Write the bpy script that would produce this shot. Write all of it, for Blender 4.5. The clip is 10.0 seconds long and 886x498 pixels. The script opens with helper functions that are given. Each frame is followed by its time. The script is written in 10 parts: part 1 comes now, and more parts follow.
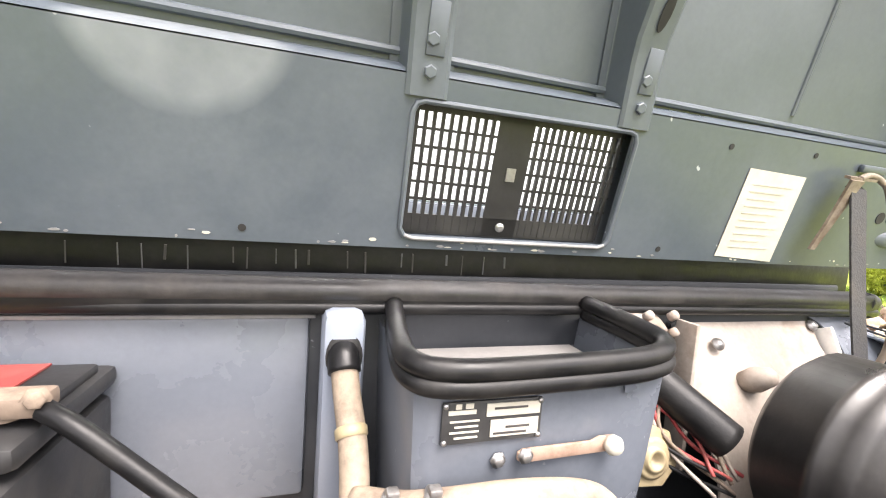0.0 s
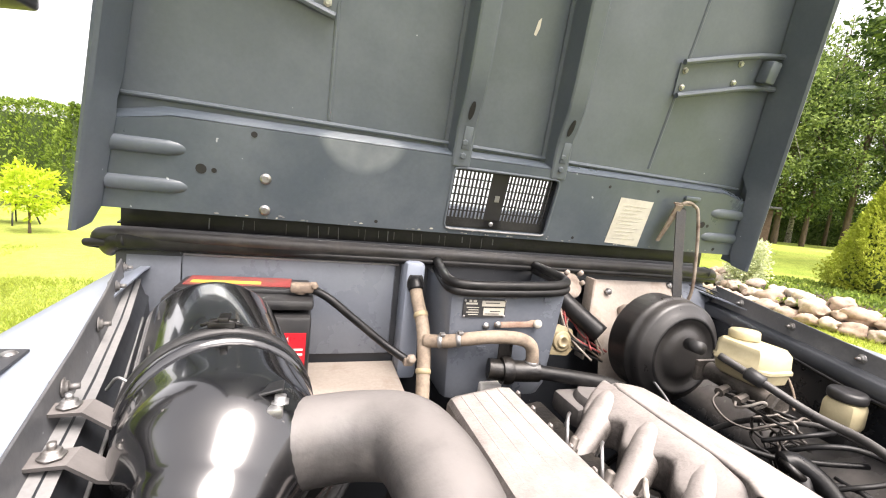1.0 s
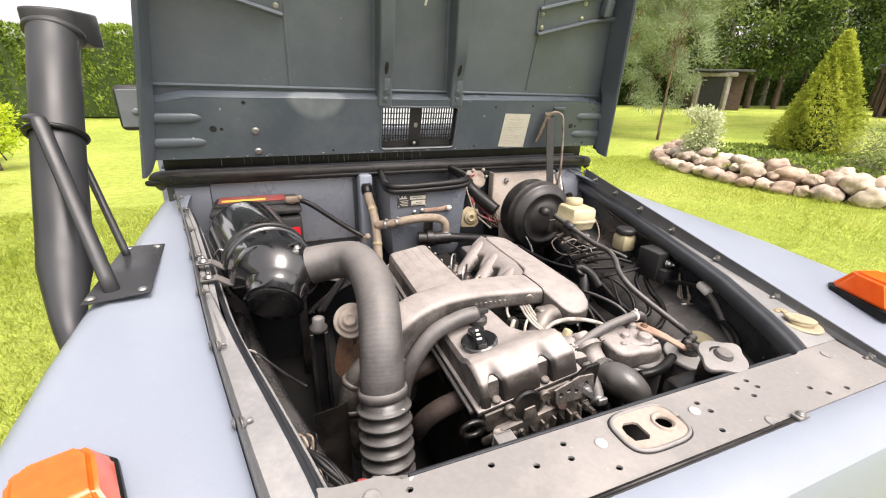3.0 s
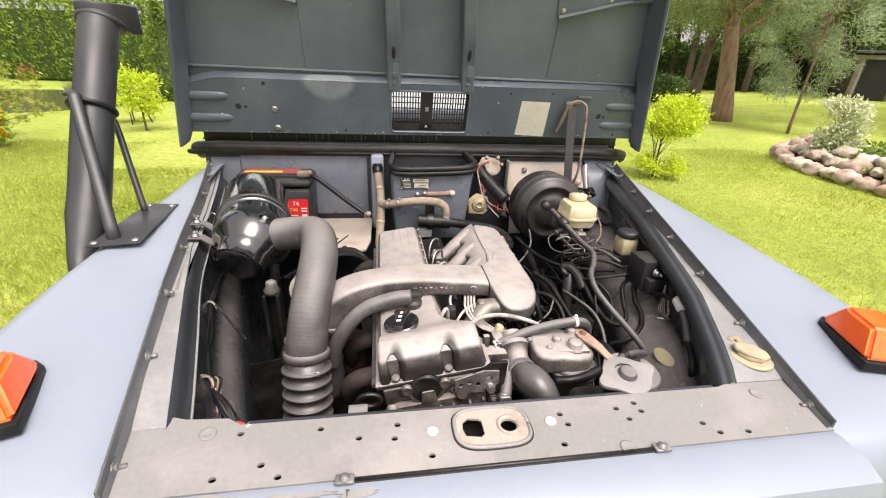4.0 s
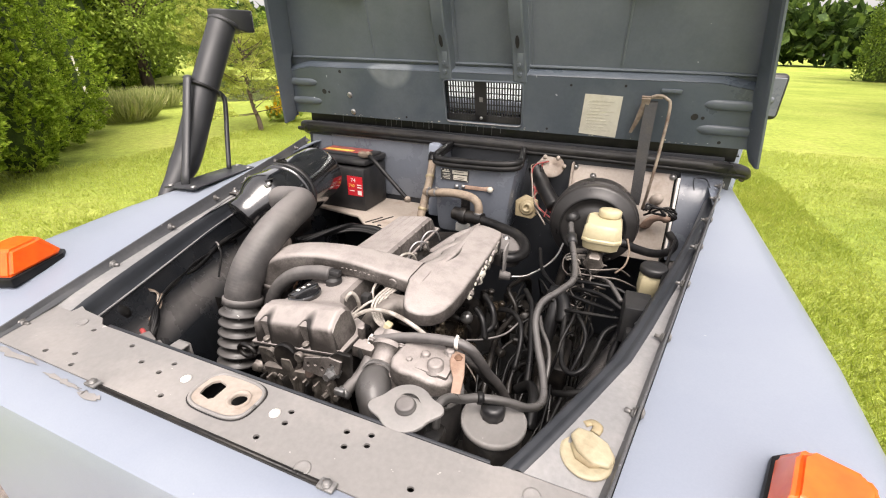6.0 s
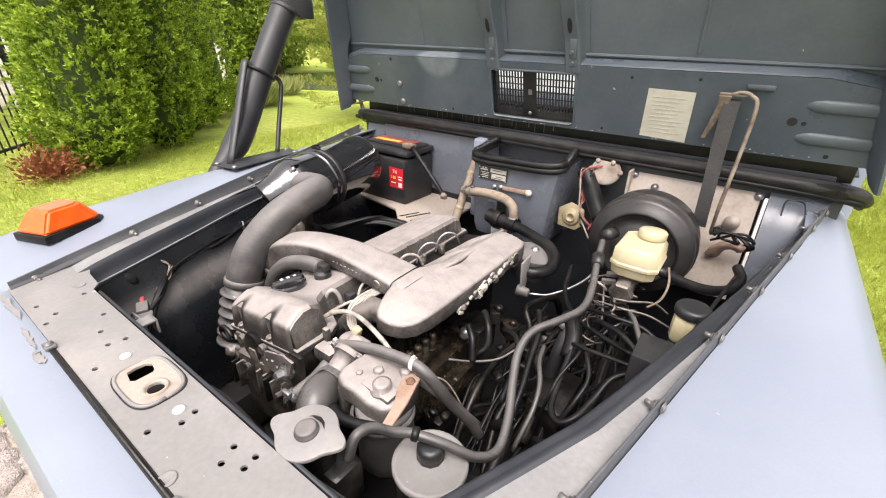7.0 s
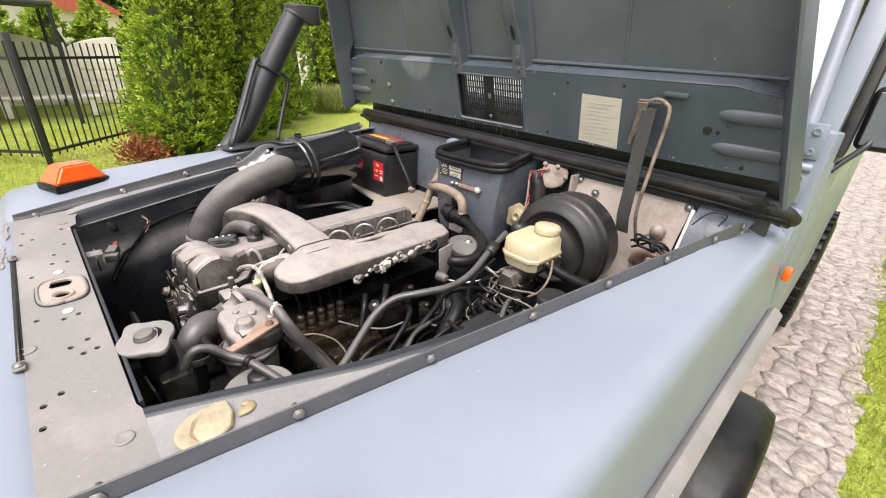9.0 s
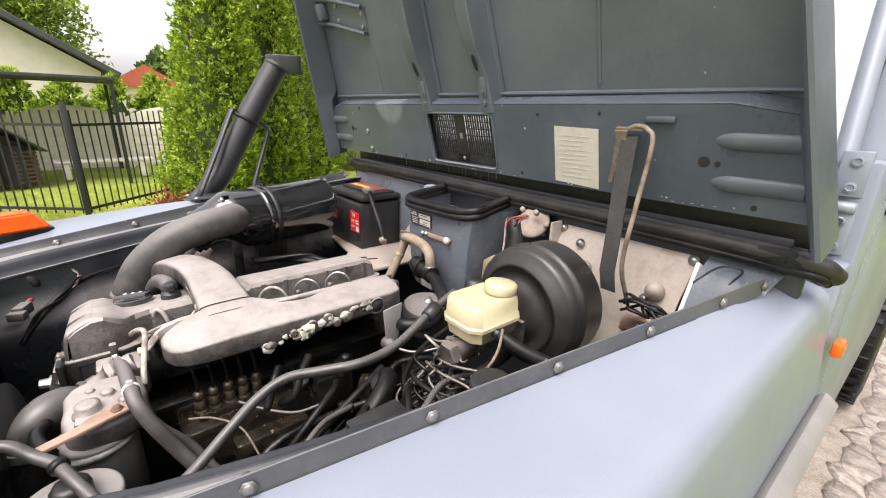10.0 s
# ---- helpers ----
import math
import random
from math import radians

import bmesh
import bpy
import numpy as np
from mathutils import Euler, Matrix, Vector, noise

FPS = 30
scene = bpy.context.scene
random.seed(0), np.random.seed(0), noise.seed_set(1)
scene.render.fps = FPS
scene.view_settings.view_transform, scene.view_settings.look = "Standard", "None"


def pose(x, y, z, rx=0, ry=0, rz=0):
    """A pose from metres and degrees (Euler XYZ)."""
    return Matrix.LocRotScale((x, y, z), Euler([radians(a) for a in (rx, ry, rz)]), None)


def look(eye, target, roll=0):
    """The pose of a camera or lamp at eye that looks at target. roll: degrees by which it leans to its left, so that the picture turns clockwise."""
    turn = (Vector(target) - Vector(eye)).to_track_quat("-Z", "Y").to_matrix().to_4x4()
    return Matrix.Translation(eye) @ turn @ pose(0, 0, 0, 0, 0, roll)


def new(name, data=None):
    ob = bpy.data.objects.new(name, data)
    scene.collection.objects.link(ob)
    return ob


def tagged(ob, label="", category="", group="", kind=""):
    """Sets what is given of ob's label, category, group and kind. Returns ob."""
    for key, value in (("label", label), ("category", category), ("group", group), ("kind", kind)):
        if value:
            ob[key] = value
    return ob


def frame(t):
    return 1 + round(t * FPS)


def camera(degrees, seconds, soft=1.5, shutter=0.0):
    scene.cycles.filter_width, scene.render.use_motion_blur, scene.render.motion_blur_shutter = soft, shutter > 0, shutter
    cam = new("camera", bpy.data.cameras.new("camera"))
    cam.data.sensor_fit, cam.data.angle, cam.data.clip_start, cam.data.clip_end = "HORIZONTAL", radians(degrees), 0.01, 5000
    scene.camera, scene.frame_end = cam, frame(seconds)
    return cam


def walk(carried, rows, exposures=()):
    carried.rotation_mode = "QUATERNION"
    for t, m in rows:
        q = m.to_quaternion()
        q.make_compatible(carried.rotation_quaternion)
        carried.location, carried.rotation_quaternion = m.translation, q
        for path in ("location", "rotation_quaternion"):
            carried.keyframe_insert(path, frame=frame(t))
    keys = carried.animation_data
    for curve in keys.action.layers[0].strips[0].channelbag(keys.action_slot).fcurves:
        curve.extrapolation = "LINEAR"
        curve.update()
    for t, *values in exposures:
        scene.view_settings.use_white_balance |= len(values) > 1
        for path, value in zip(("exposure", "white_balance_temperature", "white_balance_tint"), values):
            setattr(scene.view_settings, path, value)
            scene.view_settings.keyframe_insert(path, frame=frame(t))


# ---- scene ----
cam = camera(93.2, 10.0, soft=1.1)
PATH = [
    (0, (-0.229, 0.699, 1.354), (0.363, 2.601, 1.178), 4.1),
    (0.5, (-0.349, 0.525, 1.387), (0.325, 2.4, 1.213), 6.1),
    (1, (-0.458, 0.208, 1.401), (0.18, 2.086, 1.145), 6.2),
    (1.5, (-0.534, -0.016, 1.467), (0.21, 1.788, 1.029), 5.2),
    (2, (-0.579, -0.176, 1.488), (0.242, 1.575, 0.977), 2.6),
    (2.5, (-0.592, -0.247, 1.513), (0.212, 1.469, 0.876), 1.2),
    (3, (-0.492, -0.328, 1.541), (0.207, 1.398, 0.812), 1.4),
    (3.2, (-0.412, -0.376, 1.548), (0.187, 1.37, 0.778), 1.2),
    (4.3, (-0.105, -0.441, 1.582), (0.075, 1.366, 0.745), 2.9),
    (4.5, (-0.047, -0.43, 1.584), (0.047, 1.379, 0.735), 2.8),
    (5, (0.087, -0.381, 1.595), (-0.036, 1.415, 0.723), 2.2),
    (5.5, (0.262, -0.357, 1.594), (-0.131, 1.396, 0.716), 1.3),
    (5.7, (0.351, -0.35, 1.584), (-0.158, 1.377, 0.712), 1.1),
    (6.8, (0.583, -0.178, 1.561), (-0.394, 1.317, 0.661), 1.3),
    (7, (0.601, -0.127, 1.551), (-0.44, 1.324, 0.652), 1.3),
    (7.5, (0.678, -0.033, 1.536), (-0.482, 1.33, 0.644), 2.1),
    (8, (0.827, 0.0, 1.531), (-0.442, 1.279, 0.662), 2.8),
    (8.5, (0.913, 0.004, 1.535), (-0.384, 1.281, 0.708), 3.7),
    (9, (0.957, 0.036, 1.527), (-0.329, 1.312, 0.678), 3.1),
    (9.5, (0.921, 0.145, 1.515), (-0.349, 1.466, 0.714), 2.4),
    (10, (0.96, 0.315, 1.467), (-0.51, 1.523, 0.85), 1.3),
]
walk(cam, [(t, look(eye, target, roll)) for t, eye, target, roll in PATH],
     [(0.0, 2.4, 6800, 16), (0.7, 2.1, 6850, 16), (1.5, 1.65, 6950, 16), (2.5, 1.41, 6950, 16), (4.3, 1.21, 6950, 16), (5.7, 1.19, 6950, 16), (7.5, 1.30, 6720, 15.5), (8.5, 1.13, 6720, 15.5), (9.2, 1.13, 6720, 15.5), (10.0, 1.26, 6720, 15.5)])

# ---------------------------------------------------------------- light
world = bpy.data.worlds.new("sky")
scene.world = world
world.use_nodes = True
wn, wl = world.node_tree.nodes, world.node_tree.links
sky = wn.new("ShaderNodeTexSky")
sky.sky_type, sky.sun_disc = "NISHITA", False
SUN_UP, SUN_ROUND = radians(64), radians(155)
sky.sun_elevation, sky.sun_rotation = SUN_UP, SUN_ROUND
sky.air_density, sky.dust_density = 1.0, 4.0
hsv = wn.new("ShaderNodeHueSaturation")
hsv.inputs["Saturation"].default_value = 0.18
wl.new(sky.outputs["Color"], hsv.inputs["Color"])
wl.new(hsv.outputs["Color"], wn["Background"].inputs["Color"])
wn["Background"].inputs["Strength"].default_value = 0.15

sun_data = bpy.data.lights.new("sun", "SUN")
sun_data.energy, sun_data.angle, sun_data.color = 1.5, radians(45), (1.0, 0.97, 0.92)
sun = new("sun", sun_data)
sun.matrix_world = look((0, 0, 20), (-20 * math.cos(SUN_UP) * math.sin(SUN_ROUND), -20 * math.cos(SUN_UP) * math.cos(SUN_ROUND), 20 - 20 * math.sin(SUN_UP)))


# ---------------------------------------------------------------- materials
def mat_new(name):
    m = bpy.data.materials.new(name)
    m.use_nodes = True
    nt = m.node_tree
    return m, nt, nt.nodes["Principled BSDF"]


def noise_node(nt, scale, detail=4.0, rough=0.55, coords="Object", stretch=(1, 1, 1)):
    tc = nt.nodes.new("ShaderNodeTexCoord")
    mp = nt.nodes.new("ShaderNodeMapping")
    mp.inputs["Scale"].default_value = stretch
    n = nt.nodes.new("ShaderNodeTexNoise")
    n.inputs["Scale"].default_value, n.inputs["Detail"].default_value, n.inputs["Roughness"].default_value = scale, detail, rough
    nt.links.new(tc.outputs[coords], mp.inputs["Vector"])
    nt.links.new(mp.outputs["Vector"], n.inputs["Vector"])
    return n


def ramp(nt, src, stops):
    r = nt.nodes.new("ShaderNodeValToRGB")
    el = r.color_ramp.elements
    while len(el) < len(stops):
        el.new(0.5)
    for e, (p, c) in zip(el, stops):
        e.position = p
        e.color = (*c, 1) if len(c) == 3 else c
    nt.links.new(src, r.inputs["Fac"])
    return r


def mixc(nt, fac, a, b, blend="MIX"):
    m = nt.nodes.new("ShaderNodeMix")
    m.data_type, m.blend_type = "RGBA", blend
    for sock, v in ((m.inputs[0], fac), (m.inputs[6], a), (m.inputs[7], b)):
        if hasattr(v, "links"):
            nt.links.new(v, sock)
        elif isinstance(v, (int, float)):
            sock.default_value = v
        else:
            sock.default_value = (*v, 1)
    return m.outputs[2]


def bump(nt, bsdf, height, strength, dist):
    b = nt.nodes.new("ShaderNodeBump")
    b.inputs["Strength"].default_value, b.inputs["Distance"].default_value = strength, dist
    nt.links.new(height, b.inputs["Height"])
    nt.links.new(b.outputs["Normal"], bsdf.inputs["Normal"])


def surface(name, base, dirt, rough=0.5, metal=0.0, scale=9.0, amount=(0.45, 0.7), fine=0.15, bump_s=0.15, bump_d=0.002,
            rough_var=0.15, spots=None, spot_scale=60.0, spot_at=0.70, stretch=(1, 1, 1), coat=0.0, spec=0.5, fine_scale=120.0, spray=None):
    """A worn surface: base colour, dirt in patches, fine grain, chips, the spray colour on upward faces where it is
    given.
    """
    m, nt, b = mat_new(name)
    big = noise_node(nt, scale, 6, 0.62, stretch=stretch)
    mask = ramp(nt, big.outputs["Fac"], [(amount[0], (0, 0, 0)), (amount[1], (1, 1, 1))])
    col = mixc(nt, mask.outputs["Color"], base, dirt)
    g = noise_node(nt, fine_scale, 3, 0.6)
    gr = ramp(nt, g.outputs["Fac"], [(0.25, (1 - fine,) * 3), (0.75, (1 + fine,) * 3)])
    col = mixc(nt, 1.0, col, gr.outputs["Color"], "MULTIPLY")
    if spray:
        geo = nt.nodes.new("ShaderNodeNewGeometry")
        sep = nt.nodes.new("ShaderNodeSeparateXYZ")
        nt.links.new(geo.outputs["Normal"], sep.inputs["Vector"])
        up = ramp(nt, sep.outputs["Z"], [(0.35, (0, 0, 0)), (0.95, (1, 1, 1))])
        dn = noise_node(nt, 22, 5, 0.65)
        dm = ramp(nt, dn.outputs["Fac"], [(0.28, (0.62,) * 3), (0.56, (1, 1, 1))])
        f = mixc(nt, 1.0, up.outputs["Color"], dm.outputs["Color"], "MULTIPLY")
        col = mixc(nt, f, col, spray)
    if spots:
        sp = noise_node(nt, spot_scale, 2, 0.5)
        sm = ramp(nt, sp.outputs["Fac"], [(spot_at, (0, 0, 0)), (min(1.0, spot_at + 0.03), (1, 1, 1))])
        col = mixc(nt, sm.outputs["Color"], col, spots)
    nt.links.new(col, b.inputs["Base Color"])
    rr = ramp(nt, big.outputs["Fac"], [(0.3, (max(0.03, rough - rough_var),) * 3), (0.7, (min(1, rough + rough_var),) * 3)])
    nt.links.new(rr.outputs["Color"], b.inputs["Roughness"])
    b.inputs["Metallic"].default_value = metal
    b.inputs["Specular IOR Level"].default_value = spec
    b.inputs["Coat Weight"].default_value = coat
    if bump_s:
        bump(nt, b, g.outputs["Fac"], bump_s, bump_d)
    return m


M = {}
M["paint"] = surface("grey_blue_paint", (0.215, 0.243, 0.295), (0.235, 0.264, 0.312), 0.34, scale=3, fine=0.03, bump_s=0.02, bump_d=0.0006, rough_var=0.07, spots=(0.34, 0.36, 0.39), spot_scale=45, spot_at=0.79, fine_scale=350)
# body paint with the bay's shade put into its colour
M["paint_in"] = surface("shaded_bay_paint", (0.022, 0.025, 0.030), (0.036, 0.039, 0.045), 0.42, scale=5, fine=0.08, bump_s=0.08, bump_d=0.001, spots=(0.24, 0.25, 0.27), spot_scale=70, spot_at=0.755)
# spray here paints both dust and the arch's sheen on upward faces
M["inner_wing"] = surface("bay_paint_dust_and_sheen", (0.014, 0.016, 0.019), (0.026, 0.028, 0.031), 0.27, scale=6, fine=0.1, bump_s=0.08, bump_d=0.001, spots=(0.24, 0.25, 0.27), spot_scale=70, spot_at=0.765, spray=(0.235, 0.218, 0.207))
M["rail"] = surface("dusty_grey_step", (0.082, 0.085, 0.091), (0.130, 0.129, 0.129), 0.5, scale=9, fine=0.12, bump_s=0.1, spots=(0.28, 0.28, 0.29), spot_scale=70, spot_at=0.745)
M["ledge"] = surface("dusty_grey_ledge", (0.200, 0.199, 0.200), (0.262, 0.255, 0.250), 0.55, scale=8, fine=0.10, bump_s=0.1, spots=(0.36, 0.35, 0.33), spot_scale=80, spot_at=0.735)
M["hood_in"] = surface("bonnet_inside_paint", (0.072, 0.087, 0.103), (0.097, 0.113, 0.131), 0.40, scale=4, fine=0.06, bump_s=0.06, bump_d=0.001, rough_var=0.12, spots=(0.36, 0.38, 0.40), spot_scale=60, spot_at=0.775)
# the same paint, darkened less, for the half-shaded firewall panels
M["paint_mid"] = surface("part_shaded_paint", (0.118, 0.131, 0.154), (0.145, 0.158, 0.180), 0.30, scale=5, fine=0.06, bump_s=0.08, bump_d=0.001, spots=(0.3, 0.31, 0.33), spot_scale=60, spot_at=0.755)
M["dusty"] = surface("dusty_panel", (0.205, 0.197, 0.190), (0.275, 0.258, 0.245), 0.55, scale=7, fine=0.07, bump_s=0.08, spots=(0.42, 0.40, 0.37), spot_scale=90, spot_at=0.745)
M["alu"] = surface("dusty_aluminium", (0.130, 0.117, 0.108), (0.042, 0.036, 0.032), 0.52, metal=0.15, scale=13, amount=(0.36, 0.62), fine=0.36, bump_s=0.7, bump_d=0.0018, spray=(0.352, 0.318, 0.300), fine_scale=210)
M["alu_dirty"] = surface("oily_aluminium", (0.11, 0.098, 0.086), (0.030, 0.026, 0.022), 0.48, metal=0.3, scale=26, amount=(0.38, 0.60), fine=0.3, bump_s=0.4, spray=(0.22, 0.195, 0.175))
M["oily"] = surface("oily_black_metal", (0.008, 0.0072, 0.0068), (0.026, 0.022, 0.018), 0.38, metal=0.15, scale=22, amount=(0.46, 0.68), fine=0.35, bump_s=0.4)
M["seal_dust"] = surface("dusty_rubber_seal", (0.018, 0.017, 0.017), (0.046, 0.041, 0.038), 0.5, scale=14, fine=0.2, bump_s=0.2)
M["bracket_tan"] = surface("tan_rust_stained_steel", (0.23, 0.19, 0.15), (0.10, 0.065, 0.045), 0.6, scale=24, amount=(0.42, 0.66), fine=0.15, bump_s=0.2)
M["rubber"] = surface("black_rubber", (0.007, 0.007, 0.0075), (0.018, 0.017, 0.016), 0.42, scale=18, fine=0.15, bump_s=0.15, spec=0.28)
M["hose"] = surface("dusty_grey_hose", (0.050, 0.047, 0.046), (0.085, 0.078, 0.074), 0.55, scale=22, fine=0.15, bump_s=0.25, spray=(0.165, 0.153, 0.147))
# the hose's sheen is painted as a paler tone on upward faces
M["hose_sheen"] = surface("black_hose_with_sheen", (0.030, 0.029, 0.028), (0.055, 0.052, 0.050), 0.36, scale=25, fine=0.1, bump_s=0.1, spray=(0.10, 0.095, 0.092))
M["rust_dark"] = surface("dark_rusty_iron", (0.040, 0.026, 0.020), (0.018, 0.014, 0.012), 0.75, scale=20, fine=0.3, bump_s=0.4)
M["rust_pink"] = surface("pale_pinkish_rust", (0.33, 0.225, 0.170), (0.20, 0.115, 0.075), 0.7, scale=16, amount=(0.48, 0.66), fine=0.15, bump_s=0.2, spots=(0.16, 0.07, 0.04), spot_scale=45, spot_at=0.68)
M["pump"] = surface("oil_soaked_brown_casting", (0.050, 0.038, 0.026), (0.011, 0.009, 0.007), 0.30, metal=0.25, scale=30, amount=(0.40, 0.58), fine=0.35, bump_s=0.6, spots=(0.22, 0.17, 0.11), spot_scale=70, spot_at=0.69)
M["brass"] = surface("dirty_brass", (0.20, 0.165, 0.115), (0.05, 0.04, 0.03), 0.40, metal=0.6, scale=30, amount=(0.45, 0.65), fine=0.25, bump_s=0.2)
M["pale_line"] = surface("pale_dirty_plastic_line", (0.40, 0.37, 0.33), (0.20, 0.175, 0.15), 0.5, scale=40, amount=(0.45, 0.65), fine=0.1, bump_s=0.1)
M["tan_hose"] = surface("tan_heater_hose", (0.27, 0.215, 0.16), (0.16, 0.12, 0.09), 0.75, scale=25, fine=0.2, bump_s=0.35)
M["gloss_black"] = surface("gloss_black_enamel", (0.007, 0.007, 0.008), (0.014, 0.013, 0.012), 0.15, scale=9, amount=(0.55, 0.8), fine=0.1, bump_s=0.02, rough_var=0.10, spots=(0.10, 0.095, 0.09), spot_scale=80, spot_at=0.72, spec=1.0, coat=0.8)
M["neck_black"] = surface("dusty_black_enamel", (0.008, 0.008, 0.0085), (0.020, 0.019, 0.018), 0.22, scale=14, amount=(0.5, 0.75), fine=0.15, bump_s=0.10, spots=(0.10, 0.095, 0.09), spot_scale=80, spot_at=0.72)
M["black_plastic"] = surface("black_plastic", (0.016, 0.016, 0.017), (0.03, 0.029, 0.028), 0.45, scale=14, fine=0.1, bump_s=0.1)
M["satin_black"] = surface("satin_black_plastic_pipe", (0.023, 0.024, 0.027), (0.032, 0.033, 0.036), 0.42, scale=6, fine=0.05, bump_s=0.12, bump_d=0.0008, fine_scale=500)
M["cream"] = surface("yellowed_cream_plastic", (0.47, 0.415, 0.265), (0.38, 0.325, 0.195), 0.42, scale=12, fine=0.06, bump_s=0.05)
M["cream_old"] = surface("sun_bleached_cream_plastic", (0.36, 0.315, 0.215), (0.27, 0.225, 0.145), 0.5, scale=26, fine=0.12, bump_s=0.15)
M["cream_dirty"] = surface("dirty_yellowed_plastic", (0.31, 0.255, 0.155), (0.21, 0.16, 0.09), 0.5, scale=22, fine=0.12, bump_s=0.1)
M["steel"] = surface("zinc_steel", (0.42, 0.42, 0.42), (0.25, 0.23, 0.21), 0.38, metal=0.85, scale=25, fine=0.15, bump_s=0.1)
M["bolt_dull"] = surface("dull_zinc_bolt", (0.22, 0.215, 0.21), (0.10, 0.09, 0.08), 0.5, metal=0.5, scale=40, fine=0.2, bump_s=0.2)
M["faint_ink"] = surface("faded_print", (0.465, 0.445, 0.375), (0.42, 0.395, 0.325), 0.7, scale=20, bump_s=0.0)
M["grey_stone"] = surface("weathered_grey_stone", (0.27, 0.245, 0.215), (0.16, 0.145, 0.125), 0.9, scale=6, fine=0.25, bump_s=0.6, bump_d=0.01)
M["rust"] = surface("rusty_brown_steel", (0.16, 0.085, 0.05), (0.08, 0.05, 0.035), 0.8, scale=20, fine=0.25, bump_s=0.3)
M["beige_plate"] = surface("dusty_beige_plate", (0.33, 0.285, 0.245), (0.20, 0.15, 0.115), 0.7, scale=9, amount=(0.5, 0.72), fine=0.1, bump_s=0.12, spots=(0.25, 0.13, 0.07), spot_scale=30, spot_at=0.76)
M["white_plastic"] = surface("dull_white_plastic", (0.72, 0.70, 0.66), (0.6, 0.57, 0.52), 0.5, scale=20, fine=0.05, bump_s=0.03)
M["shade"] = surface("pale_backing_panel", (0.86, 0.87, 0.88), (0.82, 0.83, 0.84), 0.4, scale=6, fine=0.02, bump_s=0.0)
M["paper"] = surface("aged_paper_label", (0.50, 0.48, 0.41), (0.43, 0.40, 0.33), 0.7, scale=14, fine=0.04, bump_s=0.03)
M["red_label"] = surface("red_battery_label", (0.55, 0.02, 0.03), (0.42, 0.02, 0.025), 0.35, scale=15, fine=0.05, bump_s=0.0)
M["red_dull"] = surface("dirty_red_label", (0.26, 0.045, 0.04), (0.15, 0.10, 0.08), 0.5, scale=18, fine=0.1, bump_s=0.05)
M["servo"] = surface("dusty_black_drum", (0.018, 0.017, 0.017), (0.034, 0.032, 0.030), 0.38, scale=9, fine=0.12, bump_s=0.08, spray=(0.045, 0.042, 0.040))
M["yellow"] = surface("yellow_label", (0.75, 0.5, 0.08), (0.6, 0.35, 0.05), 0.4, scale=20, fine=0.05, bump_s=0.0)
M["ink"] = surface("dark_ink", (0.03, 0.03, 0.03), (0.05, 0.05, 0.05), 0.6, scale=30, fine=0.05, bump_s=0.0)
M["webbing"] = surface("dark_webbing", (0.035, 0.035, 0.036), (0.06, 0.055, 0.05), 0.85, scale=20, fine=0.3, bump_s=0.5, fine_scale=300)
M["red_wire"] = surface("red_wire", (0.34, 0.05, 0.05), (0.22, 0.07, 0.055), 0.5, scale=20, bump_s=0.0)
M["brown_wire"] = surface("brown_cloth_wire", (0.16, 0.12, 0.09), (0.25, 0.2, 0.15), 0.8, scale=30, bump_s=0.2)
M["dark"] = surface("dark_underside", (0.012, 0.012, 0.012), (0.022, 0.02, 0.018), 0.8, scale=8, bump_s=0.1)


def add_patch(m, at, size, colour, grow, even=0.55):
    """A patch of another colour, with a soft uneven edge."""
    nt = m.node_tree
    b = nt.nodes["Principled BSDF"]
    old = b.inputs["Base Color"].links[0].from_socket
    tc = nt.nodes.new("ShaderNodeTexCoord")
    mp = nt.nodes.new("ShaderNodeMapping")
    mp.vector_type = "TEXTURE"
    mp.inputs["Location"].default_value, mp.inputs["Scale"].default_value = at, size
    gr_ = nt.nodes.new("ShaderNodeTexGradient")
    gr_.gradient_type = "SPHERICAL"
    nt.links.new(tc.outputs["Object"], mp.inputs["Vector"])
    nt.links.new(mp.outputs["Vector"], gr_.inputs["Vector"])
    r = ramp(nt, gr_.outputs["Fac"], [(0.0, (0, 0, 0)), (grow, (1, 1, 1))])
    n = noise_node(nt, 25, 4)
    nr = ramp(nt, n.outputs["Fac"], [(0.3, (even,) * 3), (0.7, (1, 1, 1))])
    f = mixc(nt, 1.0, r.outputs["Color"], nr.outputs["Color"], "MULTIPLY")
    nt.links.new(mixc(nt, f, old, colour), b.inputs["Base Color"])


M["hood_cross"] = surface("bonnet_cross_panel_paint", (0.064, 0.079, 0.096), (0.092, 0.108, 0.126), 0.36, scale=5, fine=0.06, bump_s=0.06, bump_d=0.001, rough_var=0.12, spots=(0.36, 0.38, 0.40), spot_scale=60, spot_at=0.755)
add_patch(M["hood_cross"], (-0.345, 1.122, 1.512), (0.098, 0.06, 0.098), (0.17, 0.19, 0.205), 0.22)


def mat_lens():
    m, nt, b = mat_new("orange_indicator_lens")
    n = noise_node(nt, 40, 3)
    r = ramp(nt, n.outputs["Fac"], [(0.3, (0.83, 0.100, 0.010)), (0.7, (0.90, 0.135, 0.013))])
    nt.links.new(r.outputs["Color"], b.inputs["Base Color"])
    b.inputs["Roughness"].default_value, b.inputs["Subsurface Weight"].default_value = 0.22, 0.25
    b.inputs["Subsurface Radius"].default_value = (0.03, 0.008, 0.002)
    b.inputs["Coat Weight"].default_value = 0.1
    return m


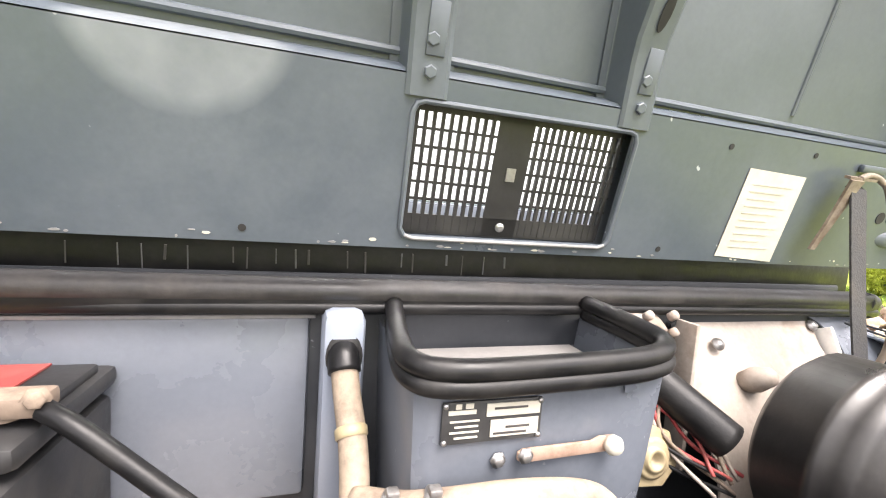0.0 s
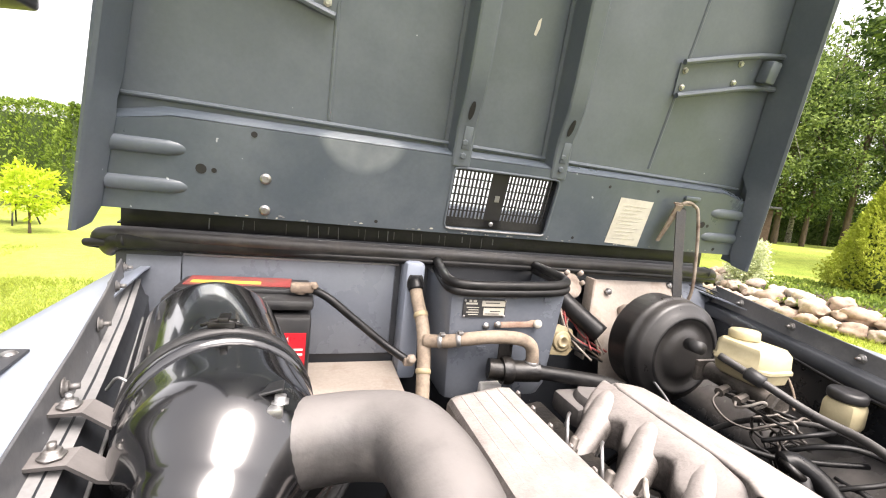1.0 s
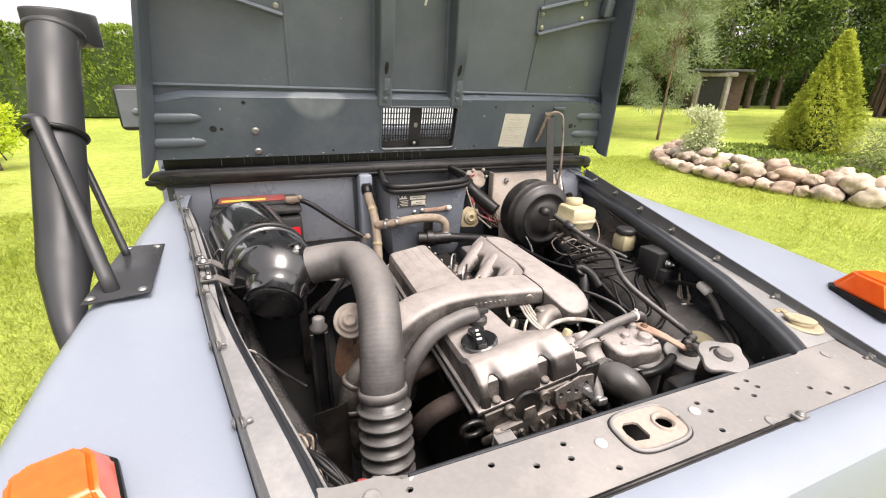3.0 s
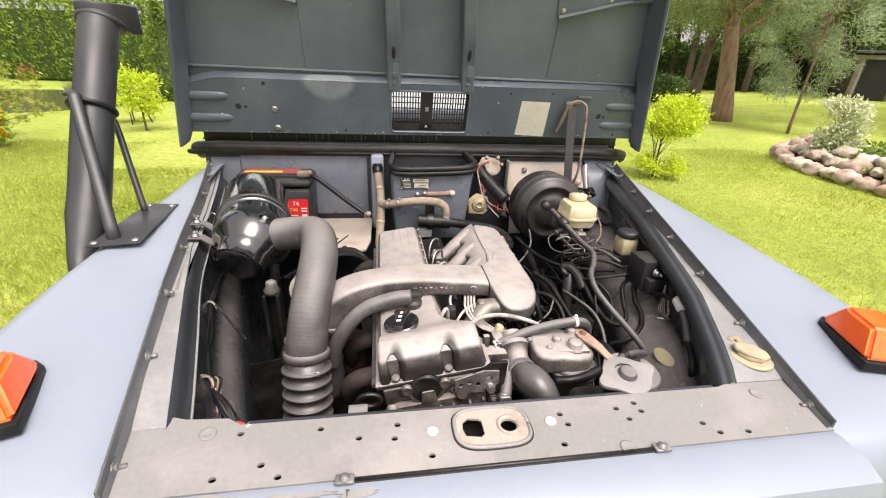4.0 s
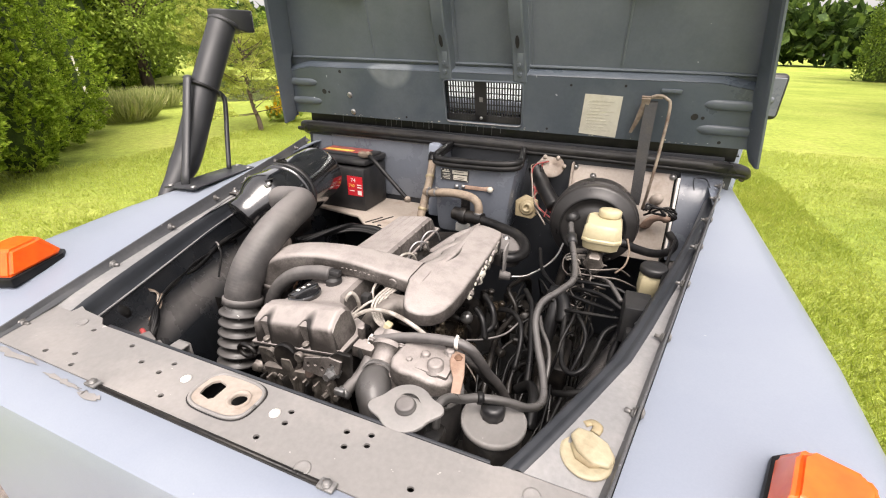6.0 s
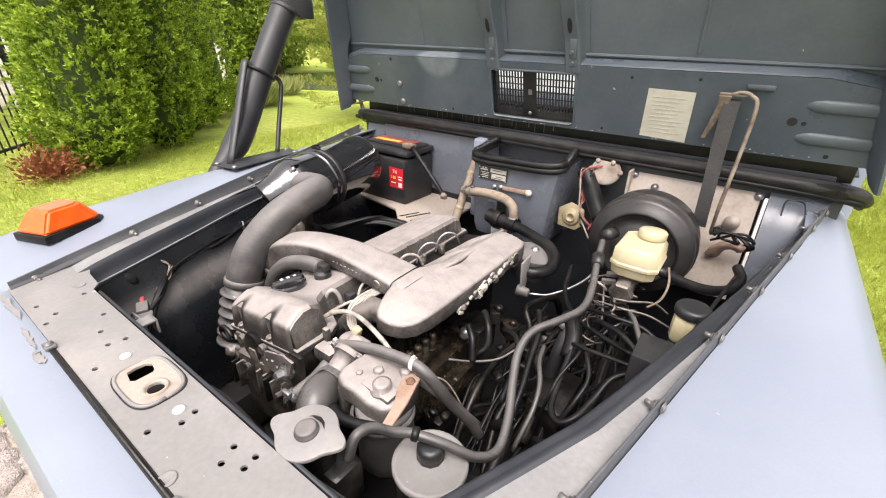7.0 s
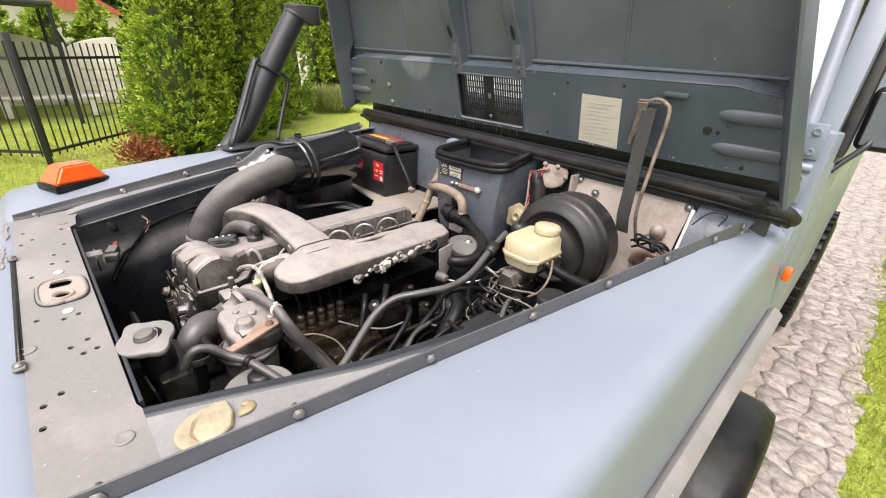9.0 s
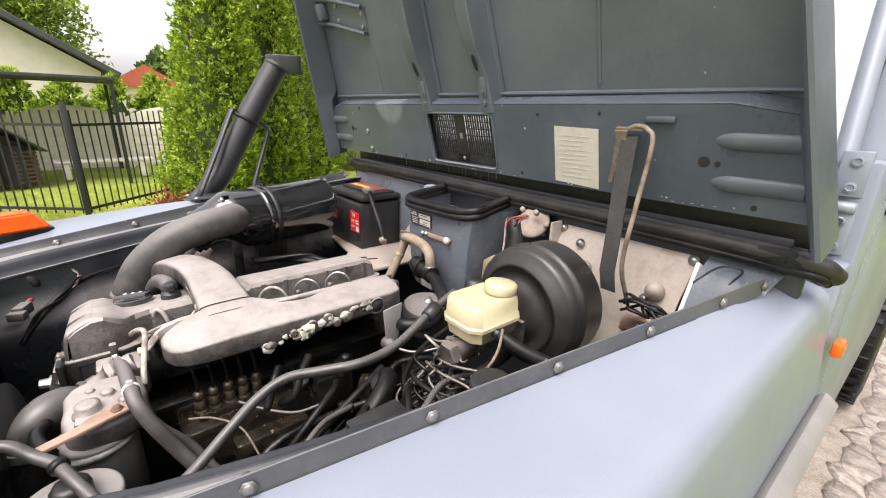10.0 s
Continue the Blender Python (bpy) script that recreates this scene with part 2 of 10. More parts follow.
M["alu_front"] = surface("oil_stained_aluminium_pocket_shade", (0.145, 0.130, 0.120), (0.050, 0.043, 0.038), 0.50, metal=0.15, scale=14, amount=(0.36, 0.62), fine=0.25, bump_s=0.35, bump_d=0.0016, spray=(0.36, 0.325, 0.305), fine_scale=160)
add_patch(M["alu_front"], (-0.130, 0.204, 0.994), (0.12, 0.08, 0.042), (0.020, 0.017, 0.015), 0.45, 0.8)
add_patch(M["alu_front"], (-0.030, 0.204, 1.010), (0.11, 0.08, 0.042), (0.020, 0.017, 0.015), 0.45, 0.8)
# shadow inside the two screw pockets, painted as darker patches
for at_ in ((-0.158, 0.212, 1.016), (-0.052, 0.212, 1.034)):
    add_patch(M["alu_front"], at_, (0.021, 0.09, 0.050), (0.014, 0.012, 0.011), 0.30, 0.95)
M["lens"] = mat_lens()


def mat_glass():
    m, nt, b = mat_new("window_glass")
    b.inputs["Base Color"].default_value = (0.9, 0.95, 0.95, 1)
    b.inputs["Roughness"].default_value, b.inputs["Transmission Weight"].default_value, b.inputs["IOR"].default_value = 0.02, 1.0, 1.45
    return m


M["glass"] = mat_glass()


def foliage(name, dark, mid, light, rough=0.6, trans=0.25, patch=1.3, mix=0.5):
    """Leaves that vary one by one and in patches."""
    m, nt, b = mat_new(name)
    geo = nt.nodes.new("ShaderNodeNewGeometry")
    n = noise_node(nt, patch, 4, 0.7)
    pr = nt.nodes.new("ShaderNodeMapRange")
    pr.inputs["From Min"].default_value, pr.inputs["From Max"].default_value = 0.32, 0.68
    nt.links.new(n.outputs["Fac"], pr.inputs["Value"])
    f = nt.nodes.new("ShaderNodeMix")
    f.inputs[0].default_value = mix
    nt.links.new(geo.outputs["Random Per Island"], f.inputs[2])
    nt.links.new(pr.outputs["Result"], f.inputs[3])
    r = ramp(nt, f.outputs[0], [(0.1, dark), (0.5, mid), (0.9, light)])
    col = r.outputs["Color"]
    nt.links.new(col, b.inputs["Base Color"])
    b.inputs["Roughness"].default_value = rough
    b.inputs["Specular IOR Level"].default_value = 0.25
    tr = nt.nodes.new("ShaderNodeBsdfTranslucent")
    nt.links.new(col, tr.inputs["Color"])
    mx = nt.nodes.new("ShaderNodeMixShader")
    mx.inputs[0].default_value = trans
    out = nt.nodes["Material Output"]
    nt.links.new(b.outputs[0], mx.inputs[1])
    nt.links.new(tr.outputs[0], mx.inputs[2])
    nt.links.new(mx.outputs[0], out.inputs["Surface"])
    return m


M["thuja"] = foliage("thuja_foliage", (0.072, 0.122, 0.016), (0.29, 0.42, 0.046), (0.66, 0.76, 0.13), trans=0.45, patch=5.0)
M["hedge"] = foliage("clipped_hedge_foliage", (0.065, 0.108, 0.020), (0.185, 0.275, 0.046), (0.44, 0.54, 0.10), trans=0.35, patch=2.2)
M["wood_leaf"] = foliage("woodland_leaves", (0.013, 0.028, 0.009), (0.062, 0.11, 0.028), (0.26, 0.36, 0.09), trans=0.35, patch=0.9)
M["pale_leaf"] = foliage("pale_green_broad_leaves", (0.045, 0.075, 0.020), (0.16, 0.23, 0.060), (0.36, 0.45, 0.13), trans=0.4, patch=0.8)
M["lime_leaf"] = foliage("lime_green_leaves", (0.38, 0.50, 0.03), (0.55, 0.66, 0.05), (0.68, 0.75, 0.09), trans=0.45)
M["spruce"] = foliage("golden_spruce_needles", (0.26, 0.33, 0.04), (0.44, 0.50, 0.07), (0.58, 0.60, 0.12), trans=0.35)
M["silver_leaf"] = foliage("silvery_variegated_leaves", (0.34, 0.40, 0.20), (0.56, 0.60, 0.36), (0.78, 0.80, 0.58))
M["pine"] = foliage("pine_needles", (0.10, 0.14, 0.05), (0.24, 0.30, 0.12), (0.42, 0.47, 0.21), trans=0.35)
M["pine_yellow"] = foliage("yellow_green_pine_needles", (0.18, 0.22, 0.05), (0.42, 0.47, 0.10), (0.68, 0.69, 0.18), trans=0.4, patch=2.5)
M["silver_pine"] = foliage("blue_green_pine_needles", (0.16, 0.21, 0.11), (0.30, 0.37, 0.21), (0.46, 0.53, 0.33), trans=0.35)
M["juniper"] = foliage("juniper_needles", (0.10, 0.14, 0.05), (0.27, 0.33, 0.12), (0.55, 0.59, 0.30), trans=0.35, patch=5.0)
M["flower"] = foliage("yellow_flowers", (0.65, 0.40, 0.02), (0.8, 0.5, 0.03), (0.9, 0.62, 0.05))
M["grass"] = foliage("grass_blades", (0.29, 0.38, 0.05), (0.44, 0.51, 0.08), (0.60, 0.62, 0.16), trans=0.45)
M["lime_dull"] = foliage("yellow_green_leaves", (0.17, 0.25, 0.04), (0.29, 0.39, 0.06), (0.43, 0.52, 0.10), trans=0.4)
M["grass_dark"] = foliage("reed_blades", (0.16, 0.20, 0.06), (0.30, 0.34, 0.11), (0.50, 0.47, 0.22))
M["red_leaf"] = foliage("red_brown_leaves", (0.16, 0.05, 0.025), (0.26, 0.085, 0.04), (0.36, 0.14, 0.06))
M["bark"] = surface("tree_bark", (0.12, 0.085, 0.06), (0.06, 0.045, 0.035), 0.9, scale=9, fine=0.3, bump_s=0.8, bump_d=0.02, stretch=(1, 1, 0.25))
M["pine_bark"] = surface("pine_bark", (0.26, 0.165, 0.11), (0.13, 0.09, 0.065), 0.9, scale=9, fine=0.3, bump_s=0.8, bump_d=0.02, stretch=(1, 1, 0.25))
M["birch"] = surface("birch_bark", (0.34, 0.315, 0.28), (0.06, 0.052, 0.045), 0.8, scale=6, amount=(0.44, 0.60), fine=0.15, bump_s=0.3, stretch=(1, 1, 2.5))
M["soil"] = surface("garden_soil", (0.07, 0.05, 0.035), (0.11, 0.085, 0.06), 0.95, scale=6, fine=0.3, bump_s=0.8, bump_d=0.02)
M["sand"] = surface("sandy_joints", (0.36, 0.31, 0.265), (0.24, 0.205, 0.17), 0.95, scale=12, fine=0.3, bump_s=0.8, bump_d=0.01)
M["fence"] = surface("black_painted_iron", (0.014, 0.014, 0.015), (0.025, 0.025, 0.026), 0.5, scale=10, bump_s=0.05)
M["concrete"] = surface("pale_concrete", (0.82, 0.765, 0.71), (0.66, 0.61, 0.56), 0.85, scale=4, fine=0.1, bump_s=0.3)
M["house_wall"] = surface("cream_render", (0.66, 0.62, 0.54), (0.6, 0.56, 0.48), 0.85, scale=2, fine=0.04, bump_s=0.1)
M["roof_dark"] = surface("dark_roof", (0.045, 0.047, 0.05), (0.07, 0.07, 0.07), 0.7, scale=5, bump_s=0.2)
M["roof_red"] = surface("red_roof_tiles", (0.45, 0.10, 0.06), (0.35, 0.08, 0.05), 0.7, scale=5, bump_s=0.2)
M["wood_brown"] = surface("brown_stained_wood", (0.075, 0.042, 0.028), (0.045, 0.026, 0.018), 0.7, scale=8, fine=0.2, bump_s=0.3, stretch=(0.2, 1, 1))


def mat_stone(name, cols, scale=9.0, rough=0.85, bs=0.7, bd=0.012):
    m, nt, b = mat_new(name)
    oi = nt.nodes.new("ShaderNodeObjectInfo")
    r = ramp(nt, oi.outputs["Random"], [(i / (len(cols) - 1), c) for i, c in enumerate(cols)])
    n = noise_node(nt, scale, 7, 0.65)
    v = ramp(nt, n.outputs["Fac"], [(0.3, (0.55,) * 3), (0.7, (1.25,) * 3)])
    col = mixc(nt, 1.0, r.outputs["Color"], v.outputs["Color"], "MULTIPLY")
    nt.links.new(col, b.inputs["Base Color"])
    b.inputs["Roughness"].default_value = rough
    bump(nt, b, n.outputs["Fac"], bs, bd)
    return m


M["boulder"] = mat_stone("field_stone", [(0.34, 0.25, 0.19), (0.45, 0.36, 0.28), (0.54, 0.47, 0.37), (0.40, 0.27, 0.20), (0.42, 0.38, 0.33)])
M["flag_far"] = surface("far_paving_stone", (0.46, 0.40, 0.365), (0.28, 0.245, 0.22), 0.9, scale=9, fine=0.3, bump_s=0.9, bump_d=0.02)
M["flag"] = mat_stone("rough_paving_stone", [(0.33, 0.288, 0.26), (0.48, 0.415, 0.375), (0.38, 0.34, 0.31), (0.53, 0.455, 0.41), (0.43, 0.36, 0.33)], scale=30, bs=1.0, bd=0.03)


def mat_water():
    m, nt, b = mat_new("pond_water")
    n = noise_node(nt, 3.5, 4)
    c = ramp(nt, n.outputs["Fac"], [(0.3, (0.075, 0.080, 0.035)), (0.7, (0.120, 0.122, 0.055))])
    nt.links.new(c.outputs["Color"], b.inputs["Base Color"])
    b.inputs["Roughness"].default_value = 0.10
    bump(nt, b, n.outputs["Fac"], 0.10, 0.02)
    return m


M["water"] = mat_water()


def mat_lawn():
    m, nt, b = mat_new("lawn")
    n1 = noise_node(nt, 0.35, 5, 0.6)
    n2 = noise_node(nt, 9, 6, 0.7)
    n3 = noise_node(nt, 70, 3, 0.7)
    c1 = ramp(nt, n1.outputs["Fac"], [(0.3, (0.235, 0.315, 0.052)), (0.55, (0.365, 0.43, 0.085)), (0.8, (0.50, 0.50, 0.145))])
    c2 = ramp(nt, n2.outputs["Fac"], [(0.25, (0.62,) * 3), (0.75, (1.3,) * 3)])
    c3 = ramp(nt, n3.outputs["Fac"], [(0.25, (0.6,) * 3), (0.75, (1.35,) * 3)])
    col = mixc(nt, 1.0, mixc(nt, 1.0, c1.outputs["Color"], c2.outputs["Color"], "MULTIPLY"), c3.outputs["Color"], "MULTIPLY")
    nt.links.new(col, b.inputs["Base Color"])
    b.inputs["Roughness"].default_value = 0.9
    b.inputs["Specular IOR Level"].default_value = 0.15
    bump(nt, b, n3.outputs["Fac"], 0.9, 0.03)
    return m


M["lawn"] = mat_lawn()


# ---------------------------------------------------------------- mesh helpers
def V3(*a):
    return Vector(a)


def finish(name, bm, material, sharp=35, smooth=True):
    if smooth:
        lim = radians(sharp)
        for f in bm.faces:
            f.smooth = True
        for e in bm.edges:
            if len(e.link_faces) == 2:
                e.smooth = e.calc_face_angle(0) < lim
            else:
                e.smooth = False
    me = bpy.data.meshes.new(name)
    bm.to_mesh(me)
    bm.free()
    for mm in (material if isinstance(material, (list, tuple)) else [material]):
        me.materials.append(mm)
    return me


def part(name, bm, material, parent, label="", sharp=35):
    ob = new(name, finish(name, bm, material, sharp))
    if parent:
        ob.parent = parent
        ob.matrix_parent_inverse = parent.matrix_basis.inverted()
    if label:
        tagged(ob, label)
    return ob


def thing(name, at, label, category, group="", kind="", m=None):
    e = new(name)
    e.empty_display_size = 0.05
    e.matrix_basis = m if m is not None else Matrix.Translation(at)
    return tagged(e, label, category, group, kind)


def solid(name, bm, material, label, category, group="", kind="", sharp=35):
    return tagged(new(name, finish(name, bm, material, sharp)), label, category, group, kind)


def box(bm, c, s, bevel=0.0, seg=2, m=None):
    r = bmesh.ops.create_cube(bm, size=1.0)
    vs = r["verts"]
    bmesh.ops.scale(bm, vec=s, verts=vs)
    if bevel:
        es = list({e for v in vs for e in v.link_edges})
        vs = bmesh.ops.bevel(bm, geom=es, offset=bevel, segments=seg, affect="EDGES", profile=0.5)["verts"] + [v for v in vs if v.is_valid]
        vs = list({v for v in vs if v.is_valid})
    mm = Matrix.Translation(c) @ (m if m is not None else Matrix.Identity(4))
    bmesh.ops.transform(bm, matrix=mm, verts=vs)
    return vs


def frame_from(d):
    d = Vector(d).normalized()
    a = Vector((0, 0, 1)) if abs(d.z) < 0.9 else Vector((1, 0, 0))
    x = a.cross(d).normalized()
    return x, d.cross(x), d


def lathe(bm, prof, at, axis=(0, 0, 1), seg=24, sx=1.0, sy=1.0, caps=True):
    """Turns a profile of (radius, height) rows round an axis."""
    x, y, d = frame_from(axis)
    at = Vector(at)
    rings = []
    for r, h in prof:
        rings.append([bm.verts.new(at + d * h + (x * math.cos(2 * math.pi * i / seg) * sx + y * math.sin(2 * math.pi * i / seg) * sy) * r) for i in range(seg)])
    for a, b in zip(rings, rings[1:]):
        for i in range(seg):
            bm.faces.new((a[i], a[(i + 1) % seg], b[(i + 1) % seg], b[i]))
    if caps:
        bm.faces.new(list(reversed(rings[0])))
        bm.faces.new(rings[-1])
    return rings


def cyl(bm, p0, p1, r, r1=None, seg=20, bevel=0.0):
    p0, p1 = Vector(p0), Vector(p1)
    L = (p1 - p0).length
    r1 = r if r1 is None else r1
    if bevel:
        prof = [(max(r - bevel, 1e-4), 0), (r, bevel), (r1, L - bevel), (max(r1 - bevel, 1e-4), L)]
    else:
        prof = [(r, 0), (r1, L)]
    lathe(bm, prof, p0, p1 - p0, seg)


def spline(pts, n=8):
    pts = [Vector(p) for p in pts]
    if len(pts) < 3:
        return [pts[0].lerp(pts[-1], i / n) for i in range(n + 1)]
    ext = [pts[0] * 2 - pts[1]] + pts + [pts[-1] * 2 - pts[-2]]
    out = []
    for i in range(1, len(ext) - 2):
        p0, p1, p2, p3 = ext[i - 1:i + 3]
        for k in range(n):
            t = k / n
            out.append(0.5 * ((2 * p1) + (p2 - p0) * t + (2 * p0 - 5 * p1 + 4 * p2 - p3) * t * t + (3 * p1 - p0 - 3 * p2 + p3) * t ** 3))
    out.append(pts[-1])
    return out


def tube(bm, pts, r, seg=12, n=8, smooth=True, rad=None, flat=(1.0, 1.0), upv=None):
    """Sweeps a round or flattened section along a curve. rad(t) scales the radius along it."""
    path = spline(pts, n) if smooth else [Vector(p) for p in pts]
    rings, x = [], None
    for i, p in enumerate(path):
        d = (path[min(i + 1, len(path) - 1)] - path[max(i - 1, 0)]).normalized()
        if upv is not None:
            y = Vector(upv)
            y = (y - d * y.dot(d)).normalized()
            x = y.cross(d)
        else:
            if x is None:
                x = frame_from(d)[0]
            x = (x - d * x.dot(d)).normalized()
            y = d.cross(x)
        rr = r * (rad(i / (len(path) - 1)) if rad else 1.0)
        rings.append([bm.verts.new(p + (x * math.cos(2 * math.pi * k / seg) * flat[0] + y * math.sin(2 * math.pi * k / seg) * flat[1]) * rr) for k in range(seg)])
    for a, b in zip(rings, rings[1:]):
        for k in range(seg):
            bm.faces.new((a[k], a[(k + 1) % seg], b[(k + 1) % seg], b[k]))
    bm.faces.new(list(reversed(rings[0])))
    bm.faces.new(rings[-1])


def prism(bm, pts, h0, h1, m=None, bevel=0.0, seg=2):
    """A polygon in x, y, raised from h0 to h1."""
    lo = [bm.verts.new((p[0], p[1], h0)) for p in pts]
    hi = [bm.verts.new((p[0], p[1], h1)) for p in pts]
    fs = [bm.faces.new(list(reversed(lo))), bm.faces.new(hi)]
    for i in range(len(pts)):
        j = (i + 1) % len(pts)
        fs.append(bm.faces.new((lo[i], lo[j], hi[j], hi[i])))
    vs = lo + hi
    bmesh.ops.recalc_face_normals(bm, faces=fs)
    if bevel:
        es = [e for e in {e for v in vs for e in v.link_edges}]
        r = bmesh.ops.bevel(bm, geom=es, offset=bevel, segments=seg, affect="EDGES", profile=0.5, clamp_overlap=True)
        vs = list({v for v in r["verts"] if v.is_valid} | {v for v in vs if v.is_valid})
    if m is not None:
        bmesh.ops.transform(bm, matrix=m, verts=vs)
    return vs


def strip(bm, rows):
    """A sheet through rows of points."""
    g = [[bm.verts.new(p) for p in row] for row in rows]
    for a, b in zip(g, g[1:]):
        for i in range(len(a) - 1):
            bm.faces.new((a[i], a[i + 1], b[i + 1], b[i]))
    return g


def thicken(bm, t):
    bmesh.ops.recalc_face_normals(bm, faces=bm.faces[:])
    bmesh.ops.solidify(bm, geom=bm.faces[:], thickness=t)


def bolt(bm, at, axis, r=0.007, h=0.006, stud=0.0):
    lathe(bm, [(r * 1.45, 0), (r * 1.45, 0.0015), (r, 0.0018), (r, h), (r * 0.8, h + 0.001)], at, axis, 6)
    if stud:
        d = Vector(axis).normalized()
        cyl(bm, Vector(at) + d * h, Vector(at) + d * (h + stud), r * 0.5, seg=8)


# ---------------------------------------------------------------- the vehicle's body
def rail_x(y):
    return min(0.5155 + 0.2375 * y, 0.838)


def rail_l(y):
    f = min(1.0, max(0.0, (y - 0.4) / 0.6))
    return rail_x(y) + 0.022 * (1 - f * f * (3 - 2 * f))


def rail_z(y):
    return 1.1015 + 0.0928 * y


def ledge_in(y):
    return 0.494 + 0.27 * y - 0.072 + 0.036 * max(0.0, y - 0.1)


def wing_z(y):
    return 1.128 + 0.036 * y - 0.085 * max(0.0, 0.5 - y) ** 2


def ledge_z(y):
    return 1.0825 + 0.058 * max(0.0, y)


vehicle = thing("off_road_vehicle", (0, 1.0, 0), "grey-blue painted off-road vehicle with its bonnet open, on a stone path", "vehicle")


def build_wing(side):
    rail = rail_x if side > 0 else rail_l
    bm = bmesh.new()
    rows = []
    for y in (-0.112, -0.108, -0.098, -0.08, -0.06, 0.0, 0.2, 0.4, 0.6, 0.8, 1.0, 1.2, 1.36):
        drop = {-0.112: 0.36, -0.108: 0.09, -0.098: 0.045, -0.08: 0.014, -0.06: 0.003}.get(y, 0.0)
        z, rx = wing_z(y) - drop, min(rail(max(y, -0.06)), 0.76)
        out = 0.855 + 0.012 * min(1, max(0, (y + 0.1) / 0.5))
        low = 0.74 if drop < 0.3 else 0.74
        zi = min(rail_z(y) - 0.027, 1.183) - drop
        rows.append([(side * (rx + 0.0015), y, zi), (side * (rx + 0.02), y, zi * 0.9 + z * 0.1), (side * (rx + (out - 0.05 - rx) * 0.5), y, (zi + z) * 0.5 - 0.003),
                     (side * (out - 0.05), y, z - 0.008), (side * (out - 0.024), y, z - 0.014), (side * (out - 0.009), y, z - 0.026), (side * (out - 0.002), y, z - 0.045),
                     (side * (out + 0.002), y, max(low, z - 0.08)), (side * (out + 0.019), y, max(low - 0.001, min(z - 0.081, 0.95))), (side * (out + 0.014), y, low - 0.002)])
    strip(bm, rows)
    thicken(bm, 0.0035)
    w = part("wing", bm, M["paint"], vehicle, "grey-blue wing with a flat top and rounded outer edge", 40)
    for y in (-0.015, 0.188, 0.372, 0.56, 0.735, 0.90, 1.062, 1.17):
        bm = bmesh.new()
        bolt(bm, (side * (rail(y) - 0.006), y, rail_z(y) - 0.018), (-side, 0.24, 0), 0.0075, 0.005, 0.010)
        bolt(bm, (side * (rail(y) + 0.0015), y, rail_z(y) - 0.015), (side, -0.24, 0), 0.0062, 0.003)
        part("wing_bolt", bm, M["bolt_dull"], w)
    bm = bmesh.new()
    box(bm, (side * 0.902, 0.64, 0.918), (0.034, 1.52, 0.030), 0.008, 2, Matrix.Rotation(side * radians(35), 4, "Y"))
    part("wheel_arch_lip", bm, M["dusty"], vehicle, "dull grey wheel arch strip")
    bm = bmesh.new()
    strip(bm, [[(side * rail(y), y, rail_z(y) - 0.032), (side * rail(y), y, rail_z(y) - 0.001), (side * (rail(y) - 0.0012), y, rail_z(y)), (side * (rail(y) - 0.003), y, rail_z(y) - 0.001), (side * (rail(y) - 0.005), y, rail_z(y) - 0.012), (side * (rail(y) - 0.008), y, ledge_z(y) + 0.006), (side * (rail(y) - 0.012), y, ledge_z(y) + 0.0005)] for y in (-0.058, 0.0, 0.1, 0.2, 0.4, 0.6, 0.8, 1.0, 1.17)])
    thicken(bm, 0.002)
    part("rail_wall", bm, M["rail"], vehicle, "dark inner step of the wing")
    # left side: the drip ledge is narrow and drops over a rolled edge to the rounded arch; right side: a raised double ridge
    bm = bmesh.new()
    lip = bmesh.new()
    gut = bmesh.new()
    rows, lips, guts = [], [], []
    for y in (0.046, 0.08, 0.14, 0.2, 0.3, 0.4, 0.6, 0.8, 1.0, 1.236):
        rx, z = rail(y), ledge_z(y) - 0.006 * min(1.0, max(0.0, (0.10 - y) / 0.054))
        if side < 0:
            ix = min(ledge_in(y) + 0.049, rx - 0.028)
            rows.append([(-(ix - 0.013), y, z - 0.040), (-(ix - 0.025), y, 1.012), (-(ix - 0.034), y, 0.988), (-(ix - 0.044), y, 0.971), (-(ix - 0.058), y, 0.956), (-(ix - 0.073), y, 0.934), (-(ix - 0.085), y, 0.905), (-(ix - 0.093), y, 0.868), (-(ix - 0.097), y, 0.82), (-(ix - 0.099), y, 0.76), (-(ix - 0.100), y, 0.45)])
            lips.append([(-(ix + 0.009), y, z + 0.0035), (-(ix + 0.003), y, z + 0.001), (-(ix - 0.002), y, z - 0.006), (-(ix - 0.006), y, z - 0.018), (-(ix - 0.011), y, z - 0.031), (-(ix - 0.0165), y, z - 0.034), (-(ix - 0.0175), y, z - 0.038), (-(ix - 0.010), y, z - 0.041)])
            guts.append([(-(rx - 0.004), y, z + 0.002), (-(rx - 0.016), y, z + 0.003), (-(ix + 0.018), y, z + 0.0042), (-(ix + 0.008), y, z + 0.0036)])
        else:
            ix = min(ledge_in(y) + float(np.interp(y, (0.05, 0.10, 0.164, 0.22, 0.31, 0.48, 0.8, 1.0), (-0.041, -0.024, -0.015, -0.005, 0.009, 0.012, 0.008, 0.0))), rx - 0.03)
            rows.append([(ix + 0.016, y, z - 0.036), (ix + 0.022, y, 0.988), (ix + 0.016, y, 0.968), (ix - 0.004, y, 0.953), (ix - 0.032, y, 0.939), (ix - 0.060, y, 0.920), (ix - 0.083, y, 0.894), (ix - 0.098, y, 0.860), (ix - 0.107, y, 0.815), (ix - 0.110, y, 0.76), (ix - 0.113, y, 0.45)])
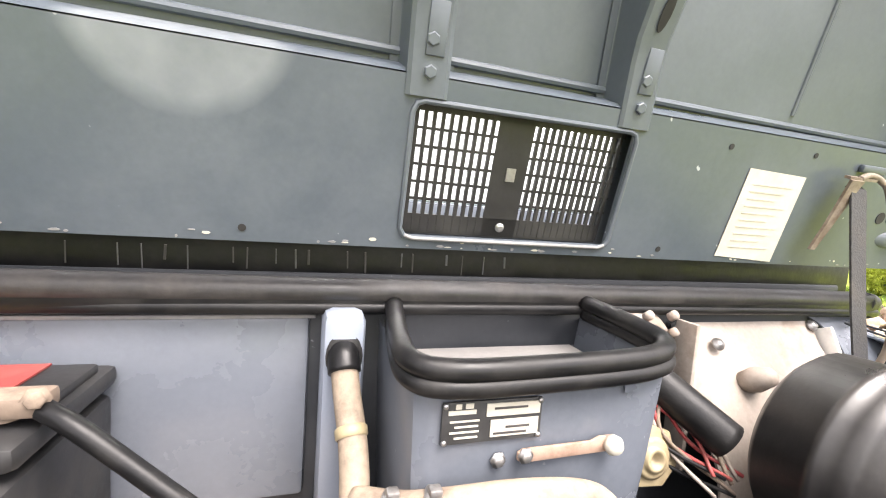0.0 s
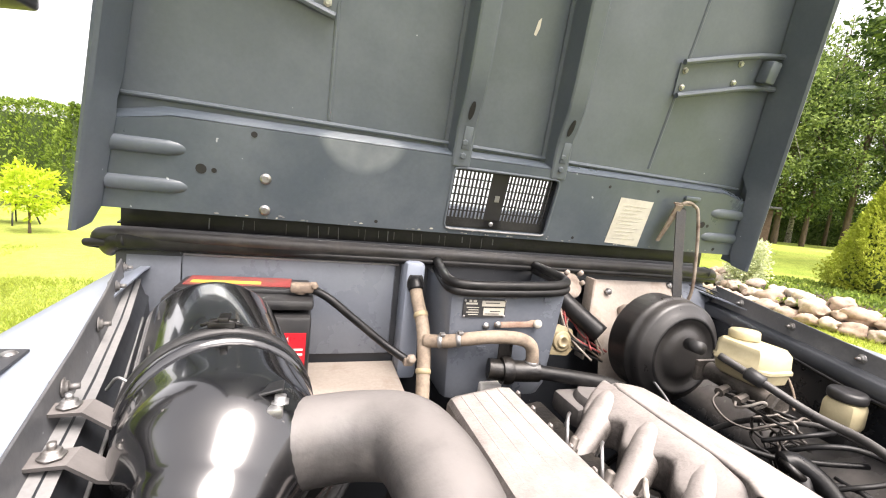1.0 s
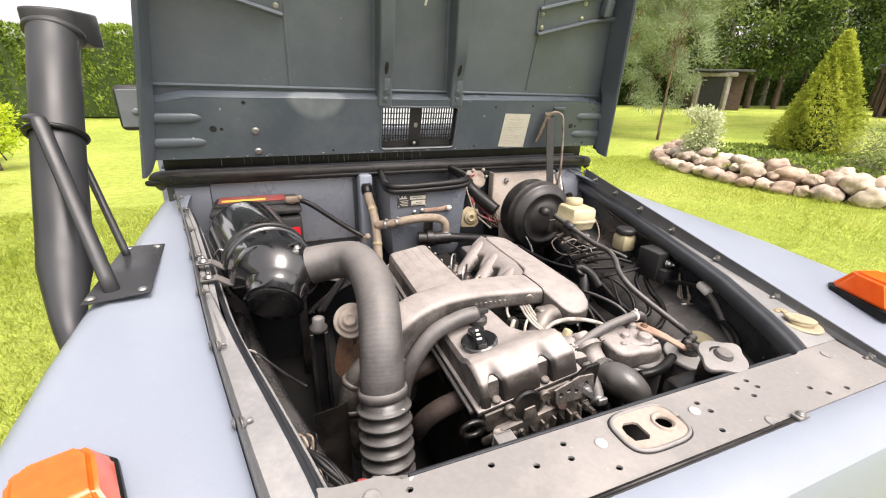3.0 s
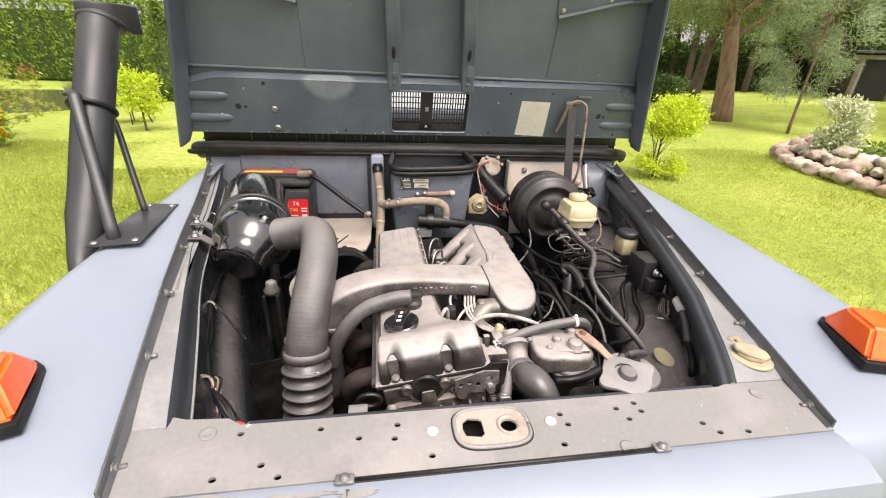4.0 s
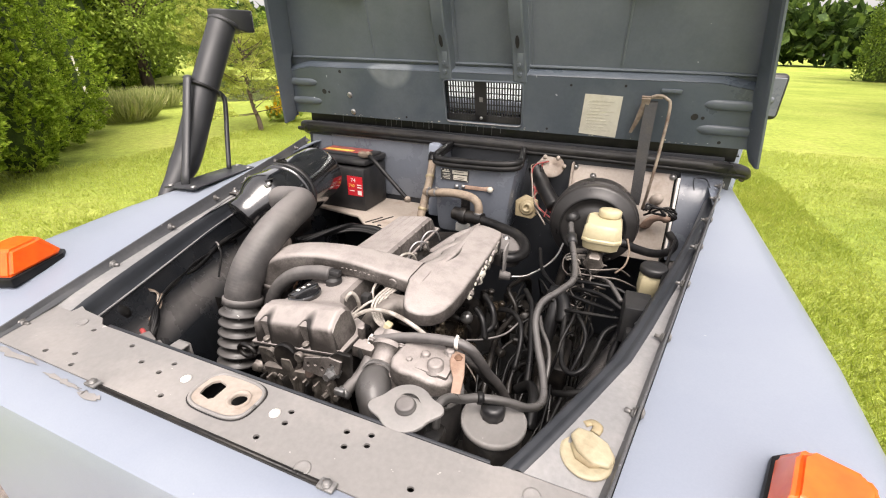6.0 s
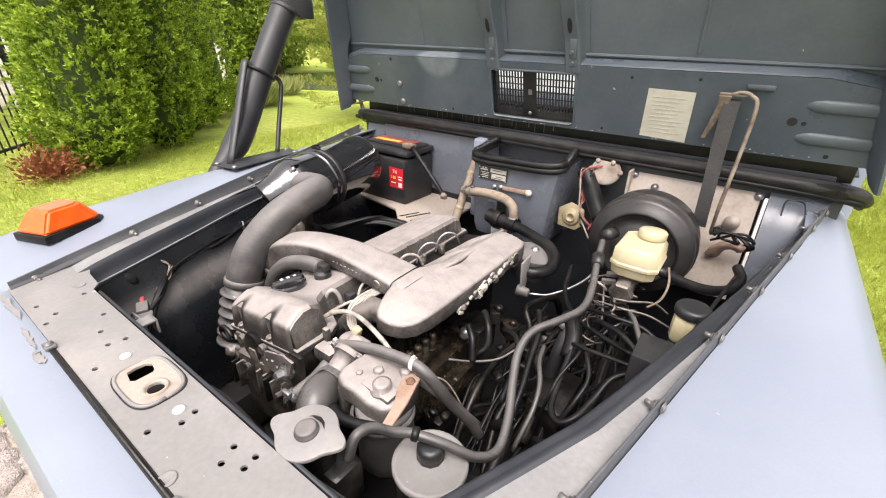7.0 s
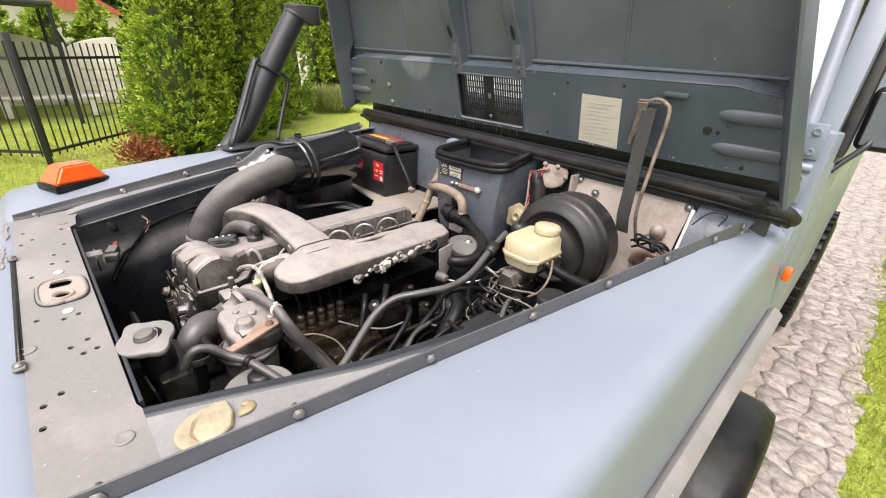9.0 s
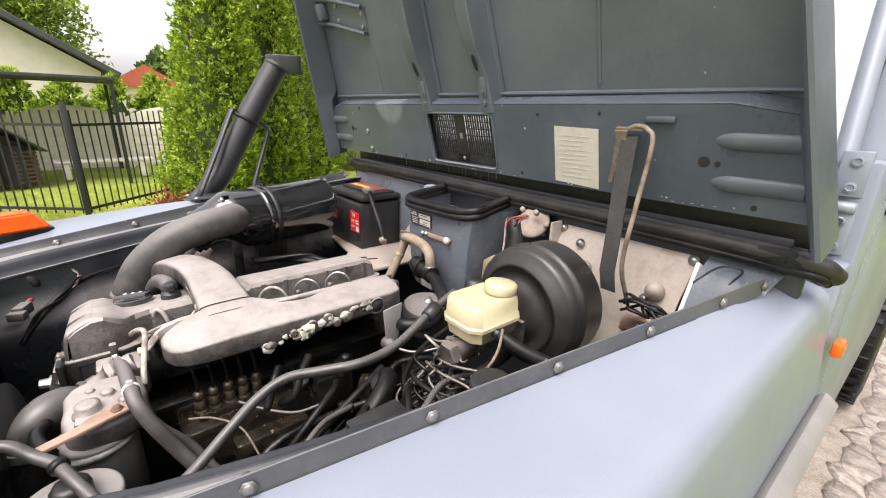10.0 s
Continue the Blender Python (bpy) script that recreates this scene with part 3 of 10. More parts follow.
            lips.append([(ix + 0.031, y, z + 0.0035), (ix + 0.026, y, z + 0.007), (ix + 0.021, y, z + 0.0075), (ix + 0.016, y, z + 0.004), (ix + 0.011, y, z + 0.0015), (ix + 0.006, y, z + 0.0025), (ix, y, z - 0.001), (ix - 0.005, y, z - 0.012), (ix - 0.007, y, z - 0.022), (ix - 0.005, y, z - 0.030), (ix + 0.016, y, z - 0.037)])
            guts.append([(rx - 0.004, y, z + 0.002), (rx - 0.012, y, z + 0.003), (ix + 0.030, y, z + 0.0035)])
    for b_, r_, t_ in ((bm, rows, 0.003), (lip, lips, 0.0015), (gut, guts, 0.0015)):
        strip(b_, r_)
        thicken(b_, t_)
    inner = part("inner_wing", bm, M["inner_wing"], vehicle, "dark grey inner wing, its rounded arch paled by dust and painted sheen", 40)
    part("rolled_edge", lip, M["paint_in"], inner, "rolled edge of the drip ledge, darkened for shade", 60)
    part("gutter", gut, M["ledge"], inner, "dusty grey drip ledge")
    if side < 0:
        bm = bmesh.new()
        tube(bm, [(-(min(ledge_in(y) + 0.049, rail(y) - 0.028) - 0.0165), y, ledge_z(y) - 0.0345) for y in (0.05, 0.14, 0.3, 0.5, 0.8, 1.1)], 0.0022, 8, 4)
        part("worn_edge", bm, M["ledge"], inner, "pale worn fold line")
    return w


build_wing(-1)
build_wing(1)


def ring_pts(cx, cy, rx, ry, n=12, power=1.0):
    out = []
    for i in range(n):
        a = 2 * math.pi * i / n
        c, s = math.cos(a), math.sin(a)
        out.append((cx + rx * math.copysign(abs(c) ** power, c), cy + ry * math.copysign(abs(s) ** power, s)))
    return out


def plate(bm, outer, holes, z, t, m=None):
    """A flat plate with holes."""
    es, vs = [], []
    for loop in [outer] + holes:
        lv = [bm.verts.new((p[0], p[1], z)) for p in loop]
        vs += lv
        es += [bm.edges.new((lv[i], lv[(i + 1) % len(lv)])) for i in range(len(lv))]
    fs = [g for g in bmesh.ops.triangle_fill(bm, edges=es, use_beauty=True, use_dissolve=False)["geom"] if isinstance(g, bmesh.types.BMFace)]
    for f in fs:
        if f.normal.z < 0:
            f.normal_flip()
    r = bmesh.ops.extrude_face_region(bm, geom=fs)
    nv = [g for g in r["geom"] if isinstance(g, bmesh.types.BMVert)]
    bmesh.ops.translate(bm, vec=(0, 0, t), verts=nv)
    bmesh.ops.recalc_face_normals(bm, faces=bm.faces[:])
    if m is not None:
        bmesh.ops.transform(bm, matrix=m, verts=list(set(vs + nv)))


# slam panel between the wings, with its punched holes
bm = bmesh.new()
small = [(-0.385, 0.025), (-0.22, 0.0), (-0.165, 0.018), (-0.17, -0.006), (-0.275, 0.022), (0.085, 0.012), (0.09, -0.008), (0.18, 0.014), (0.19, -0.008), (0.215, 0.022), (0.218, 0.005),
         (-0.345, -0.03), (-0.32, -0.05), (0.30, -0.028), (0.315, -0.047), (-0.12, -0.04), (0.07, -0.042), (0.36, -0.05), (-0.40, -0.045)]
plate(bm, [(-0.522, -0.062), (0.499, -0.062), (0.511, 0.0), (0.524, 0.052), (0.397, 0.046), (0.385, 0.042), (-0.39, 0.042), (-0.410, 0.056), (-0.47, 0.060), (-0.488, 0.066), (-0.546, 0.054), (-0.533, 0.0)],
      [ring_pts(-0.0265, -0.001, 0.047, 0.027, 20, 0.6)] + [ring_pts(x, y, 0.0050, 0.0042, 10) for x, y in small], 1.078, 0.004)
slam = part("slam_panel", bm, M["dusty"], vehicle, "dusty grey slam panel with punched holes")
bm = bmesh.new()
plate(bm, ring_pts(-0.0265, -0.001, 0.054, 0.034, 32, 0.6), [[(-0.068, -0.015), (-0.046, -0.019), (-0.040, -0.014), (-0.040, 0.010), (-0.044, 0.014), (-0.060, 0.017), (-0.069, 0.010), (-0.071, -0.002)], ring_pts(-0.001, -0.002, 0.0125, 0.0115, 14)], 1.0805, 0.004)
latch = part("latch_plate", bm, M["beige_plate"], slam, "pale latch plate with two openings")
bm = bmesh.new()
tube(bm, [(x, y, 1.0840) for x, y in ring_pts(-0.0265, -0.001, 0.0555, 0.0355, 40, 0.6) + ring_pts(-0.0265, -0.001, 0.0555, 0.0355, 40, 0.6)[:1]], 0.0030, 8, 1, False)
part("rim", bm, M["dusty"], latch, "rolled grey rim")
bm = bmesh.new()
tube(bm, [(x, y, 1.0826) for x, y in ring_pts(-0.0265, -0.001, 0.0590, 0.0390, 40, 0.6) + ring_pts(-0.0265, -0.001, 0.0590, 0.0390, 40, 0.6)[:1]], 0.0012, 6, 1, False)
part("seam", bm, M["dark"], latch, "dark seam round the latch plate")
bm = bmesh.new()
lathe(bm, [(0.0185, 0.0), (0.0178, 0.003), (0.0150, 0.0038), (0.0128, 0.0005)], (-0.001, -0.002, 1.0845), (0, 0, 1), 22, caps=False)
part("socket_rim", bm, M["beige_plate"], latch)
for x in (-0.115, 0.065):
    bm = bmesh.new()
    lathe(bm, [(0.0085, 0), (0.0085, 0.002), (0.005, 0.0035)], (x, 0, 1.082), (0, 0, 1), 12)
    part("plug", bm, M["white_plastic"], slam, "white plug")
bm = bmesh.new()
box(bm, (0, 0.0, 1.040), (0.93, 0.09, 0.004))
part("slam_panel_floor", bm, M["dark"], slam, "dark closing plate below the slam panel")
for x, y in ((-0.43, 0.03), (0.44, 0.02), (0.16, -0.057)):
    bm = bmesh.new()
    lathe(bm, [(0.0115, 0), (0.0115, 0.0012), (0.0095, 0.0020), (0.0065, 0.0004)], (x, y, 1.082), (0, 0, 1), 18)
    part("washer", bm, M["dusty"], slam)
bm = bmesh.new()
box(bm, (0, 0.048, 1.055), (0.76, 0.006, 0.05), 0.002)
box(bm, (0, -0.052, 0.80), (0.99, 0.01, 0.53))
box(bm, (-0.47, 0.0, 0.80), (0.01, 0.10, 0.50))
box(bm, (0.47, 0.0, 0.80), (0.01, 0.10, 0.50))
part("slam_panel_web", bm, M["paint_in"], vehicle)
# painted strip in front of the slam panel, the groove between them and the front panel
bm = bmesh.new()
strip(bm, [[(x, -0.0625, 1.0795), (x, -0.072, 1.083), (x, -0.118, 1.079), (x, -0.14, 1.068), (x, -0.15, 1.04), (x, -0.155, 0.62)] for x in (-0.518, -0.25, 0, 0.25, 0.496)])
thicken(bm, 0.003)
part("grille_panel", bm, M["paint"], vehicle, "grey-blue panel above the radiator grille")
random.seed(15)
for cx, cy, w, h in ((-0.44, -0.074, 0.07, 0.006), (-0.29, -0.080, 0.045, 0.005), (-0.215, -0.084, 0.030, 0.007)):
    bm = bmesh.new()
    prism(bm, [(cx + w * math.cos(a) * random.uniform(0.5, 1.15), cy + h * math.sin(a) * random.uniform(0.3, 1.3)) for a in [2 * math.pi * q / 26 for q in range(26)]], 0.0, 0.0008, Matrix.Translation((0, 0, 1.0842)) @ Matrix(((1, 0, 0, 0), (0, 1, 0, 0), (0, 0.087, 1, 0.0063), (0, 0, 0, 1))))
    part("peeled_patch", bm, M["dusty"], vehicle, "patch of peeling paint")
bm = bmesh.new()
box(bm, (-0.015, -0.0655, 1.0822), (0.43, 0.009, 0.003), 0.001, 1)
part("release_slot", bm, M["dark"], vehicle, "dark slot in front of the slam panel")
bm = bmesh.new()
tube(bm, [(-0.235, -0.0655, 1.0835), (0.205, -0.0655, 1.0835)], 0.0028, 8, 2)
part("release_rod", bm, M["oily"], vehicle, "dark release rod in the groove")
for x in (-0.235, 0.205):
    bm = bmesh.new()
    box(bm, (x, -0.066, 1.0865), (0.024, 0.015, 0.005), 0.002)
    bolt(bm, (x, -0.066, 1.089), (0, 0, 1), 0.005, 0.003)
    part("rod_clip", bm, M["bolt_dull"], vehicle)

# firewall with its pressed panel, cowl and scuttle
bm = bmesh.new()
box(bm, (0, 1.262, 0.86), (1.66, 0.03, 0.73), 0.004)
box(bm, (0, 1.280, 1.240), (1.60, 0.02, 0.045), 0.004)
wall_fire = part("firewall", bm, M["paint_in"], vehicle, "firewall in grey-blue paint darkened for the bay's shade")
bm = bmesh.new()
box(bm, (-0.4665, 1.241, 1.095), (0.475, 0.014, 0.235), 0.006)
part("pressed_panel", bm, M["paint_mid"], wall_fire, "grey-blue pressed panel")
bm = bmesh.new()
box(bm, (-0.19, 1.215, 1.08), (0.05, 0.07, 0.30), 0.012)
part("firewall_post", bm, M["paint"], wall_fire, "pale grey-blue post with a hose hole")
bm = bmesh.new()
lathe(bm, [(0.021, 0), (0.021, 0.0015)], (-0.1895, 1.1795, 1.180), (0, -1, 0.1), 20, 1.0, 1.35)
part("hose_hole", bm, M["dark"], wall_fire)
bm = bmesh.new()
box(bm, (0, 1.279, 1.279), (1.66, 0.012, 0.060), 0.003)
cowl = part("cowl_face", bm, M["rubber"], wall_fire, "black cowl face with pale dried drips")
rd = random.Random(5)
x = -0.66
while x < 0.06:
    w, h = rd.uniform(0.0012, 0.0032), rd.uniform(0.014, 0.030)
    bm = bmesh.new()
    box(bm, (x, 1.2725, 1.292 - h / 2), (w, 0.0012, h), 0.0004, 1, Matrix.Rotation(rd.uniform(-0.05, 0.05), 4, "Y"))
    part("drip_mark", bm, M["hose"] if rd.random() < 0.6 else M["rail"], cowl)
    x += rd.choice((0.016, 0.024, 0.034, 0.05, 0.07))
bm = bmesh.new()
tube(bm, [(-0.862, 1.262, 1.232), (-0.835, 1.240, 1.248), (-0.7, 1.228, 1.250), (-0.3, 1.228, 1.247), (0.1, 1.228, 1.245), (0.5, 1.228, 1.243), (0.78, 1.230, 1.240), (0.848, 1.242, 1.232), (0.868, 1.27, 1.212)], 0.017, 12, 6)
seal = part("bonnet_seal", bm, M["seal_dust"], vehicle, "rubber bonnet seal with dusty top and black groove")
bm = bmesh.new()
tube(bm, [(-0.858, 1.258, 1.220), (-0.83, 1.232, 1.230), (-0.3, 1.220, 1.228), (0.3, 1.220, 1.225), (0.8, 1.225, 1.219), (0.862, 1.262, 1.200)], 0.0085, 12, 6)
box(bm, (0, 1.229, 1.237), (1.64, 0.030, 0.034), 0.008)
part("seal_lip", bm, M["rubber"], seal, "black grooved lower lip")
# thin pale strip in place of the bright highlight along the panel's edge
bm = bmesh.new()
box(bm, (-0.461, 1.2355, 1.2135), (0.478, 0.009, 0.005), 0.0015)
part("edge_highlight", bm, M["ledge"], wall_fire, "pale strip painting the highlight on the upper edge")
bm = bmesh.new()
strip(bm, [[(x, 1.286, 1.268), (x, 1.40, 1.29), (x, 1.50, 1.315)] for x in (-0.84, 0, 0.84)])
thicken(bm, 0.004)
part("scuttle", bm, M["paint_in"], vehicle)
# sloping corner panels and thick seal ends beside the firewall
for s in (-1, 1):
    bm = bmesh.new()
    if s > 0:
        strip(bm, [[(0.682 + (rail_x(y) - 0.004 - 0.682) * f, y, z) for f in (0, 0.5, 1.0)] for y, z in ((1.245, 1.204), (1.228, 1.198), (1.195, 1.176), (1.165, 1.13), (1.135, 1.05), (1.115, 0.94))])
    else:
        strip(bm, [[(-0.705 + (-rail_l(y) + 0.004 + 0.705) * f, y, z) for f in (0, 0.5, 1.0)] for y, z in ((1.246, 1.205), (1.240, 1.19), (1.232, 1.10), (1.225, 0.94))])
    thicken(bm, 0.003)
    part("bay_corner_panel", bm, M["paint_mid"], vehicle, "grey-blue corner panel beside the firewall")
    bm = bmesh.new()
    tube(bm, [(s * 0.800, 1.232, 1.238), (s * 0.828, 1.240, 1.232), (s * 0.846, 1.262, 1.218), (s * 0.852, 1.290, 1.202)], 0.021, 12, 5, True, lambda t: 1.0 - 0.45 * t * t)
    part("seal_end", bm, M["rubber"], seal, "rounded black end of the bonnet seal")

# door posts, hinges, windscreen frame, glass and roof
for s in (-1, 1):
    bm = bmesh.new()
    prism(bm, [(s * 0.80, 1.415), (s * 0.872, 1.40), (s * 0.882, 1.46), (s * 0.80, 1.50)], 0.60, 1.40, None, 0.006)
    box(bm, (s * 0.855, 1.385, 1.0), (0.03, 0.05, 0.42), 0.005)
    part("door_post", bm, M["paint"], vehicle, "", 40)
    bm = bmesh.new()
    for z in (1.375, 1.262):
        box(bm, (s * 0.832, 1.408, z), (0.045, 0.014, 0.085), 0.004)
        for dz in (-0.024, 0.024):
            lathe(bm, [(0.010, 0), (0.010, 0.003), (0.006, 0.004), (0.005, 0.002)], (s * 0.834, 1.401, z + dz), (0, -1, 0), 10)
    cyl(bm, (s * 0.812, 1.405, 1.312), (s * 0.852, 1.405, 1.312), 0.012, bevel=0.003)
    part("windscreen_hinge", bm, M["paint"], vehicle)
    bm = bmesh.new()
    tube(bm, [(s * 0.812, 1.43, 1.385), (s * 0.805, 1.46, 1.46), (s * 0.775, 1.615, 1.86)], 0.018, 12, 6)
    part("windscreen_tube", bm, M["paint"], vehicle)
    bm = bmesh.new()
    prism(bm, [(1.47, 1.36), (1.52, 1.36), (1.72, 1.90), (1.67, 1.90)], s * 0.81, s * 0.865, Matrix(((0, 0, 1, 0), (1, 0, 0, 0), (0, 1, 0, 0), (0, 0, 0, 1))), 0.004)
    part("windscreen_pillar", bm, M["paint"], vehicle)
    bm = bmesh.new()
    box(bm, (s * 0.868, 2.02, 0.95), (0.03, 1.08, 0.75), 0.01)
    part("door", bm, M["paint"], vehicle)
    bm = bmesh.new()
    prism(bm, [(1.49, 1.335), (1.60, 1.335), (1.80, 1.86), (1.745, 1.88)], s * 0.866, s * 0.892, Matrix(((0, 0, 1, 0), (1, 0, 0, 0), (0, 1, 0, 0), (0, 0, 0, 1))), 0.004)
    part("door_frame", bm, M["rubber"], vehicle, "black door frame and seal")
    bm = bmesh.new()
    box(bm, (s * 0.86, 3.1, 0.95), (0.04, 1.05, 0.8), 0.01)
    part("rear_quarter", bm, M["paint"], vehicle)
    bm = bmesh.new()
    box(bm, (s * 0.892, 1.405, 1.035), (0.018, 0.045, 0.032), 0.006)
    part("side_repeater", bm, M["lens"], vehicle, "small orange side repeater lamp")
    bm = bmesh.new()
    if s < 0:
        tube(bm, [(-0.880, 1.50, 1.300), (-0.897, 1.54, 1.325), (-0.925, 1.585, 1.355), (-0.945, 1.605, 1.39)], 0.0075, 10, 6)
    else:
        tube(bm, [(0.880, 1.50, 1.300), (0.897, 1.54, 1.325), (0.920, 1.60, 1.355), (0.935, 1.625, 1.39)], 0.0075, 10, 6)
    arm = part("mirror_arm", bm, M["satin_black"], vehicle)
    bm = bmesh.new()
    box(bm, (-0.955, 1.615, 1.435) if s < 0 else (0.945, 1.635, 1.425), (0.105, 0.045, 0.16), 0.02, 3)
    mir = part("mirror_head", bm, M["black_plastic"], vehicle, "black door mirror")
    bm = bmesh.new()
    mx, my, mz = (-0.955, 1.5905, 1.435) if s < 0 else (0.945, 1.6105, 1.425)
    box(bm, (mx, my, mz), (0.082, 0.006, 0.132), 0.0025, 1)
    lathe(bm, [(0.012, 0), (0.012, 0.004), (0.006, 0.006)], (mx + 0.01, my - 0.003, mz - 0.01), (0, -1, 0), 12)
    part("mirror_back", bm, M["paint_mid"], mir, "dull grey mirror back with a round boss")
bm = bmesh.new()
rot_w = Matrix.Rotation(radians(-20.3), 4, "X")
box(bm, (0, 1.575, 1.63), (1.60, 0.006, 0.56), 0.0, 2, rot_w)
pane = part("windscreen", bm, M["glass"], vehicle, "windscreen glass")
pane.visible_shadow = False
# added pale panel that makes the windscreen read bright
bm = bmesh.new()
box(bm, (0, 1.610, 1.63), (1.58, 0.008, 0.55), 0.0, 2, rot_w)
part("windscreen_backing", bm, M["shade"], vehicle, "pale panel added behind the windscreen to brighten it")
bm = bmesh.new()
box(bm, (0, 1.50, 1.345), (1.62, 0.05, 0.05), 0.008)
box(bm, (0, 1.70, 1.91), (1.70, 0.06, 0.05), 0.008)
box(bm, (0, 2.65, 1.93), (1.70, 1.9, 0.03), 0.01)
box(bm, (0, 3.6, 1.2), (1.70, 0.03, 1.45), 0.01)
part("cab_frame", bm, M["paint"], vehicle)
bm = bmesh.new()
box(bm, (0, 0.62, 0.46), (1.5, 1.45, 0.02))
box(bm, (0, 2.4, 0.5), (1.66, 2.3, 0.05))
box(bm, (-0.40, 0.6, 0.56), (0.09, 1.5, 0.14), 0.01)
box(bm, (0.40, 0.6, 0.56), (0.09, 1.5, 0.14), 0.01)
part("chassis", bm, M["dark"], vehicle)


def build_wheel(x, y, lugs):
    bm = bmesh.new()
    s = 1 if x > 0 else -1
    lathe(bm, [(0.22, -0.10), (0.31, -0.115), (0.36, -0.105), (0.378, -0.07), (0.38, 0.0), (0.378, 0.07), (0.36, 0.105), (0.31, 0.115), (0.22, 0.10)], (x + s * 0.03, y, 0.38), (s, 0, 0), 40)
    w = part("wheel", bm, M["rubber"], vehicle, "black off-road tyre")
    bm = bmesh.new()
    lathe(bm, [(0.05, 0.04), (0.12, 0.03), (0.19, 0.05), (0.215, 0.09), (0.22, -0.09)], (x, y, 0.38), (s, 0, 0), 30)
    part("rim", bm, M["satin_black"], w)
    if lugs:
        bm = bmesh.new()
        box(bm, (0, 0, 0), (0.06, 0.03, 0.022), 0.003, 1)
        me = finish("tread_lug", bm, M["rubber"])
        for k in range(36):
            a = 2 * math.pi * k / 36
            for o in (-0.045, 0.105):
                lug = new("tread_lug", me)
                lug.parent = w
                lug.matrix_parent_inverse = w.matrix_basis.inverted()
                lug.matrix_basis = Matrix.Translation((x + s * o, y + 0.383 * math.cos(a), 0.38 + 0.383 * math.sin(a))) @ Matrix.Rotation(a - math.pi / 2, 4, "X")


REAR_Y = 3.40
for x in (-0.865, 0.865):
    build_wheel(x, 1.10, False)
    build_wheel(x * 0.89, REAR_Y, x > 0)

# indicator lamps on the wings
def build_lamp(s):
    z = wing_z(0.1) - 0.008
    t = thing("indicator_lamp", (s * 0.745, 0.12, z), "orange front indicator lamp on a black base on the wing", "lamp", "front indicators")
    c = Matrix.Translation((s * 0.736, 0.094, z - 0.008)) @ Matrix.Rotation(s * radians(-20), 4, "Z")
    bm = bmesh.new()
    lo = [(-0.050, -0.078), (0.050, -0.074), (0.050, 0.055), (0.035, 0.078), (-0.035, 0.080), (-0.050, 0.060)]
    prism(bm, lo, -0.006, 0.014, c, 0.003)
    part("base", bm, M["rubber"], t, "black rubber base")
    bm = bmesh.new()
    lo = [(p[0] * 0.96, p[1] * 0.96) for p in lo]
    hi = [(-0.034, -0.040), (0.034, -0.038), (0.034, 0.022), (0.024, 0.040), (-0.024, 0.042), (-0.034, 0.026)]
    a = [bm.verts.new((p[0], p[1], 0.0145)) for p in lo]
    b = [bm.verts.new((p[0], p[1], 0.064)) for p in hi]
    n = len(lo)
    fs = [bm.faces.new(list(reversed(a))), bm.faces.new(b)] + [bm.faces.new((a[i], a[(i + 1) % n], b[(i + 1) % n], b[i])) for i in range(n)]
    bmesh.ops.recalc_face_normals(bm, faces=fs)
    bmesh.ops.bevel(bm, geom=bm.edges[:], offset=0.006, segments=3, affect="EDGES")
    bmesh.ops.transform(bm, matrix=c, verts=bm.verts[:])
    part("lens", bm, M["lens"], t, "orange lens")


build_lamp(-1)
build_lamp(1)

# ---------------------------------------------------------------- the open bonnet
LEANF = radians(15.0)
HOOD = Matrix(((1, 0, 0, 0), (0, -math.sin(LEANF), -math.cos(LEANF), 1.185), (0, math.cos(LEANF), -math.sin(LEANF), 1.28), (0, 0, 0, 1)))
bonnet = thing("bonnet", (0, 1.2, 1.28), "open bonnet showing its dark grey-green underside with stiffening ribs", "bonnet")


def hood_w(v):
    return 0.862 - 0.2 * v


def hpart(name, bm, material, parent=None, label="", sharp=35):
    bmesh.ops.transform(bm, matrix=HOOD, verts=bm.verts[:])
    bmesh.ops.recalc_face_normals(bm, faces=bm.faces[:])
    return part(name, bm, material, parent or bonnet, label, sharp)


bm = bmesh.new()
GL, GR, GB, GT = -0.134, 0.146, 0.045, 0.192
plate(bm, [(-hood_w(0) + 0.010, 0.03), (hood_w(0) - 0.010, 0.03), (hood_w(1.27) - 0.004, 1.27), (-hood_w(1.27) + 0.004, 1.27)], [[(GL, GB), (GR, GB), (GR, GT), (GL, GT)]], -0.042, 0.003)
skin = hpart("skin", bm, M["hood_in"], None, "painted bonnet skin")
for s in (-1, 1):
    bm = bmesh.new()
    strip(bm, [[(s * (hood_w(v) - 0.002), v, -0.04), (s * hood_w(v), v, 0.02), (s * (hood_w(v) - 0.002), v, 0.056), (s * (hood_w(v) - 0.008), v, 0.059), (s * (hood_w(v) - 0.014), v, 0.054), (s * (hood_w(v) - wd), v, nn)] for v, wd, nn in ((0.0, 0.022, 0.012), (0.03, 0.030, 0.004), (0.20, 0.034, 0.002), (0.235, 0.030, -0.004), (0.27, 0.024, -0.036), (0.6, 0.022, -0.036), (1.27, 0.022, -0.036))])
    thicken(bm, 0.003)
    hpart("side_flange", bm, M["hood_in"], None, "folded slanting side flange")
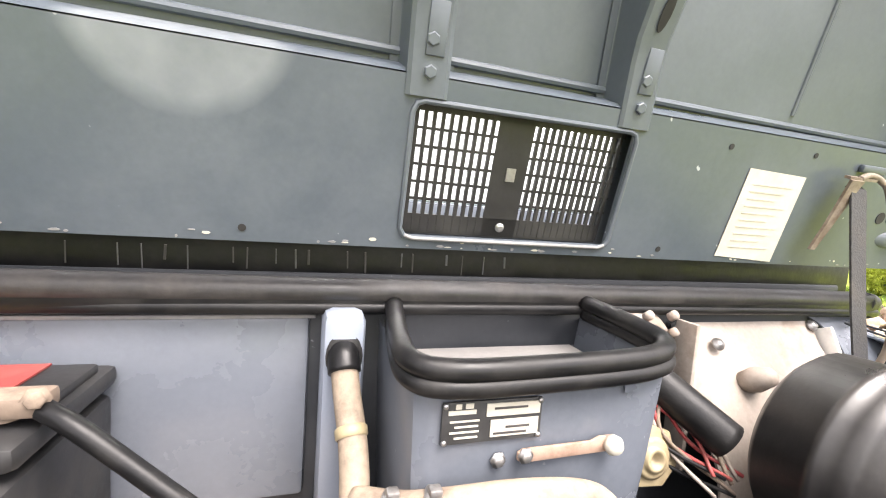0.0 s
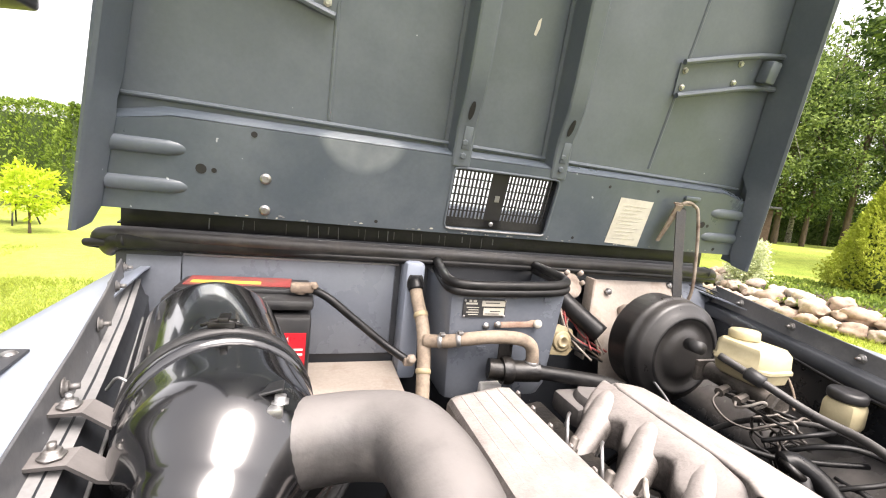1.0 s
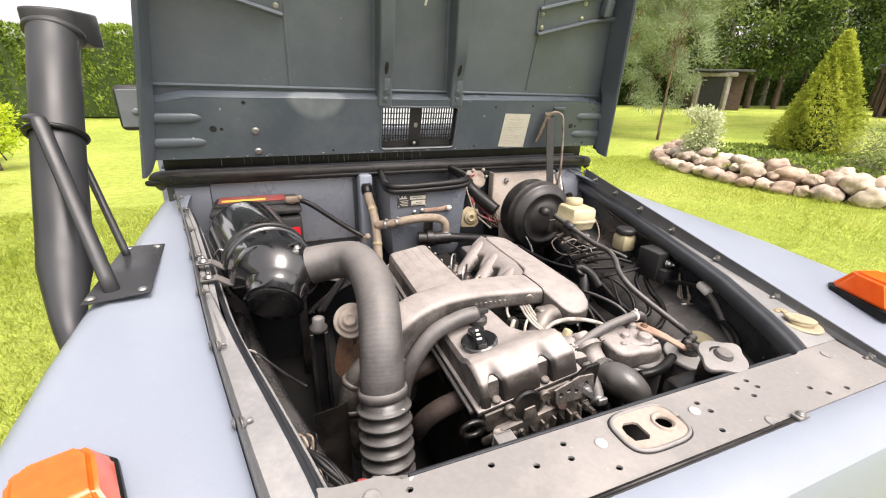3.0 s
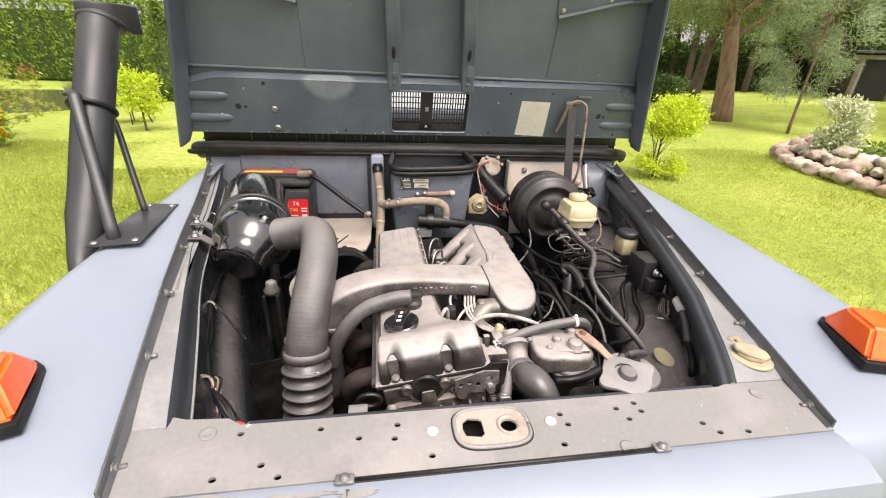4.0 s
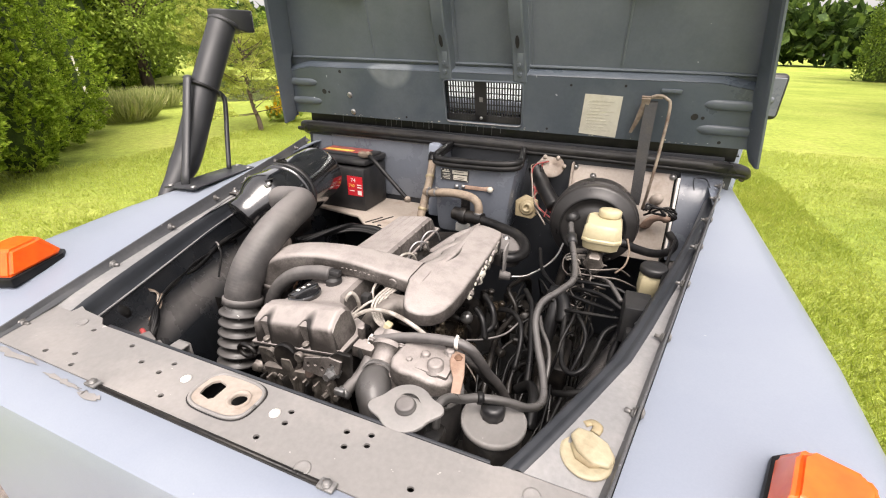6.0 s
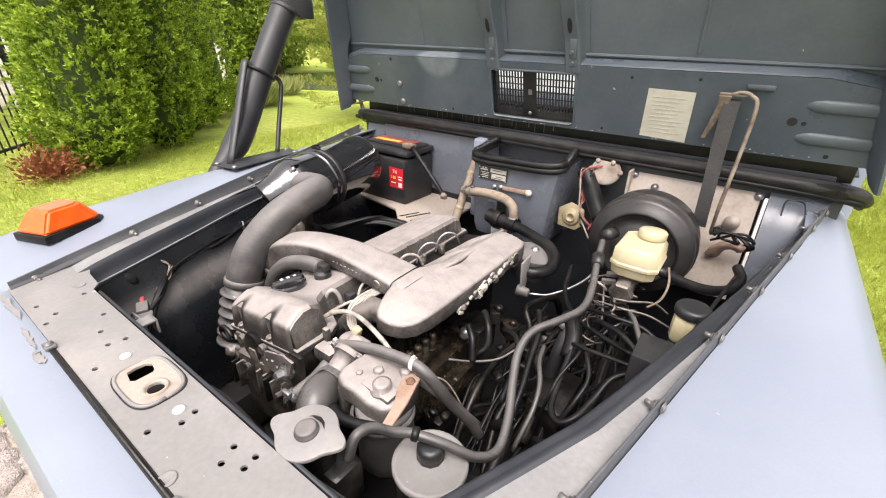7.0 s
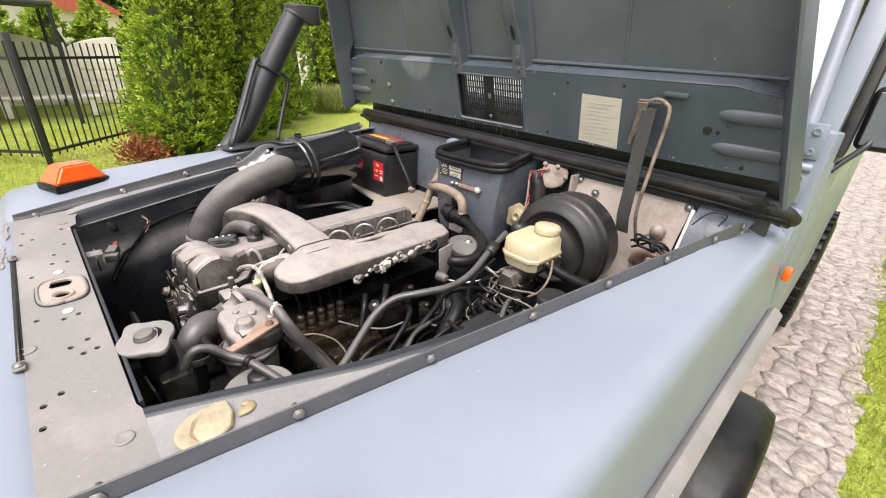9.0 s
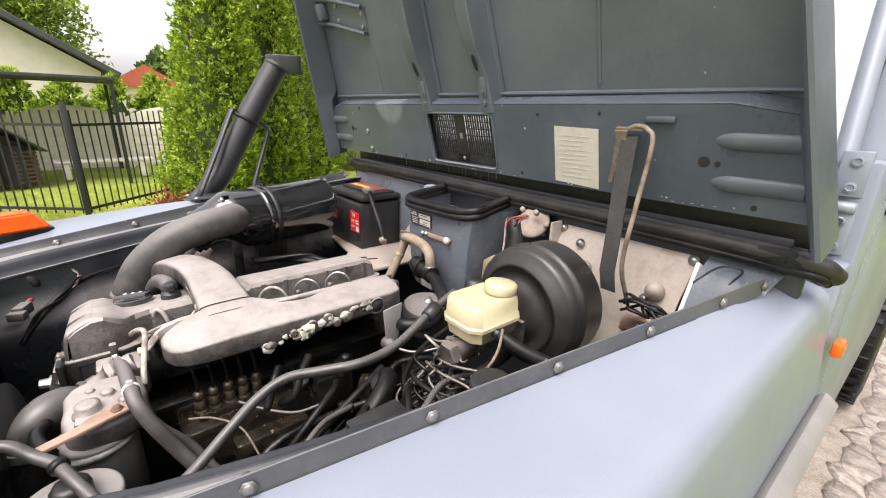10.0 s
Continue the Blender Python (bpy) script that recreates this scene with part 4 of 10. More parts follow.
# cross panel with chamfered top, cut for the grille
bm = bmesh.new()
plate(bm, [(-0.836, 0.030), (0.836, 0.030), (0.822, 0.10), (0.800, 0.200), (0.70, 0.218), (-0.70, 0.218), (-0.800, 0.200), (-0.822, 0.10)], [[(GL, GB), (GR, GB), (GR, GT), (GL, GT)]], -0.008, 0.008)
strip(bm, [[(-0.795, 0.2015, -0.002), (-0.70, 0.2195, -0.0005), (0.70, 0.2195, -0.0005), (0.795, 0.2015, -0.002)], [(-0.797, 0.206, -0.008), (-0.70, 0.2235, -0.006), (0.70, 0.2235, -0.006), (0.797, 0.206, -0.008)], [(-0.80, 0.212, -0.036), (-0.72, 0.229, -0.037), (0.72, 0.229, -0.037), (0.80, 0.212, -0.036)]])
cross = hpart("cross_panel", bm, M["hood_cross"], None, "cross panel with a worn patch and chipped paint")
for s in (-1, 1):
    for v in (0.083, 0.158):
        bm = bmesh.new()
        tube(bm, [(s * 0.672, v, -0.008), (s * 0.70, v, -0.002), (s * 0.74, v, 0.0), (s * 0.815, v, 0.0)], 0.015, 14, 5, True, lambda t: 0.55 + 0.45 * min(1, t * 2.5), (1.0, 0.6), (0, 0, 1))
        hpart("pressed_bead", bm, M["hood_in"], cross)
# fold line above the cross panel
bm = bmesh.new()
tube(bm, [(-hood_w(0.26) + 0.02, 0.243, -0.038), (-0.74, 0.244, -0.036), (0.74, 0.232, -0.036), (hood_w(0.26) - 0.02, 0.230, -0.038)], 0.005, 8, 2, False)
hpart("fold", bm, M["hood_in"], skin)
# edge rim of the grille opening and the grille itself
bm = bmesh.new()
rim_pts = [(GL + 0.012, GB - 0.002), (GR - 0.012, GB - 0.002), (GR - 0.003, GB + 0.001), (GR + 0.002, GB + 0.010), (GR + 0.002, GT - 0.010), (GR - 0.002, GT - 0.001), (GR - 0.010, GT + 0.002), (GL + 0.010, GT + 0.002), (GL + 0.002, GT - 0.001), (GL - 0.002, GT - 0.010), (GL - 0.002, GB + 0.010), (GL + 0.003, GB + 0.001), (GL + 0.012, GB - 0.002)]
tube(bm, [(u, v, 0.0) for u, v in rim_pts], 0.0033, 8, 2, False)
hpart("grille_rim", bm, M["hood_in"], cross, "rounded folded rim")
bm = bmesh.new()
tube(bm, [(GL + 0.004, GB + 0.0015, 0.0015), (GL + 0.014, GB - 0.0015, 0.0028), (GR - 0.014, GB - 0.0015, 0.0028), (GR - 0.004, GB + 0.0015, 0.0015)], 0.0022, 8, 2, False)
hpart("rim_lip", bm, M["ledge"], cross, "pale worn lower lip")
rd = random.Random(11)
for k in range(46):
    u = rd.uniform(-0.70, 0.72)
    v = 0.0325 + abs(rd.gauss(0, 0.0035))
    a, b = rd.uniform(0.0012, 0.006), rd.uniform(0.0008, 0.0022)
    bm = bmesh.new()
    prism(bm, [(u + a * math.cos(t) * rd.uniform(0.6, 1.1), v + b * math.sin(t) * rd.uniform(0.6, 1.1)) for t in (0.2, 1.2, 2.3, 3.3, 4.4, 5.4)], 0.0002, 0.0008)
    hpart("paint_chip", bm, M["ledge"] if k % 3 else M["paper"], cross)
bm = bmesh.new()
box(bm, (0.0, (GB + 0.022 + GB) / 2, -0.018), (0.279, 0.024, 0.002))
box(bm, (-0.006, 0.118, -0.018), (0.046, 0.146, 0.002))
box(bm, (0.006, GT - 0.004, -0.018), (0.279, 0.008, 0.002))
grille = hpart("vent_grille", bm, M["black_plastic"], cross, "black slotted air vent grille")
bm = bmesh.new()
lathe(bm, [(0.006, 0), (0.006, 0.002), (0.003, 0.004)], (-0.005, GB + 0.012, -0.017), (0, 0, 1), 10)
hpart("grille_screw", bm, M["steel"], grille)
bm = bmesh.new()
box(bm, (-0.004, 0.124, -0.0165), (0.012, 0.016, 0.002))
hpart("grille_tag", bm, M["steel"], grille)
for a, b, n in ((GL + 0.002, -0.031, 10), (0.019, GR - 0.002, 13)):
    for k in range(n):
        x = a + (b - a) * (k + 0.5) / n
        bm = bmesh.new()
        box(bm, (x, 0.118, -0.0185), (0.0042, 0.142, 0.004))
        hpart("slat", bm, M["black_plastic"], grille)
bm = bmesh.new()
for v in (0.086, 0.106, 0.126, 0.146, 0.166):
    box(bm, (0.006, v, -0.0195), (0.278, 0.0032, 0.0025))
hpart("cross_bar", bm, M["black_plastic"], grille)
# two lengthwise ribs
for x0, skew in ((-0.124, -0.03), (0.136, -0.085)):
    def rc(v):
        return x0 + skew * (v - 0.22)
    bm = bmesh.new()
    strip(bm, [[(rc(v) - 0.036, v, -0.037), (rc(v) - 0.026, v, -0.0365), (rc(v) - 0.024, v, -0.034), (rc(v) - 0.021, v, -0.038 + h), (rc(v) - 0.018, v, -0.036 + h), (rc(v) + 0.017, v, -0.036 + h), (rc(v) + 0.020, v, -0.038 + h), (rc(v) + 0.023, v, -0.034), (rc(v) + 0.025, v, -0.0365), (rc(v) + 0.036, v, -0.037)] for v, h in ((0.198, 0.038), (0.27, 0.038), (0.295, 0.040), (0.36, 0.058), (0.42, 0.062), (1.25, 0.062))])
    thicken(bm, 0.002)
    rib = hpart("rib", bm, M["hood_in"], None, "pressed lengthwise stiffening rib", 28)
    for v in (0.222, 0.252):
        bm = bmesh.new()
        bolt(bm, (rc(v), v, 0.0025), (0, 0, 1), 0.007, 0.005)
        hpart("rib_bolt", bm, M["hood_in"], rib)
    bm = bmesh.new()
    lathe(bm, [(0.007, 0), (0.007, 0.001)], (rc(0.325), 0.322, 0.0145), (0, -0.28, 1), 14, 3.0, 0.9)
    hpart("rib_hole", bm, M["dark"], rib)
    bm = bmesh.new()
    box(bm, (rc(0.262) + 0.004, 0.262, 0.0045), (0.020, 0.05, 0.004), 0.0015)
    hpart("rib_tab", bm, M["hood_in"], rib)
# shallow creases pressed into the skin
for u in (-0.42, 0.437):
    bm = bmesh.new()
    tube(bm, [(u, 0.25, -0.0405), (u, 0.6, -0.0405), (u * 0.99, 1.22, -0.0405)], 0.005, 8, 3)
    hpart("crease", bm, M["hood_in"], skin)
bm = bmesh.new()
prism(bm, [(0.000, 0.50), (0.006, 0.498), (0.011, 0.515), (0.010, 0.535), (0.004, 0.528)], -0.0388, -0.0380)
hpart("paint_chip", bm, M["paper"], skin, "pale paint chip")
# hinge-strap brackets on the skin
for s in (-1, 1):
    bm = bmesh.new()
    base = [(s * 0.425, 0.445), (s * 0.646, 0.500), (s * 0.745, 0.515), (s * 0.735, 0.592), (s * 0.646, 0.578), (s * 0.415, 0.521)]
    plate(bm, base if s > 0 else list(reversed(base)), [], -0.038, 0.004)
    tube(bm, [(s * 0.425, 0.444, -0.024), (s * 0.535, 0.472, -0.024), (s * 0.646, 0.500, -0.024), (s * 0.75, 0.514, -0.024)], 0.007, 8, 4)
    tube(bm, [(s * 0.415, 0.522, -0.024), (s * 0.53, 0.552, -0.024), (s * 0.646, 0.580, -0.024), (s * 0.74, 0.594, -0.024)], 0.007, 8, 4)
    box(bm, (s * 0.685, 0.546, -0.016), (0.035, 0.055, 0.034), 0.006)
    br = hpart("buffer_bracket", bm, M["hood_in"], None, "bolted bracket")
    for u, v in ((0.440, 0.466), (0.433, 0.505), (0.60, 0.505), (0.60, 0.552)):
        bm = bmesh.new()
        bolt(bm, (s * u, v, -0.033), (0, 0, 1), 0.006, 0.005)
        hpart("bracket_bolt", bm, M["steel"], br)
# sticker, plugs and holes on the cross panel
bm = bmesh.new()
prism(bm, [(0.341, 0.040), (0.457, 0.034), (0.458, 0.168), (0.346, 0.171)], 0.0008, 0.0016)
stick = hpart("service_label", bm, M["paper"], bonnet, "aged cream paper service label")
bm = bmesh.new()
for k in range(10):
    box(bm, (0.40 - 0.006 * (k % 3), 0.15 - k * 0.0105, 0.0021), (0.08 - 0.012 * (k % 3), 0.0018, 0.0004))
hpart("label_print", bm, M["faint_ink"], stick)
for v in (0.050, 0.118):
    bm = bmesh.new()
    lathe(bm, [(0.011, 0), (0.011, 0.003), (0.007, 0.006)], (-0.537, v, 0.0), (0, 0, 1), 14)
    hpart("plug", bm, M["steel"], cross)
for u, v, r in ((-0.655, 0.125, 0.010), (-0.632, 0.124, 0.005), (0.665, 0.119, 0.010), (0.687, 0.117, 0.005), (-0.30, 0.045, 0.004), (0.235, 0.045, 0.004), (0.75, 0.045, 0.005), (0.3, 0.195, 0.004), (-0.56, 0.205, 0.006), (0.46, 0.20, 0.004)):
    bm = bmesh.new()
    lathe(bm, [(r, 0), (r, 0.0008)], (u, v, 0.0002), (0, 0, 1), 12)
    hpart("hole", bm, M["dark"], cross)
bm = bmesh.new()
box(bm, (0.586, 0.192, 0.004), (0.055, 0.012, 0.008), 0.003)
hpart("clip", bm, M["hood_in"], cross)
# bonnet stay: webbing strap and prop rod
stay = thing("bonnet_strap", (0.548, 1.13, 1.16), "dark webbing check strap from bonnet to firewall", "strap")
bm = bmesh.new()
strip(bm, [[(0.522, 1.126, 1.436), (0.556, 1.126, 1.436)], [(0.522, 1.119, 1.43), (0.556, 1.119, 1.43)], [(0.525, 1.108, 1.33), (0.558, 1.108, 1.33)], [(0.530, 1.100, 1.25), (0.562, 1.100, 1.25)], [(0.534, 1.088, 1.165), (0.566, 1.088, 1.165)], [(0.536, 1.10, 1.12), (0.568, 1.10, 1.12)]])
thicken(bm, 0.003)
part("strap", bm, M["webbing"], stay)
bm = bmesh.new()
strip(bm, [[(0.494, 1.148, 1.338), (0.503, 1.147, 1.338)], [(0.504, 1.136, 1.380), (0.518, 1.135, 1.380)], [(0.512, 1.122, 1.430), (0.534, 1.121, 1.430)], [(0.510, 1.116, 1.443), (0.536, 1.115, 1.443)]])
strip(bm, [[(0.510, 1.116, 1.443), (0.510, 1.124, 1.446)], [(0.566, 1.114, 1.443), (0.566, 1.124, 1.446)]])
thicken(bm, 0.004)
part("strap_bracket", bm, M["bracket_tan"], stay, "tan rust-stained folded bracket")
bm = bmesh.new()
tube(bm, [(0.535, 1.118, 1.446), (0.553, 1.116, 1.452), (0.575, 1.114, 1.446), (0.590, 1.108, 1.42), (0.588, 1.088, 1.30), (0.583, 1.082, 1.19), (0.582, 1.13, 1.10)], 0.0046, 10, 8)
solid("bonnet_prop_rod", bm, M["bracket_tan"], "bent steel prop rod with worn paint", "rod")

# ---------------------------------------------------------------- raised air intake on the wing
snorkel = thing("air_intake_snorkel", (-0.93, 0.66, 1.14), "black satin plastic raised air intake pipe on the wing", "snorkel")
bm = bmesh.new()
tube(bm, [(-0.876, 0.520, 1.03), (-0.884, 0.552, 1.095), (-0.901, 0.625, 1.150), (-0.908, 0.690, 1.217), (-0.910, 0.765, 1.340), (-0.911, 0.841, 1.465), (-0.914, 0.962, 1.650)], 0.0450, 32, 8, True, lambda t: 0.34 + 0.66 * min(1, t * 2.3) ** 1.3, (1.0, 1.0))
part("pipe", bm, M["satin_black"], snorkel)
bm = bmesh.new()
HEAD = Matrix.Translation((-0.916, 0.966, 1.65)) @ Matrix.Rotation(math.atan2(0.93, 0.36), 4, "Z")
plan = [(0.052 * math.cos(a), 0.052 * math.sin(a)) for a in [math.pi / 2 + math.pi * q / 14 for q in range(15)]] + [(0.050, -0.049), (0.080, -0.045), (0.088, -0.036), (0.088, 0.036), (0.080, 0.045), (0.050, 0.049)]
prism(bm, plan, -0.046, 0.026, None, 0.013, 4)
for v in bm.verts:
    if v.co.z < -0.004:
        f = min(1.0, max(0.0, (v.co.x + 0.045) / 0.085))
        v.co.z += 0.040 * (1 - f * f * (3 - 2 * f))
bmesh.ops.transform(bm, matrix=HEAD, verts=bm.verts[:])
lathe(bm, [(0.047, -0.012), (0.0545, -0.010), (0.0545, 0.0), (0.050, 0.004)], (-0.914, 0.960, 1.632), (0.012, 0.125, 0.235), 32)
part("head", bm, M["satin_black"], snorkel, "forward-turned intake head")
bm = bmesh.new()
prism(bm, [(-0.853, 0.540), (-0.748, 0.562), (-0.772, 0.840), (-0.858, 0.845)], 0.0, 0.004, Matrix.Translation((0, 0, 1.1425)) @ Matrix.Rotation(radians(0.6), 4, "X"), 0.001)
part("base_plate", bm, M["satin_black"], snorkel)
for x, y in ((-0.842, 0.556), (-0.762, 0.572), (-0.785, 0.825), (-0.846, 0.83)):
    bm = bmesh.new()
    lathe(bm, [(0.009, 0), (0.009, 0.002), (0.005, 0.005)], (x, y, 1.153), (0, 0, 1), 12)
    part("bolt", bm, M["steel"], snorkel)
bm = bmesh.new()
tube(bm, [(-0.815, 0.585, 1.148), (-0.863, 0.67, 1.297), (-0.908, 0.750, 1.442), (-0.918, 0.765, 1.462), (-0.935, 0.775, 1.462)], 0.0105, 10, 5, True, None, (1.3, 0.7))
part("brace", bm, M["satin_black"], snorkel, "flat steel brace")
bm = bmesh.new()
tube(bm, [(-0.838, 0.785, 1.150), (-0.870, 0.832, 1.25), (-0.902, 0.880, 1.348), (-0.915, 0.893, 1.385), (-0.920, 0.880, 1.405), (-0.918, 0.855, 1.415)], 0.0085, 10, 6)
part("brace", bm, M["satin_black"], snorkel, "bent tube brace")
bm = bmesh.new()
cpt = Vector((-0.911, 0.812, 1.425))
x_, y_, d_ = frame_from(Vector((0.01, 0.105, 0.19)))
cir = [cpt + (x_ * math.cos(a) + y_ * math.sin(a)) * 0.0485 for a in [2 * math.pi * i / 32 for i in range(33)]]
tube(bm, [p + Vector((0, 0, 0.06 * (0.79 - p.y))) for p in cir], 0.006, 8, 1, False)
part("clamp_band", bm, M["rubber"], snorkel)

# ---------------------------------------------------------------- engine
engine = thing("diesel_engine", (-0.05, 0.55, 0.6), "dusty five-cylinder diesel engine with pale aluminium covers", "engine")


def loft_sections(bm, secs):
    rings = [[bm.verts.new(p) for p in s] for s in secs]
    n = len(rings[0])
    for a, b in zip(rings, rings[1:]):
        for i in range(n):
            bm.faces.new((a[i], a[(i + 1) % n], b[(i + 1) % n], b[i]))
    bm.faces.new(list(reversed(rings[0])))
    bm.faces.new(rings[-1])
    bmesh.ops.recalc_face_normals(bm, faces=bm.faces[:])


def duct_loft(bm, rows, n=28, power=4.0):
    """A cast duct of rounded oblong section; rows of x, y, z, half width, half height."""
    pts = [Vector(r[:3]) for r in rows]
    path = spline(pts, 6)
    rings = []
    for i, p in enumerate(path):
        d = (path[min(i + 1, len(path) - 1)] - path[max(i - 1, 0)]).normalized()
        side = d.cross(Vector((0, 0, 1)))
        side = side.normalized() if side.length > 0.25 else Vector((0.3, -1, 0)).normalized()
        up = side.cross(d)
        u = i / (len(path) - 1) * (len(rows) - 1)
        k = min(int(u), len(rows) - 2)
        f = u - k
        hw = rows[k][3] * (1 - f) + rows[k + 1][3] * f
        hh = rows[k][4] * (1 - f) + rows[k + 1][4] * f
        ring = []
        for j in range(n):
            a = 2 * math.pi * j / n
            c, s = math.cos(a), math.sin(a)
            ring.append(bm.verts.new(p + side * (hw * math.copysign(abs(c) ** (2 / power), c)) + up * (hh * math.copysign(abs(s) ** (2 / power), s))))
        rings.append(ring)
    for a, b in zip(rings, rings[1:]):
        for k in range(n):
            bm.faces.new((a[k], a[(k + 1) % n], b[(k + 1) % n], b[k]))
    bm.faces.new(list(reversed(rings[0])))
    bm.faces.new(rings[-1])
    bmesh.ops.recalc_face_normals(bm, faces=bm.faces[:])


def cover_section(y, xl, xr, zt, zb, c=0.010):
    return [(xl - 0.010, y, zb), (xr + 0.010, y, zb), (xr + 0.004, y, zt - c * 1.2), (xr - c * 0.3, y, zt - c * 0.3), (xr - c * 1.4, y, zt), (xl + c * 1.4, y, zt), (xl + c * 0.3, y, zt - c * 0.3), (xl - 0.004, y, zt - c * 1.2)]


# the whole engine leans over, its intake side higher
CANT = Matrix.Translation((-0.193, 0, 0.983)) @ Matrix.Rotation(radians(-9), 4, "Y") @ Matrix.Translation((0.193, 0, -0.983))


def cant(bm):
    bmesh.ops.transform(bm, matrix=CANT, verts=bm.verts[:])


bm = bmesh.new()
loft_sections(bm, [cover_section(0.2155, -0.1815, 0.0165, 1.034, 0.986, 0.006), cover_section(0.228, -0.1815, 0.0150, 1.0435, 0.986, 0.006), cover_section(0.252, -0.182, 0.014, 1.054, 0.986, 0.006), cover_section(0.270, -0.182, 0.014, 1.054, 0.986, 0.006),
                   cover_section(0.288, -0.182, 0.008, 1.046, 0.986), cover_section(0.300, -0.182, 0.000, 1.039, 0.986), cover_section(0.318, -0.182, -0.030, 1.037, 0.986), cover_section(0.345, -0.182, -0.048, 1.037, 0.986),
                   cover_section(0.46, -0.182, -0.054, 1.037, 0.986), cover_section(0.545, -0.182, -0.055, 1.037, 0.986), cover_section(0.550, -0.182, -0.055, 1.041, 0.986), cover_section(0.868, -0.18, -0.060, 1.040, 0.986), cover_section(0.890, -0.176, -0.064, 1.030, 0.986), cover_section(0.897, -0.172, -0.068, 1.0, 0.986)])
cant(bm)
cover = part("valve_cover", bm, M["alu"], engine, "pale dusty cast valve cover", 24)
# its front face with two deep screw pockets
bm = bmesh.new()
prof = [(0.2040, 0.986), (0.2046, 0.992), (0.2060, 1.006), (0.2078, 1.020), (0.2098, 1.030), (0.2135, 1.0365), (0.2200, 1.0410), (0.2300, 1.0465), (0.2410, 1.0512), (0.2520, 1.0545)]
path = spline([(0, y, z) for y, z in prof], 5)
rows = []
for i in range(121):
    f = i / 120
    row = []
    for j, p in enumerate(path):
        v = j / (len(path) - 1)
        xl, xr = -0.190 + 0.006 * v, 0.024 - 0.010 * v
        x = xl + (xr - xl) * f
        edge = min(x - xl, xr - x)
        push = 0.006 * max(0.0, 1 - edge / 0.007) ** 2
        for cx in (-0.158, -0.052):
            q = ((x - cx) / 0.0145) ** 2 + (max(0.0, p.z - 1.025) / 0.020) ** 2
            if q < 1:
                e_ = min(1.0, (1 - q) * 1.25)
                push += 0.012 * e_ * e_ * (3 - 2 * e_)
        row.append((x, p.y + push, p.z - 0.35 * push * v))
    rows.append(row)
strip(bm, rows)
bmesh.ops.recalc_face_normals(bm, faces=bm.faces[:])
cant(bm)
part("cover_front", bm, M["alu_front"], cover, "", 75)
for cx in (-0.158, -0.052):
    bm = bmesh.new()
    lathe(bm, [(0.0085, 0), (0.0085, 0.005), (0.006, 0.007)], (cx, 0.210, 0.992), (0, -0.2, 1), 12)
    cant(bm)
    part("cover_screw", bm, M["alu_dirty"], cover)
for k in range(4):
    bm = bmesh.new()
    x = -0.158 + k * 0.024
    box(bm, (x, 0.715, 1.0400), (0.0044, 0.31, 0.0016), 0.0007, 1)
    cant(bm)
    part("cover_rib", bm, M["alu"], cover)
for k in range(6):
    bm = bmesh.new()
    box(bm, (-0.052, 0.58 + 0.055 * k, 1.012), (0.008, 0.010, 0.046), 0.003, 1)
    cant(bm)
    part("side_rib", bm, M["alu"], cover)
FOOT = [(-0.200, 0.203), (0.034, 0.203), (0.036, 0.29), (0.020, 0.318), (-0.030, 0.345), (-0.038, 0.36), (-0.042, 0.90), (-0.062, 0.912), (-0.180, 0.912), (-0.200, 0.90)]
bm = bmesh.new()
prism(bm, FOOT, 0.981, 0.9875, None, 0.0015, 1)
cant(bm)
part("cover_flange", bm, M["alu"], cover)
bm = bmesh.new()
prism(bm, [(x * 0.995, y + 0.002) for x, y in FOOT], 0.9755, 0.981)
cant(bm)
part("gasket", bm, M["dark"], cover, "black gasket line")
bm = bmesh.new()
tube(bm, [(-0.205, 0.22, 0.976), (-0.205, 0.55, 0.976), (-0.205, 0.88, 0.976)], 0.0045, 8, 3)
cant(bm)
part("head_ledge", bm, M["steel"], engine, "bare metal edge along the head")
# oil filler cap
bm = bmesh.new()
lathe(bm, [(0.036, 0), (0.0385, 0.005), (0.038, 0.010), (0.034, 0.0125), (0.029, 0.0105), (0.012, 0.0115)], (-0.133, 0.322, 1.036), (0, 0, 1), 36)
prism(bm, [(-0.010, -0.034), (0.010, -0.034), (0.012, -0.005), (0.019, 0.026), (0.014, 0.034), (-0.014, 0.034), (-0.019, 0.026), (-0.012, -0.005)], 0.0, 0.014, Matrix.Translation((-0.133, 0.322, 1.045)) @ Matrix.Rotation(radians(-12), 4, "Z"), 0.004)
cant(bm)
cap = part("oil_filler_cap", bm, M["gloss_black"], engine, "black oil filler cap with a grip bar")
for k in range(3):
    bm = bmesh.new()
    box(bm, (-0.133 + 0.004 * (k - 1), 0.324 + 0.014 * (k - 1), 1.0594), (0.010 - 0.002 * k, 0.006, 0.0008), 0, 2, Matrix.Rotation(radians(-12), 4, "Z"))
    cant(bm)
    part("cap_print", bm, M["white_plastic"], cap)
